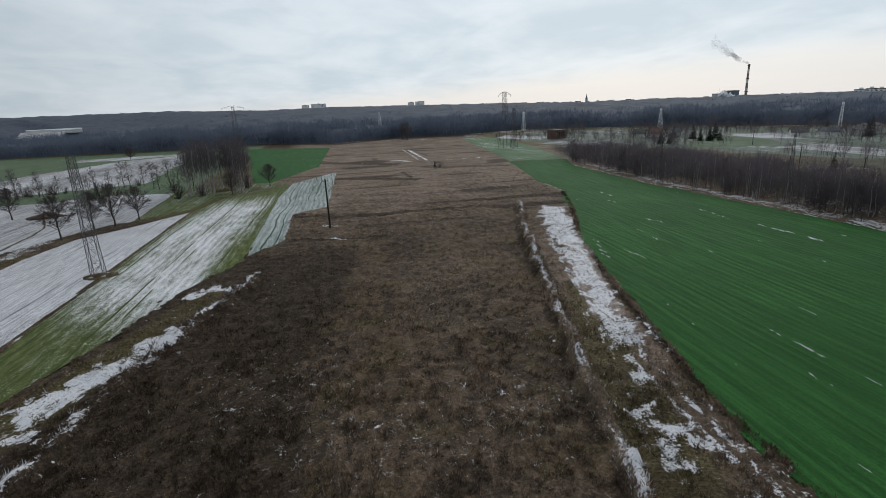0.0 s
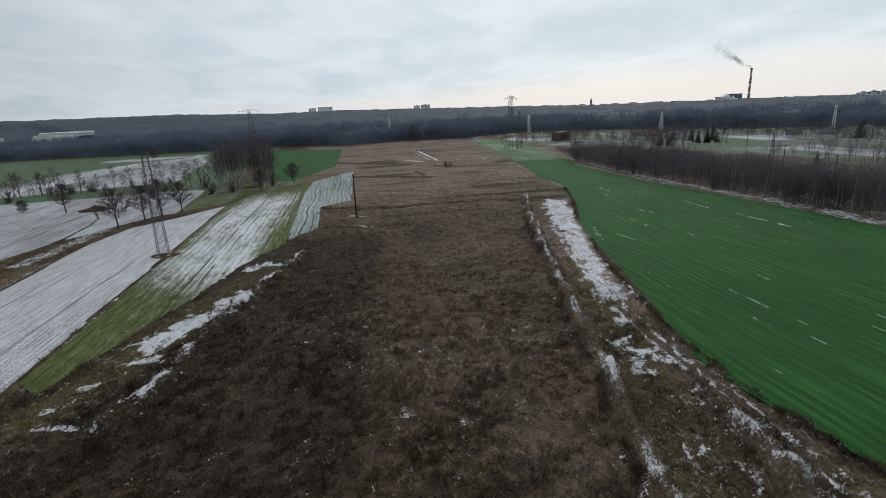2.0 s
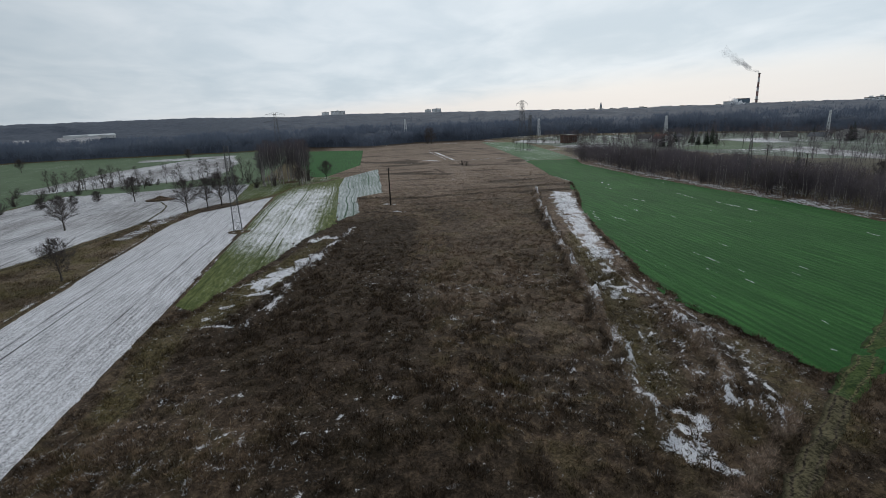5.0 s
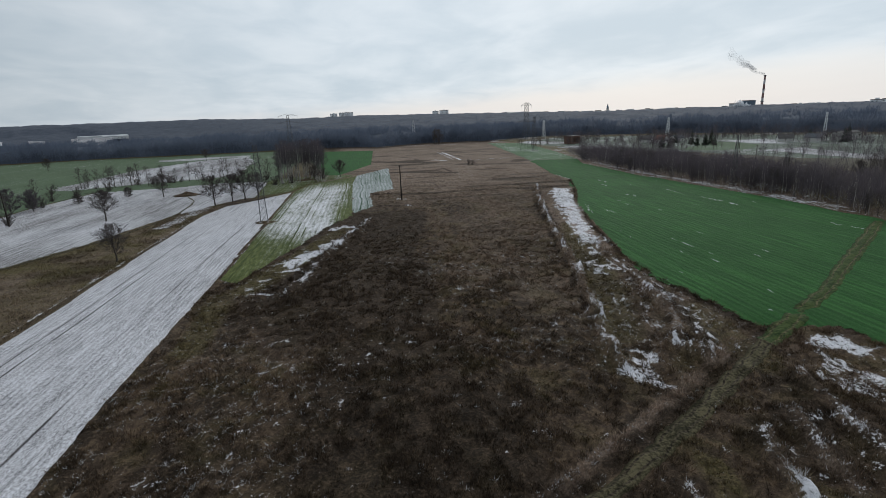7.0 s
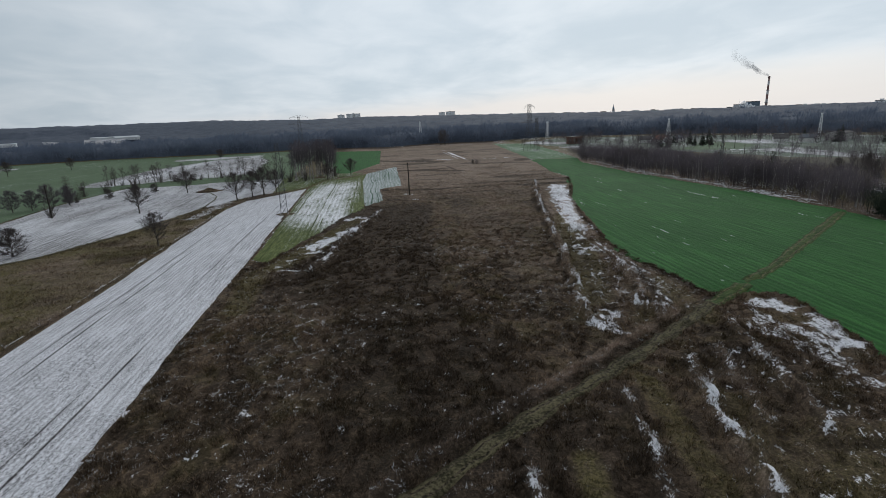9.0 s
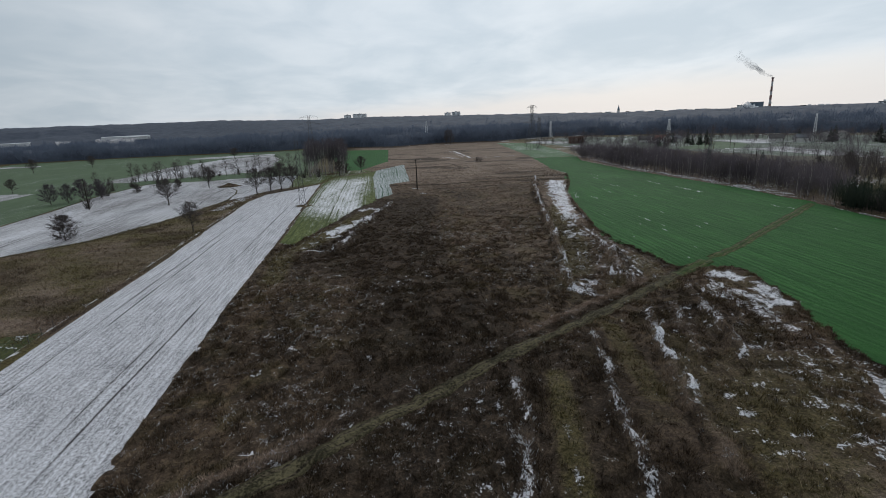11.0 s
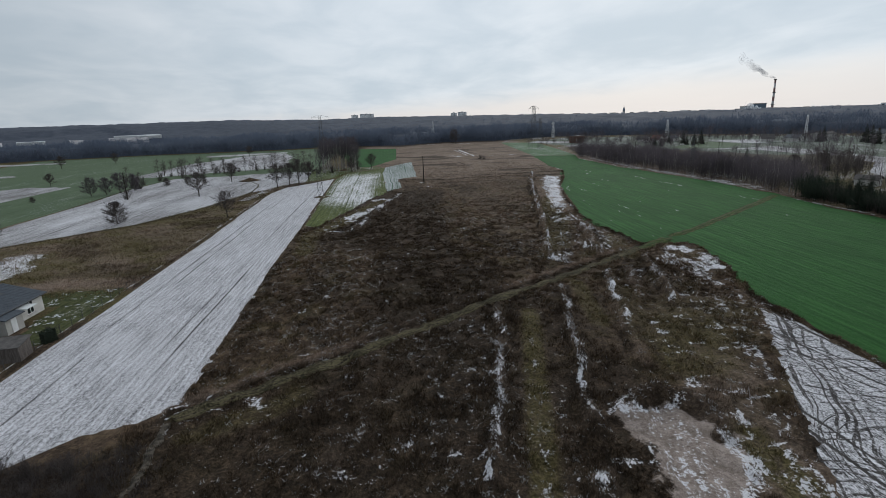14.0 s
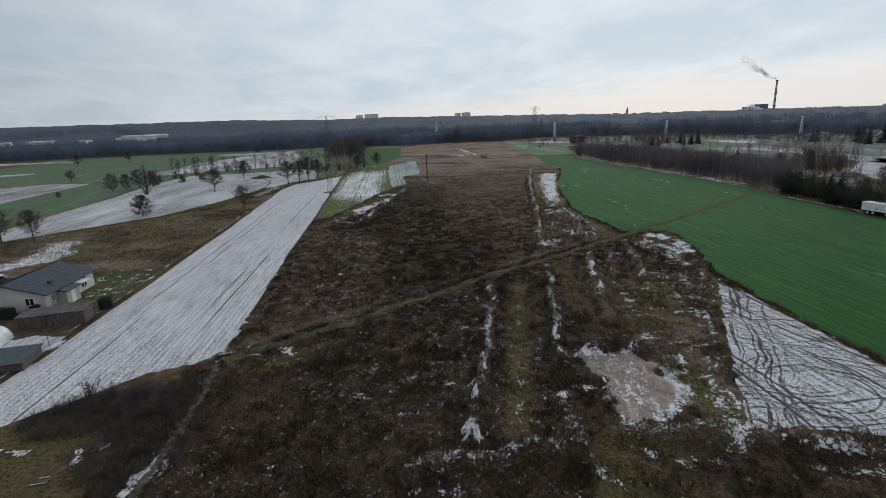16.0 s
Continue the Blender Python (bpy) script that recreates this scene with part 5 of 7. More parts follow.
for x, y, s, k in ((-93, 158, 0.95, 1), (-67, 60.5, 0.85, 2), (-92, 111, 1.0, 0), (-109, 29, 0.85, 1), (-118, 31, 0.9, 2), (-28, 191, 0.85, 1), (-38, 176, 0.8, 0), (-185, 178, 0.7, 2),
                   (-228, 330, 0.9, 1), (-133, 352, 0.9, 0), (-250, 300, 1.0, 0)):
    plant(oaks[k], x, y, s, rt.uniform(0, 360), "single leafless dark tree standing in the fields")
for x, y, s in ((-72, 206, 1.0), (-69, 203, 0.9), (-66, 205, 1.05), (-62, 203, 0.9), (-58, 206, 1.1), (-135, 211, 0.8), (-129, 225, 0.9), (-124, 209, 0.75), (-115, 201, 0.9), (-119, 113, 0.95),
                (-110, 205, 0.7), (-139, 198, 0.7), (-104, 196, 0.6), (-148, 176, 0.8)):
    plant(slims[rt.randrange(2)], x, y, s, rt.uniform(0, 360), group="slim trees in the hedge")
for i in range(34):
    u = i / 33
    x, y = -145 + 66 * u + rt.uniform(-1.5, 1.5), 203 + 15 * u ** 2 + rt.uniform(-2.0, 2.0)
    plant(slims[rt.randrange(2)] if rt.random() < 0.55 else bushes[rt.randrange(2)], x, y, rt.uniform(0.5, 1.0), rt.uniform(0, 360), "leafless trees and shrubs grown together in a field hedge", "slim trees in the hedge")
for i in range(60):
    x, y = rt.uniform(-54, -35), rt.uniform(178, 206)
    if x > -40 and y > 197:
        y -= 12
    plant(birches[rt.randrange(3)], x, y, rt.uniform(0.85, 1.15), rt.uniform(0, 360), group="birch grove")
for x, y, s in ((37.3, 215, 0.7), (39, 213, 0.6), (-120, 114, 1.0), (-36, 190, 1.2), (-48, 178, 1.0), (-55, 176, 1.1), (-62, 196, 1.1), (-130, 148, 1.0),
                (-136, 165, 1.0), (-134, 178, 1.0), (-127, 190, 1.1), (-52, -53, 0.5), (-49.5, -53.5, 0.42), (-46, -54.5, 0.5), (-44.5, -57, 0.4), (-47.5, -57, 0.45), (-50, -56, 0.4),
                (-65.2, -24, 0.45), (-150, 190, 1.0)):
    plant(bushes[rt.randrange(2)], x, y, s, rt.uniform(0, 360))

plant(rounds[0], -97, 59.5, 1.0, 40)
for x, y, s in ((-141, 130, 1.05), (-136.5, 133, 1.0), (-133, 137, 1.15), (-130, 143, 1.0), (-128, 140, 0.8)):
    plant(willows[rt.randrange(2)], x, y, s, rt.uniform(0, 360), group="willows in the hedge")
for x, y, s in ((-120, 152, 0.6), (-113, 158, 0.55), (-108, 164, 0.6), (-156, 118, 0.35)):
    plant(rounds[1], x, y, s, rt.uniform(0, 360), "low dark scrub in the field hedge")

# the young wood beside the wheat
WOOD = [(91.5, 196), (92, 138), (95, 107), (98, 80), (97.5, 46), (110, 46), (128, 75), (160, 108), (168, 180), (157, 218), (133, 250), (123, 288), (106, 264), (99, 216)]
small_birch = [tree_model("birch_tree", 60 + i, "birch", "twig_red", "young leafless birch in a dense wood", h=10, spread=2.3, trunk_r=0.12, first=0.38, lean=0.8, limbs=15, subs=6, twigs=7, wob=0.05) for i in range(3)]
small_dark = [tree_model("bare_tree", 70 + i, "bark", "twig", "young leafless tree in a dense wood", h=8.5, spread=2.6, trunk_r=0.10, first=0.12, lean=0.65, limbs=18, subs=6, twigs=9, wob=0.06) for i in range(2)]
front = [(91.5, 196), (92, 138), (95, 107), (98, 80), (97.5, 46)]
wx, wy = RNG.uniform(90, 170, 6000), RNG.uniform(44, 290, 6000)
ok = inside(wx, wy, WOOD)
wx, wy = wx[ok], wy[ok]
dist_front = away(wx, wy, front)
order = np.argsort(dist_front + RNG.rand(len(wx)) * 6)
for i in order[:520:2]:
    m = small_birch[rt.randrange(3)] if rt.random() < 0.5 else small_dark[rt.randrange(2)]
    low_edge = 0.7 + 0.3 * min(1.0, dist_front[i] / 9.0)
    plant(m, wx[i], wy[i], rt.uniform(0.6, 1.15) * low_edge * (0.78 + 0.22 * float(smooth(190, 215, wy[i]))) * (0.5 + 0.9 * float(value_noise(wx[i], wy[i], 9))), rt.uniform(0, 360), group="young wood beside the wheat")


def thicket(name, xs, ys, h_lo, h_hi, mat, label, blades=16, spread=0.22, width=0.09, rng=RNG, trunk=0.12, base=None, lump=30):
    """Far woods: for each tree a thin trunk and a fan of twig slivers, all in one mesh."""
    n = len(xs)
    h = rng.uniform(h_lo, h_hi, n) * (0.72 + 0.5 * value_noise(xs, ys, lump))
    z = height(xs, ys) if base is None else base
    root = np.stack([xs, ys, z], 1)
    verts, tris = [], []
    count = 0
    # trunk: two crossed slivers
    for a in (0.0, 1.57):
        off = np.stack([np.cos(a) * np.ones(n), np.sin(a) * np.ones(n), np.zeros(n)], 1) * trunk
        tip = root + np.stack([rng.normal(0, 0.3, n), rng.normal(0, 0.3, n), h * 0.95], 1)
        verts.append(np.stack([root - off, root + off, tip], 1).reshape(-1, 3))
        tris.append(np.arange(3 * n).reshape(-1, 3) + count)
        count += 3 * n
    for b in range(blades):
        s = rng.uniform(0.15, 0.85, n)
        a, u = rng.uniform(0, 6.28, n), rng.uniform(-0.75, 1, n)
        k_ = rng.uniform(0.55, 1.05, n)
        flat = np.sqrt(np.clip(1 - u * u, 0, 1)) * k_ * spread * h
        q = root + np.stack([np.cos(a) * flat, np.sin(a) * flat, h * (0.62 + 0.38 * u * k_)], 1)
        p = root + np.stack([np.cos(a) * flat * 0.25, np.sin(a) * flat * 0.25, h * np.minimum(s, 0.45 + 0.3 * u)], 1)
        c = rng.uniform(0, 6.28, n)
        off = np.stack([np.cos(c), np.sin(c), np.zeros(n)], 1) * (width * h / 10)[:, None]
        verts.append(np.stack([q - off, q + off, p] if b % 7 else [p - off, p + off, q], 1).reshape(-1, 3))
        tris.append(np.arange(3 * n).reshape(-1, 3) + count)
        count += 3 * n
    ob = big_mesh(name, np.concatenate(verts), np.concatenate(tris), mat)
    return tagged(ob, label, "woodland", kind="stuff")


rest = order[120:1700]
brush = order[30:2600]
brush = brush[value_noise(wx[brush] + 20, wy[brush], 6.0) > 0.42]
stems = order[0:900:7]
thicket("young_wood", wx[rest], wy[rest], 3.5, 9.0, M["twig_red"], "dense young leafless wood behind the wheat field", blades=70, spread=0.46, width=0.026, trunk=0.03, lump=9)
thicket("wood_brush", wx[brush], wy[brush], 1.4, 5.0, M["twig_red"], "tangled brushwood under the young trees", blades=60, spread=0.75, width=0.05, trunk=0.02, lump=5)
thicket("birch_stems", wx[stems], wy[stems], 4.0, 9.5, M["birch"], "thin pale birch stems at the wood's edge", blades=0, trunk=0.065, lump=8)
for i in range(60):
    s = i / 60
    y = 41 - s * 86
    x = 97.5 - 4.5 * smooth(50, 10, y) + rt.uniform(0, 7)
    plant(spruces[rt.randrange(2)] if rt.random() < 0.45 else bushes[rt.randrange(2)], x + 1.2, y, rt.uniform(0.7, 1.15) * (1.0), rt.uniform(0, 360), group="dark screen along the field")
for x, y, s in ((167, 250, 0.9), (170, 253, 1.0), (172, 249, 0.85), (193, 252, 0.95), (197, 250, 1.1), (200, 253, 0.95), (203, 249, 0.9), (150, 133, 0.85), (165, 105, 1.0), (150, 88, 0.9), (210, 262, 1.3), (200, 268, 1.2), (196, 280, 1.0), (275, 226, 1.4), (268, 222, 1.2), (262, 240, 1.1), (285, 205, 1.5), (280, 196, 1.5), (276, 188, 1.4), (288, 190, 1.6)):
    plant(spruces[rt.randrange(2)], x, y, s, rt.uniform(0, 360), "dark green spruce near the far houses")
for i in range(36):
    x, y = rt.uniform(100, 175), rt.uniform(-10, 100)
    if x < 104 + (y > 50) * 30:
        x += 45
    if away(np.array([x]), np.array([y]), [(123, 63), (132, 56), (108, 40)])[0] < 6 or inside(np.array([x]), np.array([y]), FIELDS["right_plot"])[0]:
        continue
    plant(oaks[rt.randrange(3)] if rt.random() < 0.5 else slims[rt.randrange(2)], x, y, rt.uniform(0.45, 0.75), rt.uniform(0, 360), "leafless tree in the gardens behind the wheat")
for x, y, s in ((45, 404, 1.1), (46, 409, 1.3), (48, 402, 1.1), (50, 411, 1.3), (48, 416, 1.4), (52, 405, 0.9), (46, 413, 1.2), (49, 406, 1.35)):
    plant(slims[rt.randrange(2)], x, y, s, rt.uniform(0, 360), "dark bare tree in a clump at the field's end", "clump at the field's end")
for x, y, s in ((-55, 190, 0.8), (-38, 184, 0.7), (-35, 187, 0.8)):
    plant(slims[rt.randrange(2)], x, y, s, rt.uniform(0, 360), group="birch grove")
done(*oaks, *slims, *birches, *bushes, *rounds, *willows, *spruces, *small_birch, *small_dark)

# dark overgrown screen and gardens beyond the wheat
SCREEN = [(96, 42), (94.2, 20), (93.4, -50), (104, -50), (108, 20), (110, 48)]
qx, qy = RNG.uniform(92, 112, 1500), RNG.uniform(-50, 58, 1500)
ok = inside(qx, qy, SCREEN)
thicket("overgrown_screen", qx[ok], qy[ok], 3.0, 7.0, M["needle"], "dark dense screen of shrubs along the wheat", blades=46, spread=0.38, width=0.05, trunk=0.06, lump=7)
GARDEN = [(108, 56), (106, -40), (190, -30), (210, 90), (180, 120), (160, 108), (128, 75)]
qx, qy = RNG.uniform(105, 212, 1100), RNG.uniform(-40, 120, 1100)
ok = inside(qx, qy, GARDEN) & (value_noise(qx, qy, 14) > 0.42) & ~inside(qx, qy, FIELDS["right_plot"]) & (away(qx, qy, [(123, 63), (132, 56), (108, 40)]) > 5)
thicket("garden_wood", qx[ok], qy[ok], 4.0, 9.5, M["twig"], "bare garden trees behind the dark screen", blades=60, spread=0.3, width=0.035, trunk=0.08, lump=12)

# trees round the far houses and along the meadows
hx = np.concatenate([RNG.normal(cx_, sp, n) for cx_, cy_, sp, n in ((180, 302, 9, 24), (205, 310, 8, 18), (150, 318, 12, 34), (128, 335, 16, 30), (252, 258, 9, 22), (285, 250, 14, 40), (300, 205, 14, 60), (235, 305, 14, 40), (330, 170, 25, 60), (176, 232, 8, 16), (170, 262, 18, 30))])
hy = np.concatenate([RNG.normal(cy_, sp, n) for cx_, cy_, sp, n in ((180, 302, 9, 24), (205, 310, 8, 18), (150, 318, 12, 34), (128, 335, 16, 30), (252, 258, 9, 22), (285, 250, 14, 40), (300, 205, 14, 60), (235, 305, 14, 40), (330, 170, 25, 60), (176, 232, 8, 16), (170, 262, 18, 30))])
thicket("garden_trees", hx, hy, 3.5, 9.0, M["twig"], "bare garden trees round the far houses", blades=60, spread=0.36, width=0.045, trunk=0.08)

BACK = [(104, 300), (118, 372), (160, 425), (250, 375), (315, 295), (360, 235), (330, 150), (225, 95), (170, 110), (172, 185), (160, 222), (136, 254), (124, 292)]
qx, qy = RNG.uniform(100, 360, 2600), RNG.uniform(95, 425, 2600)
ok = inside(qx, qy, BACK) & (value_noise(qx, qy, 22) > 0.52)
for key in ("right_white", "right_pale", "right_green", "yard_snow", "far_pale", "lane_snow"):
    ok &= ~inside(qx, qy, FIELDS[key])
thicket("field_trees", qx[ok], qy[ok], 3.0, 10.0, M["twig_red"], "bare trees and scrub between far meadows", blades=44, spread=0.34, width=0.05, trunk=0.08, lump=16)

# ---------------------------------------------------------------- far forest
far_rng = np.random.RandomState(11)


CLEAR = [(-500, 1050), (-570, 1040), (-830, 1240), (-1150, 1100), (-1400, 1250), (-980, 1830), (-640, 1480)]
AZ = np.radians(far_rng.uniform(-62, 66, 26000))
RR = far_rng.uniform(300, 1000, 26000)
fx, fy = np.sin(AZ) * RR, np.cos(AZ) * RR - 50
d = beyond(fx, fy)
keep = (d > 0) & (far_rng.rand(len(d)) < np.exp(-d / 170) * 0.9 + 0.10) & ~inside(fx, fy, CLEAR) & (value_noise(fx, fy, 60) > 0.12)
fx, fy = fx[keep], fy[keep]
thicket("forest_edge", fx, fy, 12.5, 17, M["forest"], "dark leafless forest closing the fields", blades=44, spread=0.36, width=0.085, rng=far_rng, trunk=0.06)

# canopy of the forest out to the skyline
ca = np.radians(np.linspace(-66, 70, 430))
cr = 400 * (4300 / 400) ** np.linspace(0, 1, 130)
CA, CR = np.meshgrid(ca, cr)
cx, cy = np.sin(CA) * CR, np.cos(CA) * CR - 50
AZD = np.degrees(np.arctan2(cx, cy))
ridge_r = np.interp(AZD, [-70, -16, -8, 8, 24, 75], [2300, 2300, 1850, 1850, 1060, 1060])
top = np.interp(AZD, [-70, -46, -30, -17, -13, -8, 0, 10, 20, 30, 45, 75], [50, 50, 50, 49, 36, 30, 30, 23, 19, 16.5, 16, 12])
bd = beyond(cx, cy)
run = (CR - 430) / (ridge_r - 430)
cz = 9.0 + (top - 9.0) * smooth(0.05, 1.0, run) - 25 * smooth(1.05, 1.35, run)
valley = smooth(-12, -19, AZD)
cz = cz * (1 - valley) + valley * (9 - 19 * smooth(550, 1300, CR) + (top + 4) * smooth(1680, 2300, CR) - 25 * smooth(1.05, 1.35, run))
cz = cz + (value_noise(cx, cy, 22) - 0.5) * 4.5 + (value_noise(cx, cy, 90) - 0.5) * 4 * smooth(500, 900, CR) * smooth(1.0, 0.8, run) + (value_noise(cx * 3, cy * 3, 25) - 0.5) * 2.5
cz = cz - smooth(30, 0, bd) * 30
cz = cz - 9 * inside(cx, cy, CLEAR)
ci = np.arange(cx.size).reshape(cx.shape)
cq = np.stack([ci[:-1, :-1], ci[:-1, 1:], ci[1:, 1:], ci[1:, :-1]], -1).reshape(-1, 4)
sel = far_rng.randint(0, cx.size, 16000)
sx, sy, sz = cx.ravel()[sel], cy.ravel()[sel], cz.ravel()[sel]
ok2 = (bd.ravel()[sel] > 25) & (run.ravel()[sel] < 1.12) & ~inside(sx, sy, CLEAR)
jx, jy = far_rng.normal(0, 6, len(sel)), far_rng.normal(0, 6, len(sel))
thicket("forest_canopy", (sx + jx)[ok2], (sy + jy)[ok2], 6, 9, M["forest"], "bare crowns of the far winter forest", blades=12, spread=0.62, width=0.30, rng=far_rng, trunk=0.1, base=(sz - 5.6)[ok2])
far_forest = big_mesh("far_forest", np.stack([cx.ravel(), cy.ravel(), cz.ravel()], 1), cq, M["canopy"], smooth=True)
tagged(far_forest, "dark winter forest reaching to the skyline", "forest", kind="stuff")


# ---------------------------------------------------------------- pylons and poles
def bar(g, p, q, r):
    g.tube(p, q, r, r, 4, caps=False)


def rod(pts, r, closed=False):
    """One bent bar through the points."""
    g = G()
    n = len(pts)
    for i, p in enumerate(pts):
        a, b = pts[(i - 1) % n if closed else max(i - 1, 0)], pts[(i + 1) % n if closed else min(i + 1, n - 1)]
        d = (Vector(b) - Vector(a)).normalized()
        u = d.orthogonal().normalized()
        if closed or abs(d.z) > 0.99:
            u = Vector((0, 0, 1)) if abs(d.z) < 0.9 else Vector((1, 0, 0))
        v = d.cross(u).normalized()
        u = v.cross(d)
        for k in range(4):
            t = math.pi * (k + 0.5) / 2
            g.v.append(tuple(Vector(p) + (u * math.cos(t) + v * math.sin(t)) * r))
    for i in range(n if closed else n - 1):
        q = (i + 1) % n
        g.f += [(i * 4 + k, i * 4 + (k + 1) % 4, q * 4 + (k + 1) % 4, q * 4 + k) for k in range(4)]
    if not closed:
        g.f += [(3, 2, 1, 0), tuple(n * 4 - 4 + k for k in range(4))]
    return g


def pylon(x, y, h, base, top, arms, mat, label, rz=0.0, bays=9, r=0.07, waist=None):
    """A lattice tower: four legs, cross bracing, arms with insulators. arms: (height, half span)."""
    ob = thing("lattice_pylon", x, y, float(height(np.array([x]), np.array([y]))[0]), rz, label, "pylon")

    def half(z):
        if waist:
            return np.interp(z, [0, waist[0], h], [base / 2, waist[1] / 2, top / 2])
        return base / 2 + (top - base) / 2 * z / h

    zs = [h * (1 - (1 - i / bays) ** 1.25) for i in range(bays + 1)]
    corners = ((-1, -1), (1, -1), (1, 1), (-1, 1))
    knees = [0, waist[0], h] if waist else [0, h]
    for sx, sy in corners:
        part("leg", rod([(sx * half(z), sy * half(z), z) for z in knees], r), mat, ob)
        part("footing", G().box(sx * half(0) - 0.3, sy * half(0) - 0.3, -0.3, sx * half(0) + 0.3, sy * half(0) + 0.3, 0.25), M["concrete"], ob)
    for z in zs[1:]:
        part("crossbar", rod([(sx * half(z), sy * half(z), z) for sx, sy in corners], r * 0.6, True), mat, ob)
    for k in range(4):
        for flip in (0, 1):
            ends = (corners[k], corners[(k + 1) % 4])
            part("bracing", rod([(ends[(n + flip) % 2][0] * half(z), ends[(n + flip) % 2][1] * half(z), z) for n, z in enumerate(zs)], r * 0.6), mat, ob)
    for z, span in arms:
        g = G()
        hz = half(z)
        for s in (-1, 1):
            for sy in (-1, 1):
                bar(g, (s * hz, sy * hz, z), (s * span, 0, z), r * 0.7)
                bar(g, (s * hz, sy * hz, z + 0.05 * h), (s * span, 0, z), r * 0.7)
            for m in (0.35, 0.65):
                bar(g, (s * (hz + (span - hz) * m), -hz * (1 - m), z), (s * (hz + (span - hz) * m), hz * (1 - m), z), r * 0.5)
        arm = part("crossarm", g, mat, ob)
        for s in (-1, 1):
            ins = G()
            for i in range(6):
                ins.tube((s * span, 0, z - 0.15 - i * 0.2), (s * span, 0, z - 0.3 - i * 0.2), 0.13, 0.06, 6)
            part("insulator", ins, M["glaze"], arm, "brown glazed insulator string")
    return ob


pylon(-43.8, 92.5, 20.6, 1.9, 0.95, (), M["steel_dark"], "slender dark lattice tower standing beside the ploughed strip", 8, 10, 0.06)
pylon(90.5, 283, 31, 6.0, 1.6, ((19, 6.5), (29.3, 4.0)), M["steel_dark"], "tall dark lattice pylon in the pale green field", 14, 9, 0.085, waist=(18, 2.4))
pylon(94.5, 279, 22.0, 3.0, 1.2, (), M["steel_dark"], "second dark lattice tower beside the tall pylon", 14, 8, 0.075)
pylon(156, 434, 16.3, 2.6, 1.0, ((14.5, 2.4),), M["steel"], "pale lattice pylon before the far forest", 20, 6, 0.11)
pylon(241, 362, 15.0, 3.0, 0.8, ((14.6, 2.2),), M["steel"], "pale lattice mast with splayed legs near houses", 30, 6, 0.11)
pylon(287, 255, 17.0, 1.7, 0.8, ((16.0, 2.2),), M["steel"], "slim pale lattice mast near the far houses", 30, 7, 0.095)
pylon(103, 102, 16.0, 1.5, 0.3, ((13.2, 2.4), (11.2, 4.3)), M["steel_dark"], "dark two armed pylon rising from the wood", 40, 7, 0.05)
pylon(-80, 415, 31, 5.0, 1.4, ((30, 8.0), (24, 9.5)), M["steel_dark"], "distant wide armed pylon behind the grove", -5, 9, 0.08)
pylon(33, 470, 21, 4.2, 0.8, (), M["steel"], "small pale mast over the far trees", 0, 7, 0.11)


def wooden_pole(x, y, h, label, arm=0.0, r=0.14):
    ob = thing("utility_pole", x, y, float(height(np.array([x]), np.array([y]))[0]), 10, label, "pole")
    part("shaft", G().tube((0, 0, -0.3), (0, 0, h), r, r * 0.65, 10), M["wood"], ob, smooth=False)
    part("brace", G().tube((1.1, 0, -0.2), (0.05, 0, h * 0.32), r * 0.7, r * 0.6, 8), M["wood"], ob) if arm else None
    bracket = part("bracket", G().box(-0.55, -0.05, h - 0.5, 0.55, 0.05, h - 0.38), M["steel_dark"], ob)
    for sx in (-0.5, 0, 0.5):
        part("insulator", G().tube((sx, 0, h - 0.38), (sx, 0, h - 0.14), 0.06, 0.05, 6), M["glaze"], bracket)
    return ob


wooden_pole(-5, 114, 11.2, "dark wooden utility pole standing alone in the fallow field", r=0.22)
wooden_pole(-118.5, 112, 10.5, "dark wooden utility pole beside a bare tree", r=0.17)
wooden_pole(197, 219, 7.0, "wooden utility pole by the snowy meadow", r=0.15)
for x, y in ((118, 97), (132, 128), (108, 160)):
    wooden_pole(x, y, 10.0, "wooden utility pole among young birches", r=0.13)


# ---------------------------------------------------------------- houses
def window(ob, wall, cx_, cz_, w_, h_, y_, out=-1, along="x"):
    """A framed window on a wall plane: frame, pane and sill."""
    def bx(a0, a1, z0, z1, d0, d1):
        lo, hi = min(y_ + out * d0, y_ + out * d1), max(y_ + out * d0, y_ + out * d1)
        return (a0, lo, z0, a1, hi, z1) if along == "x" else (lo, a0, z0, hi, a1, z1)
    a0, a1, z0, z1 = cx_ - w_ / 2, cx_ + w_ / 2, cz_ - h_ / 2, cz_ + h_ / 2
    g = G()
    t = 0.08
    g.box(*bx(a0, a1, z0, z0 + t, 0.0, 0.05)).box(*bx(a0, a1, z1 - t, z1, 0.0, 0.05))
    g.box(*bx(a0, a0 + t, z0 + t, z1 - t, 0.0, 0.05)).box(*bx(a1 - t, a1, z0 + t, z1 - t, 0.0, 0.05))
    g.box(*bx(cx_ - t / 2, cx_ + t / 2, z0 + t, z1 - t, 0.0, 0.05))
    fr = part("window", g, M["frame"], ob, "white framed window")
    part("pane", G().box(*bx(a0 + t, a1 - t, z0 + t, z1 - t, 0.002, 0.02)), M["glass"], fr)
    part("sill", G().box(*bx(a0 - 0.08, a1 + 0.08, z0 - 0.06, z0 - 0.005, 0.0, 0.14)), M["concrete"], fr)
    return fr


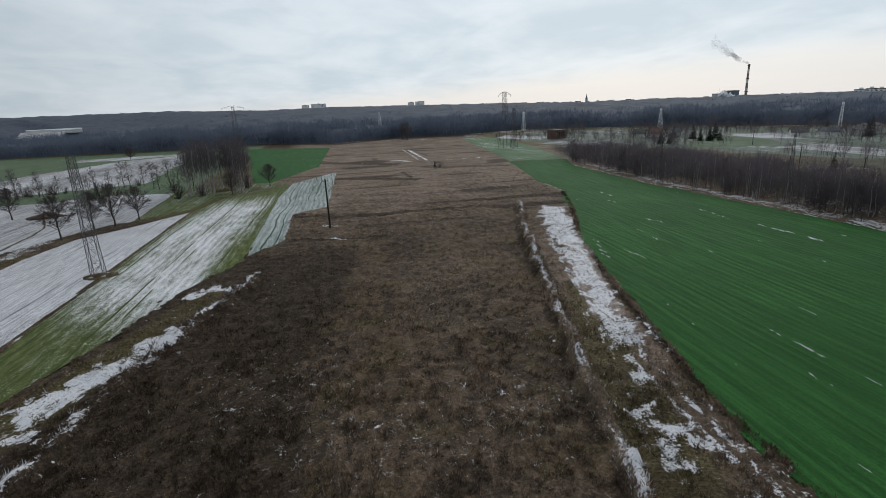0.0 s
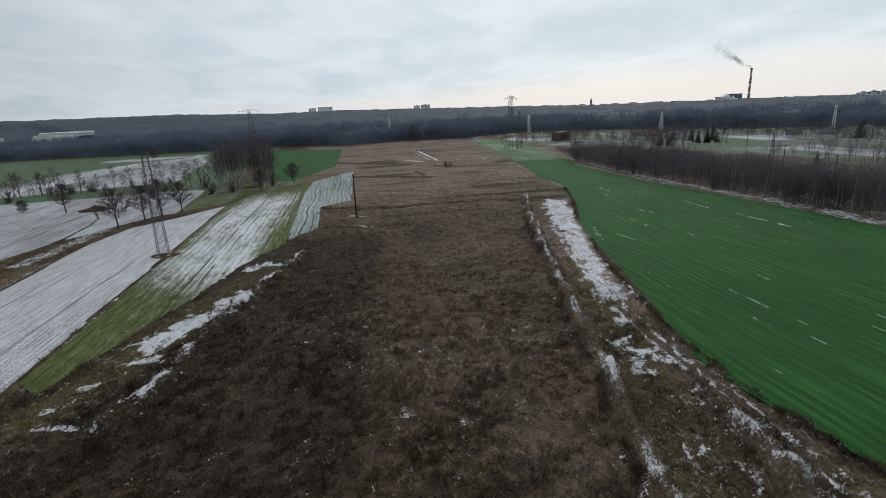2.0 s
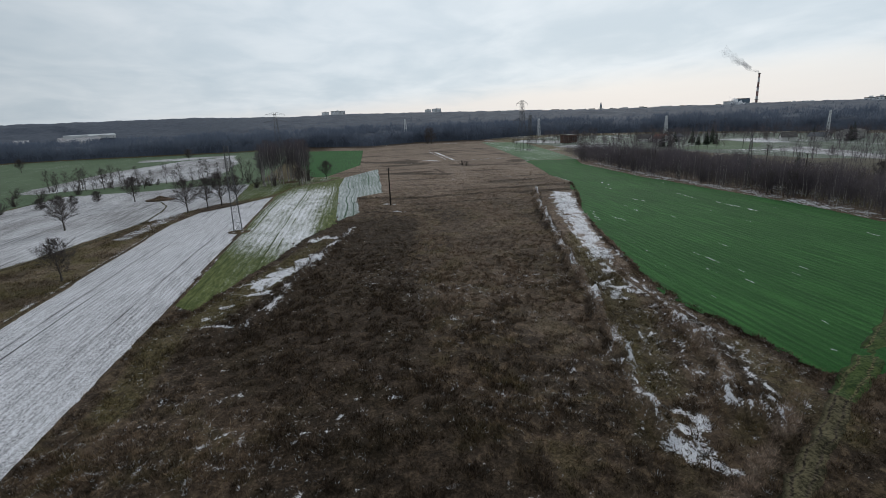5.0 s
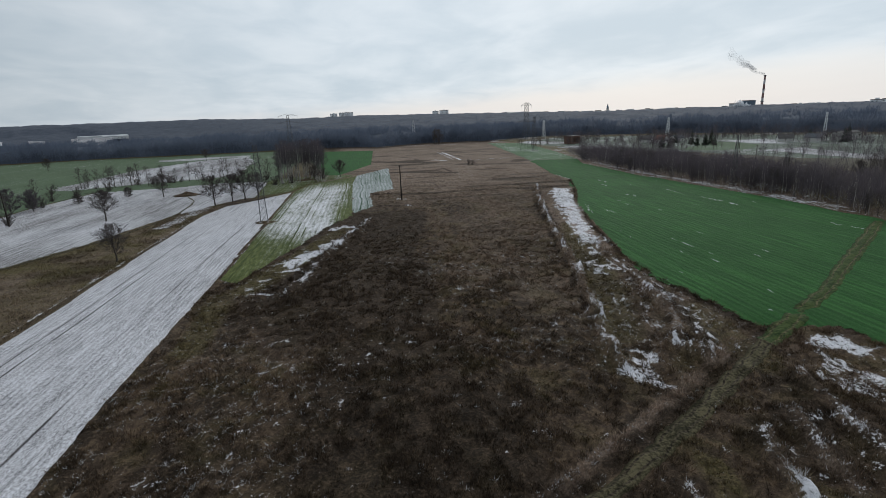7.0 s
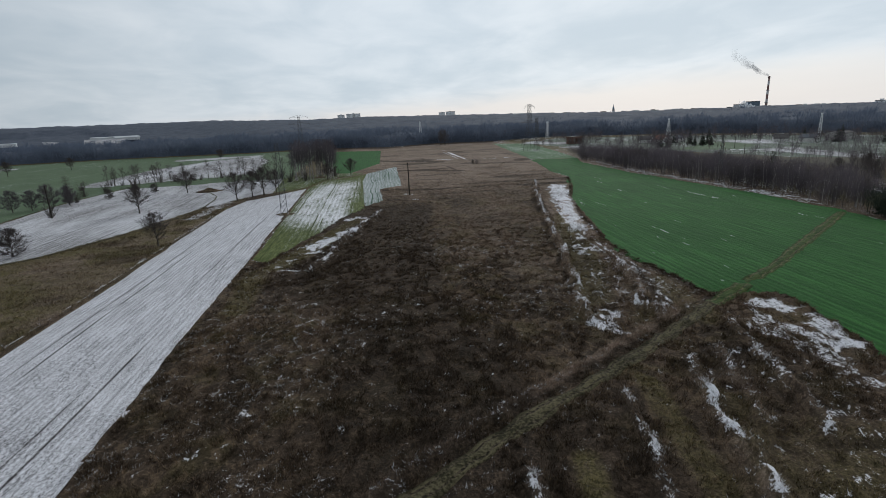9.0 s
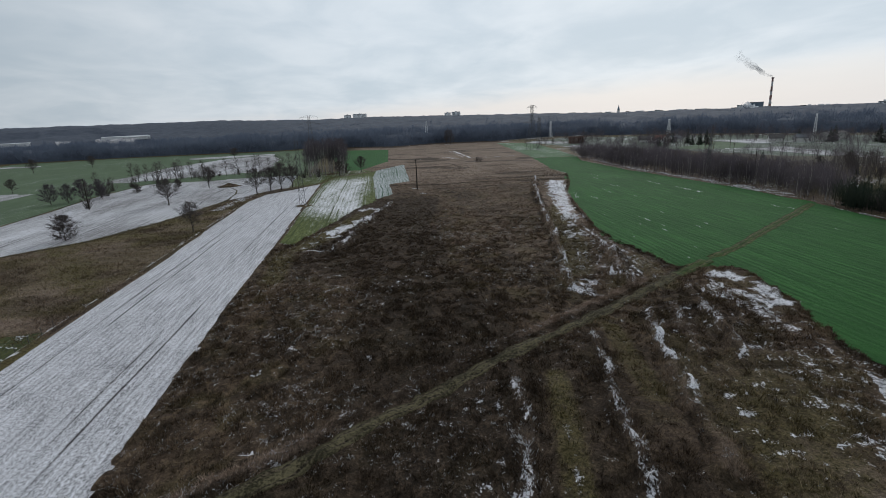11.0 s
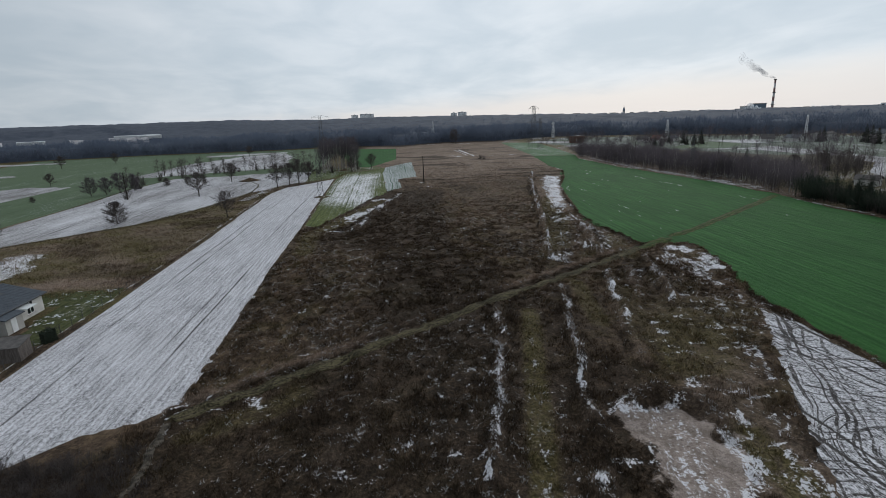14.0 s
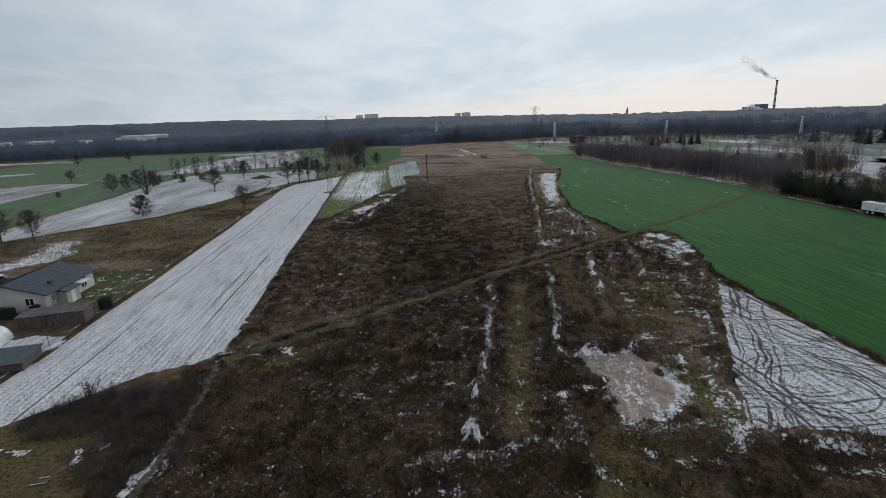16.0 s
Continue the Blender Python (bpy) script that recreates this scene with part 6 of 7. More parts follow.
def gable_house(x, y, rz, wx_, ly, eave, ridge, wall_mat, roof_mat, label, over=0.4, wins=True, chimney=True, name="house"):
    """Walls, gable roof with ridge along the house's y axis, windows, chimney. Origin at the footprint's middle."""
    ob = thing(name, x, y, float(height(np.array([x]), np.array([y]))[0]), rz, label, "house")
    a, b = wx_ / 2, ly / 2
    t = 0.3
    for nm, bx in (("wall", (-a, -b, -0.3, a, -b + t, eave)), ("wall", (-a, b - t, -0.3, a, b, eave)), ("wall", (-a, -b + t, -0.3, -a + t, b - t, eave)), ("wall", (a - t, -b + t, -0.3, a, b - t, eave))):
        part(nm, G().box(*bx), M[wall_mat], ob)
    for s in (-1, 1):
        g = G()
        y0, y1 = (s * b, s * (b - t)) if s > 0 else (-b + t, -b)
        n = len(g.v)
        g.v += [(-a, y0, eave), (a, y0, eave), (0, y0, ridge - 0.1), (-a, y1, eave), (a, y1, eave), (0, y1, ridge - 0.1)]
        g.f += [(0, 1, 2), (5, 4, 3), (0, 3, 4, 1), (1, 4, 5, 2), (2, 5, 3, 0)]
        part("gable", g, M[wall_mat], ob)
    k = (ridge - eave) / a
    lo = eave - k * over + 0.1
    g1 = G().slab([(0, -b - over, ridge + 0.1), (0, b + over, ridge + 0.1), (-a - over, b + over, lo), (-a - over, -b - over, lo)], 0.16)
    g2 = G().slab([(a + over, -b - over, lo), (a + over, b + over, lo), (0, b + over, ridge + 0.1), (0, -b - over, ridge + 0.1)], 0.16)
    for g in (g1, g2):
        rf = part("roof", g, M[roof_mat], ob)
        n = int((2 * b + 2 * over) / 0.5)
        sgn = -1 if g is g1 else 1
        for i in range(n if wx_ > 9 else 0):
            yy = -b - over + 0.25 + i * 0.5
            part("seam", G().tube((sgn * 0.05, yy, ridge + 0.12 - k * 0.05), (sgn * (a + over), yy, lo + 0.02), 0.012, 0.012, 4), M[roof_mat], rf)
    if chimney:
        part("chimney", G().box(-0.9, 0.5, ridge - 0.8, -0.35, 1.1, ridge + 0.8), M["brick"], ob)
    if wins:
        for cx_ in (-a * 0.5, a * 0.5):
            window(ob, None, cx_, eave * 0.55, 1.3, 1.25, -b, -1)
        for cy_ in (-b * 0.55, 0.0, b * 0.55):
            window(ob, None, cy_, eave * 0.55, 1.2, 1.2, a, 1, "y")
    return ob


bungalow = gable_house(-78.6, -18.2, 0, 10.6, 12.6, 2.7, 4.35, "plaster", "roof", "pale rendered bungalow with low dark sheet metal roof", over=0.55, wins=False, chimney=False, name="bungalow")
window(bungalow, None, 3.0, 1.55, 1.3, 1.2, -6.3)
window(bungalow, None, -2.4, 1.55, 1.3, 1.2, -6.3)
window(bungalow, None, 3.4, 1.45, 1.5, 1.9, 5.3, 1, "y")
window(bungalow, None, -4.6, 1.5, 0.7, 1.1, 5.3, 1, "y")
porch = part("porch", G().box(5.32, -3.9, -0.2, 6.9, -0.6, 2.15), M["plaster_grey"], bungalow, "grey rendered side porch")
part("porch_roof", G().slab([(5.32, -4.2, 2.65), (7.2, -4.2, 2.2), (7.2, -0.3, 2.2), (5.32, -0.3, 2.65)], 0.12), M["roof"], porch)
part("door", G().box(6.905, -2.9, 0.0, 6.95, -1.9, 2.0), M["panel"], porch)
part("roof_vent", G().box(3.6, -2.6, 3.1, 4.2, -2.0, 3.65), M["steel_dark"], bungalow)
part("roof_hatch", G().slab([(1.6, 2.4, 4.03), (2.3, 2.4, 3.82), (2.3, 3.4, 3.82), (1.6, 3.4, 4.03)], 0.05), M["steel_dark"], bungalow)
part("gutter", G().tube((5.9, -6.8, 2.62), (5.9, 6.8, 2.62), 0.07, 0.07, 6), M["steel_dark"], bungalow)
part("plinth", G().box(-5.36, -6.36, -0.3, 5.36, -6.302, 0.35), M["concrete"], bungalow)
part("canopy", G().slab([(5.32, 0.3, 2.3), (7.0, 0.3, 2.2), (7.0, 2.6, 2.2), (5.32, 2.6, 2.3)], 0.08), M["foil"], bungalow, "white porch canopy")


def shed(x, y, rz, lx, ly, h0, h1, label, top="felt"):
    """A plank shed with a monopitch felt roof."""
    ob = thing("garden_shed", x, y, 0, rz, label, "shed")
    a, b = lx / 2, ly / 2
    n = int(lx / 0.16)
    for s in (-1, 1):
        for i in range(n):
            part("plank", G().box(-a + i * lx / n, s * b - 0.015, -0.1 - 0.04 * (i % 3), -a + (i + 0.93) * lx / n, s * b + 0.015, (h0 if s < 0 else h1)), M["board"], ob)
    n = int(ly / 0.16)
    for s in (-1, 1):
        for i in range(n):
            z = h0 + (h1 - h0) * (i + 0.5) / n
            part("plank", G().box(s * a - 0.015, -b + i * ly / n, -0.1, s * a + 0.015, -b + (i + 0.93) * ly / n, z), M["board"], ob)
    part("roof", G().slab([(-a - 0.25, -b - 0.25, h0 + 0.1), (a + 0.25, -b - 0.25, h0 + 0.1), (a + 0.25, b + 0.25, h1 + 0.1), (-a - 0.25, b + 0.25, h1 + 0.1)], 0.08), M[top], ob, "grey weathered roof")
    if h0 > 1.5:
        part("door", G().box(-0.5, -b - 0.05, 0.02, 0.45, -b - 0.017, h0 - 0.1), M["board"], ob)
    return ob


shed(-66.8, -30.0, 8, 4.6, 2.8, 1.9, 2.25, "weathered grey plank shed with felt roof behind the house")
shed(-71.0, -30.4, 8, 3.4, 2.6, 1.7, 1.95, "low brown plank shed next to the larger shed")
shed(-66.6, -43.2, 8, 5.6, 4.4, 0.9, 1.15, "low lean-to with dark sheet roof by the ploughed strip", "roof")


def tunnel(x, y, rz, w_, l_, h_):
    ob = thing("polytunnel", x, y, 0, rz, "small white foil garden polytunnel with hooped roof", "greenhouse")
    g = G()
    n = 10
    for yy in (-l_ / 2, l_ / 2):
        for i in range(n + 1):
            a = math.pi * i / n
            g.v.append((-math.cos(a) * w_ / 2, yy, math.sin(a) * h_))
    for i in range(n):
        g.f.append((i, i + 1, n + 2 + i, n + 1 + i))
    g.f += [tuple(reversed(range(n + 1))), tuple(range(n + 1, 2 * n + 2))]
    part("cover", g, M["foil"], ob)
    for j in range(5):
        yy = -l_ / 2 + l_ * j / 4
        hoop = G()
        for i in range(n):
            a, b = math.pi * i / n, math.pi * (i + 1) / n
            hoop.tube((-math.cos(a) * (w_ / 2 + 0.02), yy, math.sin(a) * (h_ + 0.02)), (-math.cos(b) * (w_ / 2 + 0.02), yy, math.sin(b) * (h_ + 0.02)), 0.025, 0.025, 4)
        part("hoop", hoop, M["steel"], ob)
    return ob


tunnel(-72.6, -37.2, 10, 3.0, 5.0, 1.9)


def leafy_hedge(name, line, h, w_, label, n=1400, seed=3, mat="needle"):
    """A clipped evergreen hedge: a woody core under a coat of small sprays."""
    rnd = random.Random(seed)
    (x0, y0), (x1, y1) = line
    ln = math.hypot(x1 - x0, y1 - y0)
    ob = thing(name, x0, y0, 0, math.degrees(math.atan2(y1 - y0, x1 - x0)), label, "hedge")
    core, sp = G().box(0.1, -w_ * 0.35, -0.1, ln - 0.1, w_ * 0.35, h * 0.85), G()
    for _ in range(n):
        p = Vector((rnd.uniform(0, ln), rnd.uniform(-0.5, 0.5) * w_, rnd.uniform(0.05, 1) * h))
        if rnd.random() < 0.5:
            p.z = h * rnd.uniform(0.8, 1.02)
        else:
            p.y = rnd.choice((-0.5, 0.5)) * w_ * rnd.uniform(0.75, 1.1)
        u = Vector((rnd.uniform(-1, 1), rnd.uniform(-1, 1), rnd.uniform(-0.5, 1))) * 0.16
        v = Vector((rnd.uniform(-1, 1), rnd.uniform(-1, 1), rnd.uniform(-1, 1))) * 0.09
        b = len(sp.v)
        sp.v += [tuple(p - v), tuple(p + v), tuple(p + u)]
        sp.f.append((b, b + 1, b + 2))
    part("core", core, M["needle"], ob)
    part("foliage", sp, M[mat], ob)
    return ob


leafy_hedge("evergreen_hedge", ((-84, -27.3), (-76.2, -27.0)), 1.8, 1.3, "clipped dark evergreen hedge before the bungalow")
leafy_hedge("evergreen_shrub", ((-75.0, -25.6), (-73.8, -25.5)), 1.3, 1.2, "round dark evergreen shrub at the house corner", 500, 4)
leafy_hedge("evergreen_shrub", ((-64.9, -26.2), (-64.2, -24.6)), 1.7, 1.2, "dark evergreen shrub beside the ploughed strip", 500, 6)


def box_trailer(x, y, rz):
    ob = thing("box_trailer", x, y, 0, rz, "white box trailer parked at the field edge", "trailer")
    part("body", G().box(-3.6, -1.2, 0.95, 3.6, 1.2, 2.75), M["panel"], ob)
    part("chassis", G().box(-3.5, -0.5, 0.7, 3.5, 0.5, 0.945), M["steel_dark"], ob)
    part("roof_rim", G().box(-3.65, -1.25, 2.75, 3.65, 1.25, 2.85), M["steel"], ob)
    for i in range(6):
        part("rib", G().box(-3.0 + i * 1.2 - 0.03, -1.235, 0.98, -3.0 + i * 1.2 + 0.03, -1.203, 2.73), M["steel"], ob)
    for sx in (-2.2, -1.0, 2.0):
        for sy in (-1, 1):
            wh = part("wheel", G().tube((sx, sy * 0.85, 0.48), (sx, sy * 1.12, 0.48), 0.48, 0.48, 14), M["rubber"], ob)
            part("rim", G().tube((sx, sy * 1.121, 0.48), (sx, sy * 1.15, 0.48), 0.26, 0.2, 10), M["steel"], wh)
    part("door", G().box(3.601, -1.0, 1.0, 3.63, 1.0, 2.65), M["panel"], ob)
    return ob


box_trailer(93.4, 3.0, -80)

def parked_car(x, y, rz, paint, label):
    """A small hatchback: lower body, glazed cabin, wheels, lights."""
    ob = thing("parked_car", x, y, float(height(np.array([x]), np.array([y]))[0]), rz, label, "car")
    side = [(-2.05, 0.35), (-2.1, 0.75), (-1.95, 0.95), (0.9, 0.98), (1.95, 0.8), (2.1, 0.55), (2.05, 0.32)]
    cab = [(-1.9, 0.94), (-1.55, 1.42), (0.05, 1.46), (0.85, 0.97)]
    for name, prof, half, mat in (("body", side, 0.84, paint), ("cabin", cab, 0.72, "glass")):
        g = G()
        n = len(prof)
        g.v += [(px, -half, pz) for px, pz in prof] + [(px, half, pz) for px, pz in prof]
        g.f += [tuple(range(n)), tuple(reversed(range(n, 2 * n)))] + [(k, n + k, n + (k + 1) % n, (k + 1) % n) for k in range(n)]
        part(name, g, M[mat], ob)
    part("car_roof", G().box(-1.6, -0.7, 1.43, 0.1, 0.7, 1.5), M["snow"] if paint == "steel_dark" else M[paint], ob)
    for sx in (-1.3, 1.3):
        for sy in (-1, 1):
            wh = part("wheel", G().tube((sx, sy * 0.66, 0.31), (sx, sy * 0.87, 0.31), 0.31, 0.31, 12), M["rubber"], ob)
            part("rim", G().tube((sx, sy * 0.871, 0.31), (sx, sy * 0.885, 0.31), 0.19, 0.15, 8), M["steel"], wh)
    for sy in (-0.6, 0.6):
        part("headlight", G().box(2.0, sy - 0.16, 0.58, 2.09, sy + 0.16, 0.72), M["glass"], ob)
    return ob


parked_car(123, 63, 150, "panel", "white hatchback parked among bare garden trees")
parked_car(132.5, 56, 140, "steel_dark", "dark hatchback with snow on its roof beside garden trees")

parked_car(-91.6, -7.0, 20, "steel_dark", "dark hatchback with snow on its roof behind the bungalow")


def plank_pile(x, y, rz, n, label, seed):
    """Old boards thrown on a heap."""
    rnd = random.Random(seed)
    ob = thing("plank_pile", x, y, float(height(np.array([x]), np.array([y]))[0]), rz, label, "planks")
    for i in range(n):
        pl = part("plank", G().box(-rnd.uniform(0.3, 0.6), -0.05, 0, rnd.uniform(0.3, 0.6), 0.05, 0.03), M["concrete"] if rnd.random() < 0.35 else M["board"], ob)
        pl.matrix_basis = pose(rnd.uniform(-0.3, 0.3), (i - n / 2) * 0.17, 0.05 + 0.04 * i * (i % 2), rnd.uniform(-4, 4), rnd.uniform(-6, 6), rnd.uniform(-9, 9))
    return ob


plank_pile(-46.4, -62.0, 62, 7, "pale old boards lying in dark brush", 1)
plank_pile(-48.6, -65.6, 10, 4, "whitish boards lying on grass", 2)


def fence(x0, y0, x1, y1, label):
    """Low wire fence: thin posts with three wires."""
    ob = thing("wire_fence", x0, y0, 0, 0, label, "fence")
    ln = math.hypot(x1 - x0, y1 - y0)
    n = int(ln / 2.5)
    for i in range(n + 1):
        px0, py0 = (x1 - x0) * i / n, (y1 - y0) * i / n
        part("post", G().tube((px0, py0, -0.2), (px0, py0, 1.3), 0.045, 0.04, 6), M["steel_dark"], ob)
    for z in (0.4, 0.8, 1.2):
        part("wire", G().tube((0, 0, z), (x1 - x0, y1 - y0, z), 0.008, 0.008, 3), M["steel_dark"], ob)
    return ob


fence(-64.6, -2, -64.9, -46, "low dark wire fence beside the house yard")


# houses behind the wood
for x, y, rz, a, b, e_, r_, wm, rm, lab in (
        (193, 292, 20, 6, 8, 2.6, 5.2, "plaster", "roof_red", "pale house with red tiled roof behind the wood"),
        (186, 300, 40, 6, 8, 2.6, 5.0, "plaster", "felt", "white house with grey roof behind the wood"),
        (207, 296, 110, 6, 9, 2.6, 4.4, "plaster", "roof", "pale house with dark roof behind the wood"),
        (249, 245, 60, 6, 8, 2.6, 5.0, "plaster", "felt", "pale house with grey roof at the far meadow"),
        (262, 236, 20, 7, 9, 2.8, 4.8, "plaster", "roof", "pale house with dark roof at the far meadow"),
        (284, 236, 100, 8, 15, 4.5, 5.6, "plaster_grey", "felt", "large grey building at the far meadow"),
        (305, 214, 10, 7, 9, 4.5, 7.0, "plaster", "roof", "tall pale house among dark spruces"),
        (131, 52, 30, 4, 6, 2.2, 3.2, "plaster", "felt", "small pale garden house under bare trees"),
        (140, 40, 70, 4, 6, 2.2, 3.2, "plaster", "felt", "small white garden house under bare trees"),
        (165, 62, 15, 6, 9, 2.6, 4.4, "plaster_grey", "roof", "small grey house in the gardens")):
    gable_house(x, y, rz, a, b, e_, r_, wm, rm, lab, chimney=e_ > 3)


def shell_building(x, y, rz):
    """An unfinished brick shell with open window holes."""
    ob = thing("brick_building", x, y, 0, rz, "unfinished dark brick building with flat roof", "building")
    for s in (-1, 1):
        for i in range(5):
            part("pier", G().box(-5 + i * 2.3, s * 3.5 - 0.2, -0.2, -4.2 + i * 2.3, s * 3.5 + 0.2, 4.6), M["brick"], ob)
        part("lintel", G().box(-5, s * 3.5 - 0.22, 4.6, 5, s * 3.5 + 0.22, 5.6), M["brick"], ob)
        part("parapet", G().box(-5, s * 3.5 - 0.23, -0.2, 5, s * 3.5 + 0.23, 1.2), M["brick"], ob)
    for s in (-1, 1):
        part("end_wall", G().box(s * 5 - 0.2, -3.28, -0.2, s * 5 + 0.2, 3.28, 5.6), M["brick"], ob)
    part("roof", G().box(-5.3, -3.9, 5.6, 5.3, 3.9, 5.85), M["felt"], ob)
    return ob


shell_building(142, 330, 25)


def long_hall(x, y, z, rz, w_, l_, h_, label):
    ob = thing("long_hall", x, y, z, rz, label, "hall")
    part("wall", G().box(-w_ / 2, -l_ / 2, -4, w_ / 2, l_ / 2, h_), M["town"], ob)
    part("roof", G().slab([(-w_ / 2 - 1, -l_ / 2 - 1, h_ + 0.6), (w_ / 2 + 1, -l_ / 2 - 1, h_ + 0.6), (w_ / 2 + 1, l_ / 2 + 1, h_ + 1.4), (-w_ / 2 - 1, l_ / 2 + 1, h_ + 1.4)], 0.5), M["snow"], ob, "snow covered flat roof")
    return ob


for x, y, z, a, b in ((-760, 1560, 1, 120, 40), (-700, 1500, 0, 60, 30), (-1050, 1290, -2, 150, 40), (-1150, 1330, 1, 90, 30), (-960, 1400, -3, 60, 24)):
    long_hall(x, y, z, 27, a, b, 4, "distant low hall with snow covered roof")

for quad in ([(-655, 1185, -9), (-520, 1075, -9), (-690, 1467, 1), (-965, 1796, 1)], [(-815, 1326, -9), (-757, 1278, -9), (-850, 1445, 0), (-930, 1515, 0)]):
    part_ = part("snowy_clearing", G().slab(quad, 2.0), M["stubble"])
    tagged(part_, "snow covered clearing on the far wooded slope", "field", kind="structure")

# ---------------------------------------------------------------- skyline of the town


def around(az_deg, r):
    a = radians(az_deg)
    return math.sin(a) * r, math.cos(a) * r


def tower_block(az, r, w_, z0, z1, label, floors=10):
    x, y = around(az, r)
    ob = thing("apartment_block", x, y, z0, -az, label, "apartment block")
    h = z1 - z0
    part("wall", G().box(-w_ / 2, -6, 0, w_ / 2, 6, h), M["block_pale"], ob)
    part("roof", G().box(-w_ / 2 - 0.3, -6.3, h, w_ / 2 + 0.3, 6.3, h + 1.0), M["felt"], ob)
    part("lift_house", G().box(-3, -3, h + 1.0, 3, 3, h + 3.5), M["block_pale"], ob)
    n = max(3, int(w_ / 5))
    for f in range(floors):
        g = G()
        zc = h * (f + 0.5) / floors
        for i in range(n):
            xc = -w_ / 2 + w_ * (i + 0.5) / n
            g.box(xc - 1.3, -6.12, zc - 0.7, xc + 1.3, -6.003, zc + 0.8)
        part("window_row", g, M["glass"], ob)
    return ob


def az_of(px):
    """Bearing of a place on the skyline."""
    return float(np.interp(px, [0, 116, 300, 400, 519, 600, 700, 767, 850, 950, 1015, 1100, 1200, 1300, 1413, 1500, 1568],
                           [-29.53, -25.02, -16.72, -11.6, -5.0, -0.24, 5.83, 9.97, 15.09, 21.16, 24.98, 29.78, 35.09, 39.97, 44.98, 48.46, 50.97]))


for a, b, z1 in ((535, 547, 44), (552, 576, 47)):
    tower_block(az_of((a + b) / 2), 2200, (b - a) * 2.45, 5, z1, "pale distant apartment block above the forest")
for a, b, z1 in ((722, 733, 36), (735, 751, 38)):
    tower_block(az_of((a + b) / 2), 2000, (b - a) * 2.2, 0, z1, "pale distant apartment block above the forest")
for a, b, z1 in ((1520, 1532, 4), (1540, 1550, 5), (1556, 1568, 4)):
    tower_block(az_of((a + b) / 2), 1200, (b - a) * 1.6, -10, z1 + 14, "grey distant apartment block on the skyline", 6)


def stack(az, r, h, z0, r0, r1):
    x, y = around(az, r)
    ob = thing("factory_chimney", x, y, z0, 0, "tall factory chimney with red and white bands", "chimney")
    n = 9
    for i in range(n):
        a, b = i / n, (i + 1) / n
        part("band", G().tube((0, 0, h * a), (0, 0, h * b), r0 + (r1 - r0) * a, r0 + (r1 - r0) * b, 20, caps=i == n - 1), M["paint_red" if i % 2 == 0 else "paint_white"], ob, smooth=False)
    for s in (0.35, 0.65, 0.97):
        part("gallery", G().tube((0, 0, h * s), (0, 0, h * s + 1.2), r0 + (r1 - r0) * s + 1.0, r0 + (r1 - r0) * s + 1.0, 20), M["steel_dark"], ob)
    return ob


CH_AZ, CH_R = az_of(1321.5), 1090
stack(CH_AZ, CH_R, 72, -2, 2.3, 1.5)


def cloud(name, start, end, r0, r1, shells, mat, label, seed, curve=0.0):
    """A drifting plume: a few crumpled sleeves, one inside the other."""
    vs, fs, th = [], [], []
    s, e_ = Vector(start), Vector(end)
    d_ = (e_ - s).normalized()
    u = d_.cross(Vector((0, 0, 1))).normalized()
    v_ = u.cross(d_)
    n, seg = 40, 14
    for sh in range(shells):
        b = len(vs)
        size = 1.0 - 0.3 * sh
        for i in range(n + 1):
            t = i / n
            wob = Vector((noise.noise(Vector((t * 4, seed, 0))), 0, noise.noise(Vector((t * 4, 0, seed)))))
            p = s.lerp(e_, t) + Vector((0, 0, 1)) * curve * math.sin(t * math.pi) + wob * (r0 + (r1 - r0) * t) * 0.9
            r = (r0 + (r1 - r0) * t) * size
            for c in range(seg):
                a = 6.283 * c / seg
                k_ = 1.0 + 0.75 * noise.noise(Vector((math.cos(a) * 1.3, math.sin(a) * 1.3 + sh * 5, t * 9 + seed)))
                vs.append(tuple(p + (u * math.cos(a) + v_ * math.sin(a)) * r * k_))
                th.append((1 - t) ** 1.1 * 0.9 + 0.1 - 0.1 * (t > 0.97))
        for i in range(n):
            for c in range(seg):
                c2 = (c + 1) % seg
                fs.append((b + i * seg + c, b + i * seg + c2, b + (i + 1) * seg + c2, b + (i + 1) * seg + c))
    ob = big_mesh(name, np.array(vs), np.array(fs), mat, {"thick": th}, smooth=True)
    return tagged(ob, label, "smoke", kind="stuff")


cx0, cy0 = around(CH_AZ, CH_R)
ex, ey = around(az_of(1250), CH_R)
cloud("smoke_plume", (cx0, cy0, 71), (ex, ey, 121), 1.6, 9.0, 3, M["smoke"], "thin grey smoke drifting from the chimney", 4, -6)
sx0, sy0 = around(az_of(1300), CH_R - 30)
ex, ey = around(az_of(1268), CH_R - 30)
cloud("steam_cloud", (sx0, sy0, 14), (ex, ey, 22), 5, 9, 3, M["steam"], "white steam beside the power plant", 6)


def plant_hall(az0, az1, r, z0, z1, mat, label):
    x, y = around((az0 + az1) / 2, r)
    w_ = radians(az1 - az0) * r
    ob = thing("plant_hall", x, y, z0, -(az0 + az1) / 2, label, "industrial building")
    h = z1 - z0
    part("wall", G().box(-w_ / 2, -8, 0, w_ / 2, 8, h), M[mat], ob)
    part("roof", G().box(-w_ / 2 - 0.5, -8.5, h, w_ / 2 + 0.5, 8.5, h + 0.8), M["felt"], ob)
    part("window_band", G().box(-w_ / 2 + 3, -8.2, h * 0.6, w_ / 2 - 3, -8.01, h * 0.72), M["glass"], ob)
    return ob


plant_hall(az_of(1284), az_of(1309), 1110, -5, 26, "block_blue", "large blue grey power plant hall")
plant_hall(az_of(1262), az_of(1283), 1116, -5, 21.5, "town", "pale power plant side hall")
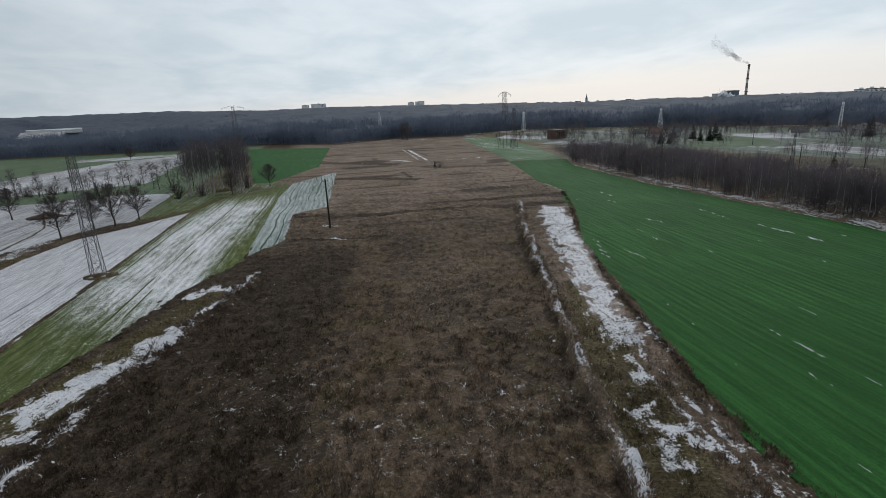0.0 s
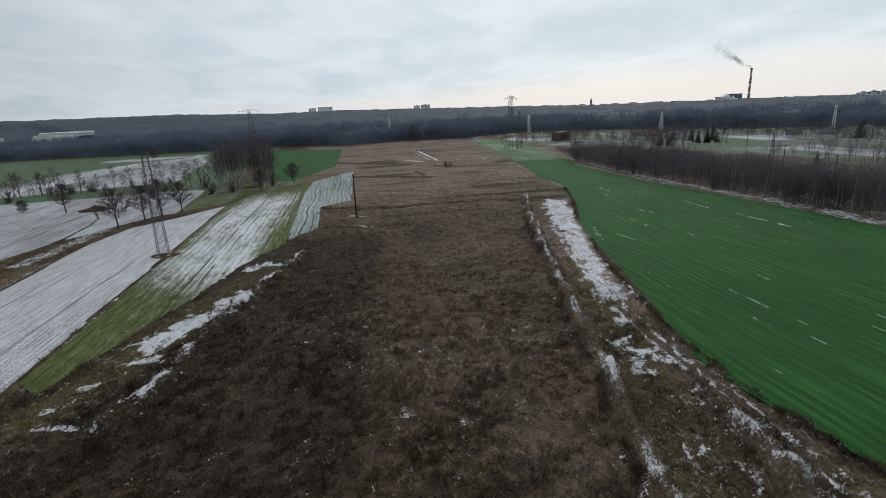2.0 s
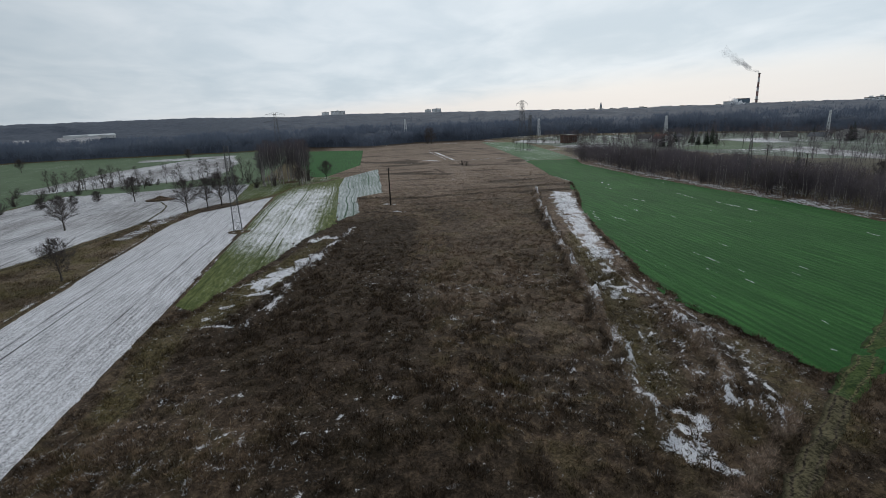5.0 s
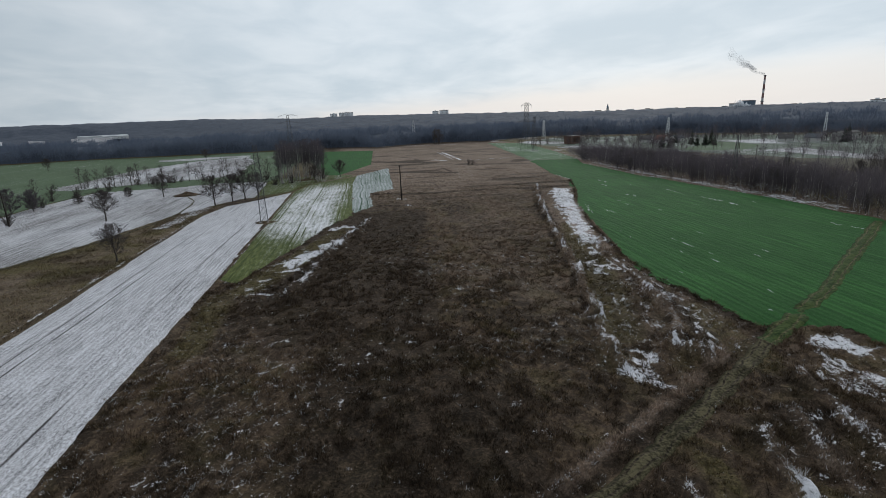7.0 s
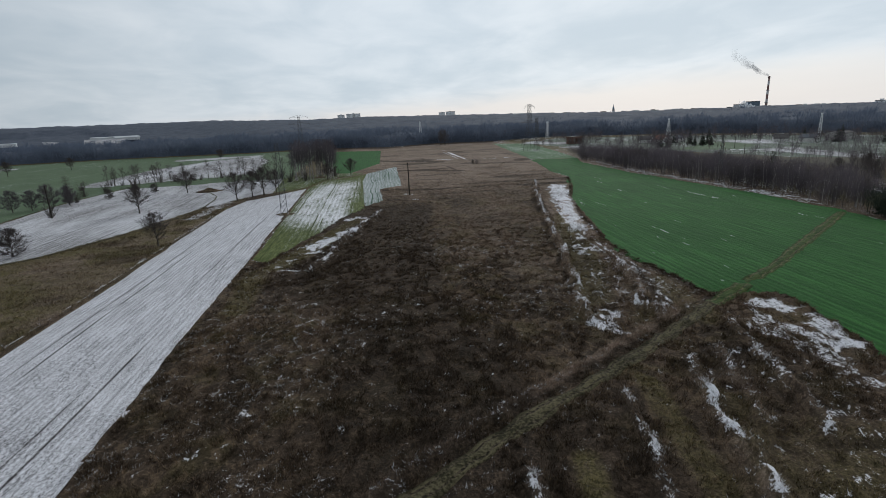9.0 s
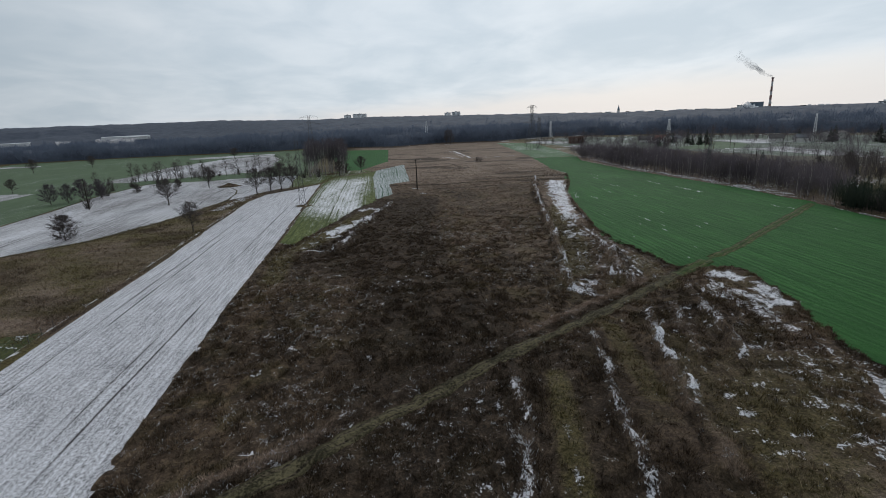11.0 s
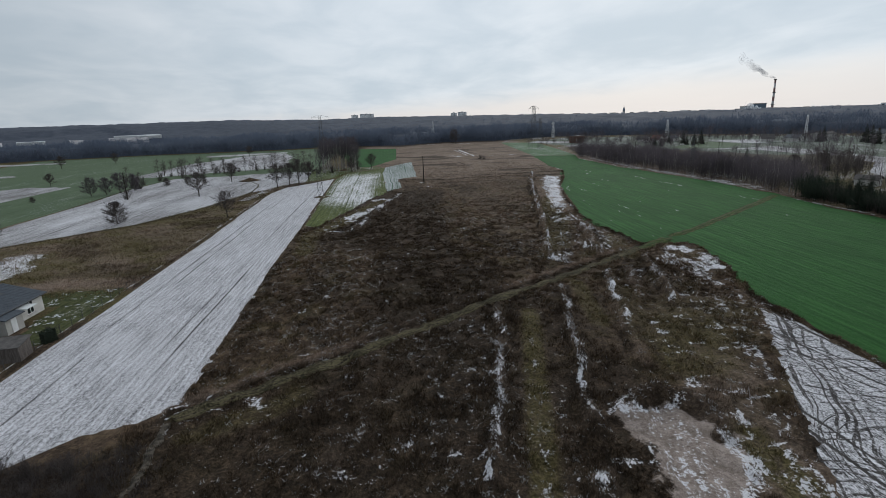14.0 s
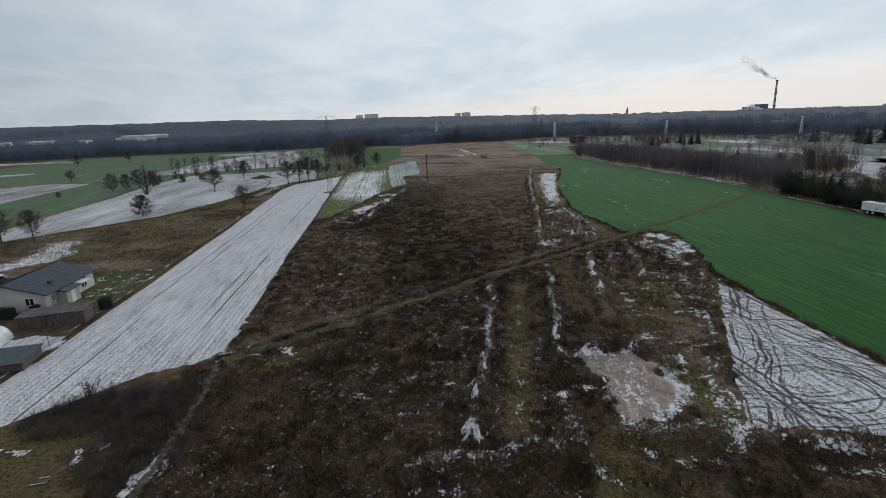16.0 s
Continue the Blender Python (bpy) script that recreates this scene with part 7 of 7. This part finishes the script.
plant_hall(az_of(1309), az_of(1330), 1116, -5, 17, "town", "low pale industrial hall beside the chimney")
rs = random.Random(9)
for i in range(46):
    p_ = rs.uniform(860, 1420)
    wd_ = rs.uniform(4, 14)
    zt = float(np.interp(p_, [860, 1000, 1200, 1420], [20, 16, 14.5, 14])) + rs.uniform(0.0, 1.5)
    x, y = around(az_of(p_), 1280 + rs.uniform(0, 40))
    ob = thing("town_house", x, y, -40, -az_of(p_), "distant pale town building on the skyline", "building", "town on the skyline")
    part("wall", G().box(-wd_ * 0.65, -6, 0, wd_ * 0.65, 6, zt + 40), M["town"], ob)
    part("roof", G().box(-wd_ * 0.68, -6.4, zt + 40, wd_ * 0.68, 6.4, zt + 41.5), M["felt" if rs.random() < 0.2 else "snow"], ob)


def church(az, r, z0, z1):
    x, y = around(az, r)
    ob = thing("church", x, y, z0, -az, "distant church with a pointed tower", "church")
    part("tower", G().box(-4, -4, 0, 4, 4, z1 - z0 - 14), M["plaster_grey"], ob)
    g = G()
    b = z1 - z0 - 14
    g.v += [(-4.3, -4.3, b), (4.3, -4.3, b), (4.3, 4.3, b), (-4.3, 4.3, b), (0, 0, b + 18)]
    g.f += [(3, 2, 1, 0), (0, 1, 4), (1, 2, 4), (2, 3, 4), (3, 0, 4)]
    part("spire", g, M["block_blue"], ob)
    part("nave", G().box(-32, -7, 0, -4.05, 7, b - 12), M["town"], ob)
    return ob


church(az_of(1038.5), 1900, -10, 34)
x, y = around(az_of(1535), 1180)
pylon(x, y, 43, 3, 1, (), M["steel"], "distant slender grey radio mast", 0, 12, 0.16)

# ---------------------------------------------------------------- weeds and snow scraps


def blades(name, xs, ys, per, h_lo, h_hi, width, mat, label, spread=0.25, seed=1, droop=0.35):
    """Tufts of thin blades, all in one mesh."""
    rng = np.random.RandomState(seed)
    n = len(xs)
    z = height(xs, ys)
    x, y, z = np.repeat(xs, per), np.repeat(ys, per), np.repeat(z, per)
    tall = np.repeat(rng.uniform(h_lo, h_hi, n) * (0.45 + 1.1 * value_noise(xs, ys, 2.1)), per) * rng.uniform(0.5, 1.1, n * per)
    a = rng.uniform(0, 6.283, n * per)
    rad = rng.uniform(0, spread, n * per)
    p = np.stack([x + np.cos(a) * rad, y + np.sin(a) * rad, z - 0.04], 1)
    lean = rng.uniform(0.05, droop * 2, n * per) * tall
    q = p + np.stack([np.cos(a) * lean, np.sin(a) * lean, tall], 1)
    c = rng.uniform(0, 6.283, n * per)
    off = np.stack([np.cos(c), np.sin(c), np.zeros(n * per)], 1) * (width * rng.uniform(0.5, 1.2, n * per))[:, None]
    v = np.stack([p - off, p + off, q], 1).reshape(-1, 3)
    at = {k_: np.repeat(f(xs, ys), per * 3) for k_, f in (("snow", snow_amount), ("straw", straw_amount), ("turf", turf_amount), ("sand", sand_amount), ("rank", rank_shade_amount))}
    ob = big_mesh(name, v, np.arange(len(v)).reshape(-1, 3), mat, at)
    return tagged(ob, label, "weeds", kind="stuff")


def fallow(px, py):
    """Places on the fallow strip itself."""
    keep = np.ones(px.shape, bool)
    for key in ("ploughed", "patchy", "striped", "wheat", "triangle", "left_white", "small_green", "pale_green"):
        keep &= ~inside(px, py, FIELDS[key])
    return keep & (away(px, py, TRACK) > 0.85) & (sand_amount(px, py) < 0.35)


vr = np.random.RandomState(21)


def scatter(n, x0, x1, y0, y1, extra=None):
    x, y = vr.uniform(x0, x1, n), vr.uniform(y0, y1, n)
    k = fallow(x, y) & (vr.rand(n) > smooth(0.5, 0.75, snow_amount(x, y)) * 0.55)
    if extra is not None:
        k &= extra(x, y)
    return x[k], y[k]


x, y = scatter(200000, -45, 44, -86, 78, lambda a, b: vr.rand(len(a)) < (0.06 + 0.94 * smooth(0.38, 0.66, 0.6 * value_noise(a, b, 0.95) + 0.4 * value_noise(a + 7, b, 2.6))) * smooth(78, 30, b) * (1 - 0.6 * turf_amount(a, b)))
blades("dry_weeds", x, y, 6, 0.2, 0.6, 0.045, M["weed"], "dense brown dead weeds over the fallow strip", spread=0.22, seed=1, droop=0.5)
x, y = scatter(70000, -45, 66, 30, 240, lambda a, b: vr.rand(len(a)) < (0.1 + 0.7 * value_noise(a, b, 4)) * smooth(30, 80, b) * smooth(250, 120, b))
blades("far_dry_weeds", x, y, 4, 0.2, 0.5, 0.05, M["weed"], "brown dead weeds further along the fallow strip", spread=0.5, seed=2)
x, y = scatter(60000, -40, 48, -82, 122, lambda a, b: np.min([away(a, b, l) / (h2 * 1.6) for l, _, h2, _ in BANKS], 0) < 1)
blades("bank_weeds", x, y, 7, 0.3, 0.75, 0.028, M["weed_frost"], "frosted pale weeds on the banks of turned earth", seed=3)
x, y = vr.uniform(-30, 45, 60000), vr.uniform(-78, 122, 60000)
near_crest = np.max([am * smooth(hf * 1.3, hf * 0.2, bank_away(x, y, ln, hf)) * (hh > 0) for ln, hh, hf, am in BANKS], 0)
near_crest = near_crest * smooth(0.24, 0.52, value_noise(x, y, 1.3) * 0.6 + value_noise(x + 5, y, 3.4) * 0.4)
k = fallow(x, y) & (vr.rand(60000) < np.maximum(smooth(0.60, 0.82, snow_amount(x, y)) * 0.5, near_crest * 1.2))
blades("snowy_tufts", x[k], y[k], 15, 0.08, 0.25, 0.030, M["hoar"], "tufts of dead weeds weighed down with snow", spread=0.24, seed=9, droop=0.7)
x, y = vr.uniform(-43, 30, 34000), vr.uniform(-80, 75, 34000)
thick_ = 0.05 + 0.42 * smooth(0.50, 0.74, value_noise(x, y + 9, 12)) + 0.85 * smooth(-20, -30, x) * smooth(12, -4, y) * (1 - south_of_track(x, y)) * smooth(0.3, 0.6, value_noise(x, y, 4))
k = fallow(x, y) & (vr.rand(34000) < thick_ * smooth(75, 30, y))
blades("frosted_tufts", x[k], y[k], 9, 0.06, 0.24, 0.022, M["hoar"], "small tufts of weeds white with snow", spread=0.2, seed=19, droop=0.9)
x, y = vr.uniform(-128, -63, 40000), vr.uniform(-8, 135, 40000)
k = fallow(x, y) & (straw_amount(x, y) > 0.3) & (vr.rand(40000) < 0.2 + value_noise(x, y, 6))
blades("straw_grass", x[k], y[k], 6, 0.2, 0.55, 0.05, M["weed"], "yellow brown dry grass between the fields", spread=0.4, seed=4)
x, y = vr.uniform(-40, 32, 60000), vr.uniform(-50, 10, 60000)
k = fallow(x, y) & (away(x + 1.45, y - 2.2, TRACK) + 0.6 * value_noise(x, y, 2.6) < 0.95)
blades("pale_fringe", x[k], y[k], 8, 0.25, 0.6, 0.024, M["weed_frost"], "pale dry grass along the cart track", spread=0.3, seed=12, droop=0.6)
wheat_edge = [(61, 136), (53, 112), (43, 88), (34, 52), (29.2, 28), (30.5, 3)]
x, y = scatter(60000, 22, 62, -62, 138, lambda a, b: np.minimum(away(a, b, wheat_edge), away(a, b, [(38, -12), (31, -28), (29.8, -39), (29, -61)])) < 0.7)
blades("verge_grass", x, y, 8, 0.25, 0.6, 0.03, M["weed"], "dark rough grass along the wheat field", seed=5)
x, y = vr.uniform(22, 64, 150000), vr.uniform(-62, 138, 150000)
k = np.minimum(away(x, y, [(61, 136), (53, 112), (43, 88), (38.5, 71), (34, 52), (31.5, 41), (29.5, 34), (29, 24), (30.4, 4)]), away(x, y, [(39.5, -1), (37, -14), (31.5, -28), (30.2, -39), (29.4, -50), (29.2, -61)])) + 0.5 * value_noise(x, y, 1.4) < 0.62
blades("edge_grass", x[k], y[k], 7, 0.15, 0.42, 0.03, M["weed"], "dark rank grass hanging over the wheat's edge", seed=15, droop=0.7)
x, y = vr.uniform(-56, -38, 9000), vr.uniform(-72, -48, 9000)
k = fallow(x, y) & (away(x, y, [(-53, -56), (-47, -56), (-43, -55), (-43, -64)]) < 4.0) & (away(x, y, PATH_) > 0.6)
k &= vr.rand(9000) < 0.25 + value_noise(x, y, 2.5) * 0.6
blades("bramble_thicket", x[k], y[k], 9, 0.4, 1.3, 0.014, M["twig"], "dark leafless bramble thicket at the strip's end", seed=6)


def scraps(name, spots, mat, label, lift, seed):
    """Thin ragged scraps of snow, drawn out along the rows."""
    rnd = random.Random(seed)
    vs, fs = [], []
    for x, y, ln, wd_ in spots:
        for _ in range(rnd.randint(4, 7)):
            sliver(vs, fs, rnd, x + rnd.uniform(-1.0, 1.0) * wd_, y + rnd.uniform(-1.0, 1.0) * ln, ln * rnd.uniform(0.15, 0.5), max(0.035, wd_ * rnd.uniform(0.15, 0.45)), lift)
    ob = big_mesh(name, np.array(vs), np.array(fs), mat)
    return tagged(ob, label, "snow", kind="stuff")


def sliver(vs, fs, rnd, x, y, ln, wd_, lift):
    """One flat ragged flake of snow."""
    n = 10
    b = len(vs)
    z = float(height(np.array([x]), np.array([y]))[0]) + lift
    vs.append((x, y, z + 0.03))
    for i in range(n):
        a = 6.283 * i / n
        k_ = rnd.uniform(0.55, 1.15)
        vs.append((x + math.cos(a) * wd_ * k_ + 0.04 * math.sin(a) * ln, y + math.sin(a) * ln * k_, z))
    fs += [(b, b + 1 + i, b + 1 + (i + 1) % n) for i in range(n)]


spots = [(45, 43, 1.0, 0.16), (45.1, 40.5, 1.6, 0.18), (45, 38, 0.9, 0.12), (79.5, 82, 4, 0.3), (80, 76, 3.5, 0.3), (80.3, 72, 2, 0.25), (78.6, 98, 2.5, 0.25), (78.2, 92.5, 2, 0.22), (63, 96, 1.5, 0.2), (64, 93.5, 1.2, 0.16),
         (41, 35, 1.0, 0.12), (41.2, 33.4, 0.8, 0.12), (56, 88, 1.0, 0.14), (55.3, 82, 1.2, 0.14), (83.5, 45, 1.6, 0.3), (84.5, 41, 1.3, 0.25), (66, 118, 2, 0.2), (70, 128, 3, 0.25), (38, 47, 1.2, 0.1), (43, 28, 1.0, 0.12)]
rs = random.Random(12)
spots += [(rs.uniform(33, 88), rs.uniform(-40, 130), rs.uniform(0.3, 1.2), rs.uniform(0.02, 0.06)) for _ in range(26)]
spots = [s for s in spots if inside(np.array([s[0]]), np.array([s[1]]), FIELDS["wheat"])[0]]
spots += [(46.5, 76, 1.6, 0.16), (47, 73.5, 1.4, 0.14), (43.5, 81, 1.5, 0.2), (42.6, 78, 2.0, 0.22), (41.8, 75, 1.6, 0.2), (61.5, 140, 3.2, 0.25), (61.8, 150, 3.5, 0.25), (44.6, 84, 1.2, 0.25)]
for _ in range(60):
    q_ = (rs.uniform(-84, -64.8), rs.uniform(-26, 0))
    if inside(np.array([q_[0]]), np.array([q_[1]]), FIELDS["lawn"])[0] and not (-85 < q_[0] < -71.5 and q_[1] < -11):
        spots.append((*q_, rs.uniform(0.2, 0.5), rs.uniform(0.3, 0.8)))
for _ in range(30):
    spots.append((rs.uniform(93.0, 94.0), rs.uniform(6, 38), rs.uniform(0.6, 1.6), rs.uniform(0.08, 0.2)))
edge = [(90.6, 190), (91, 150), (91.6, 130), (94, 107), (96.4, 80), (97, 50)]
for (x0, y0), (x1, y1) in zip(edge[:-1], edge[1:]):
    for _ in range(int(abs(y1 - y0) / 2.2)):
        s = rs.random()
        spots.append((x0 + (x1 - x0) * s - rs.uniform(-0.6, 1.2), y0 + (y1 - y0) * s, rs.uniform(0.5, 2.2), rs.uniform(0.12, 0.4)))
        if rs.random() < 0.5:
            spots.append((x0 + (x1 - x0) * s + rs.uniform(2, 12), y0 + (y1 - y0) * s, rs.uniform(0.6, 1.6), rs.uniform(0.3, 0.9)))
scraps("snow_streaks", spots, M["snow"], "thin white snow streaks between wheat rows", 0.10, 2)

def earth_heap(x, y, r, h, label, seed=1):
    rnd = random.Random(seed)
    g = G()
    n, rings = 18, 6
    for i in range(rings + 1):
        t = i / rings
        for j in range(n):
            a = 6.283 * j / n
            k_ = 1 + 0.35 * noise.noise(Vector((math.cos(a) * 1.5, math.sin(a) * 1.5, seed + t * 2)))
            g.v.append((math.cos(a) * r * (1 - t) * k_ * 1.6, math.sin(a) * r * (1 - t) * k_, -0.1 + h * t ** 0.8 * (1 + 0.2 * noise.noise(Vector((a, t * 3, seed))))))
    for i in range(rings):
        for j in range(n):
            q = (j + 1) % n
            g.f.append((i * n + j, i * n + q, (i + 1) * n + q, (i + 1) * n + j))
    ob = part("earth_heap", g, M["soil"], at=(x, y, 0))
    return tagged(ob, label, "heap")


earth_heap(-84.5, 158, 3.2, 1.7, "brown heap of manure on the snowy field", 2)
earth_heap(-43, 188, 3.5, 0.8, "low brown heap in the meadow by the birches", 5)
earth_heap(-43.8, 92.5, 2.2, 0.45, "weedy brown mound at the pylon's feet", 8)
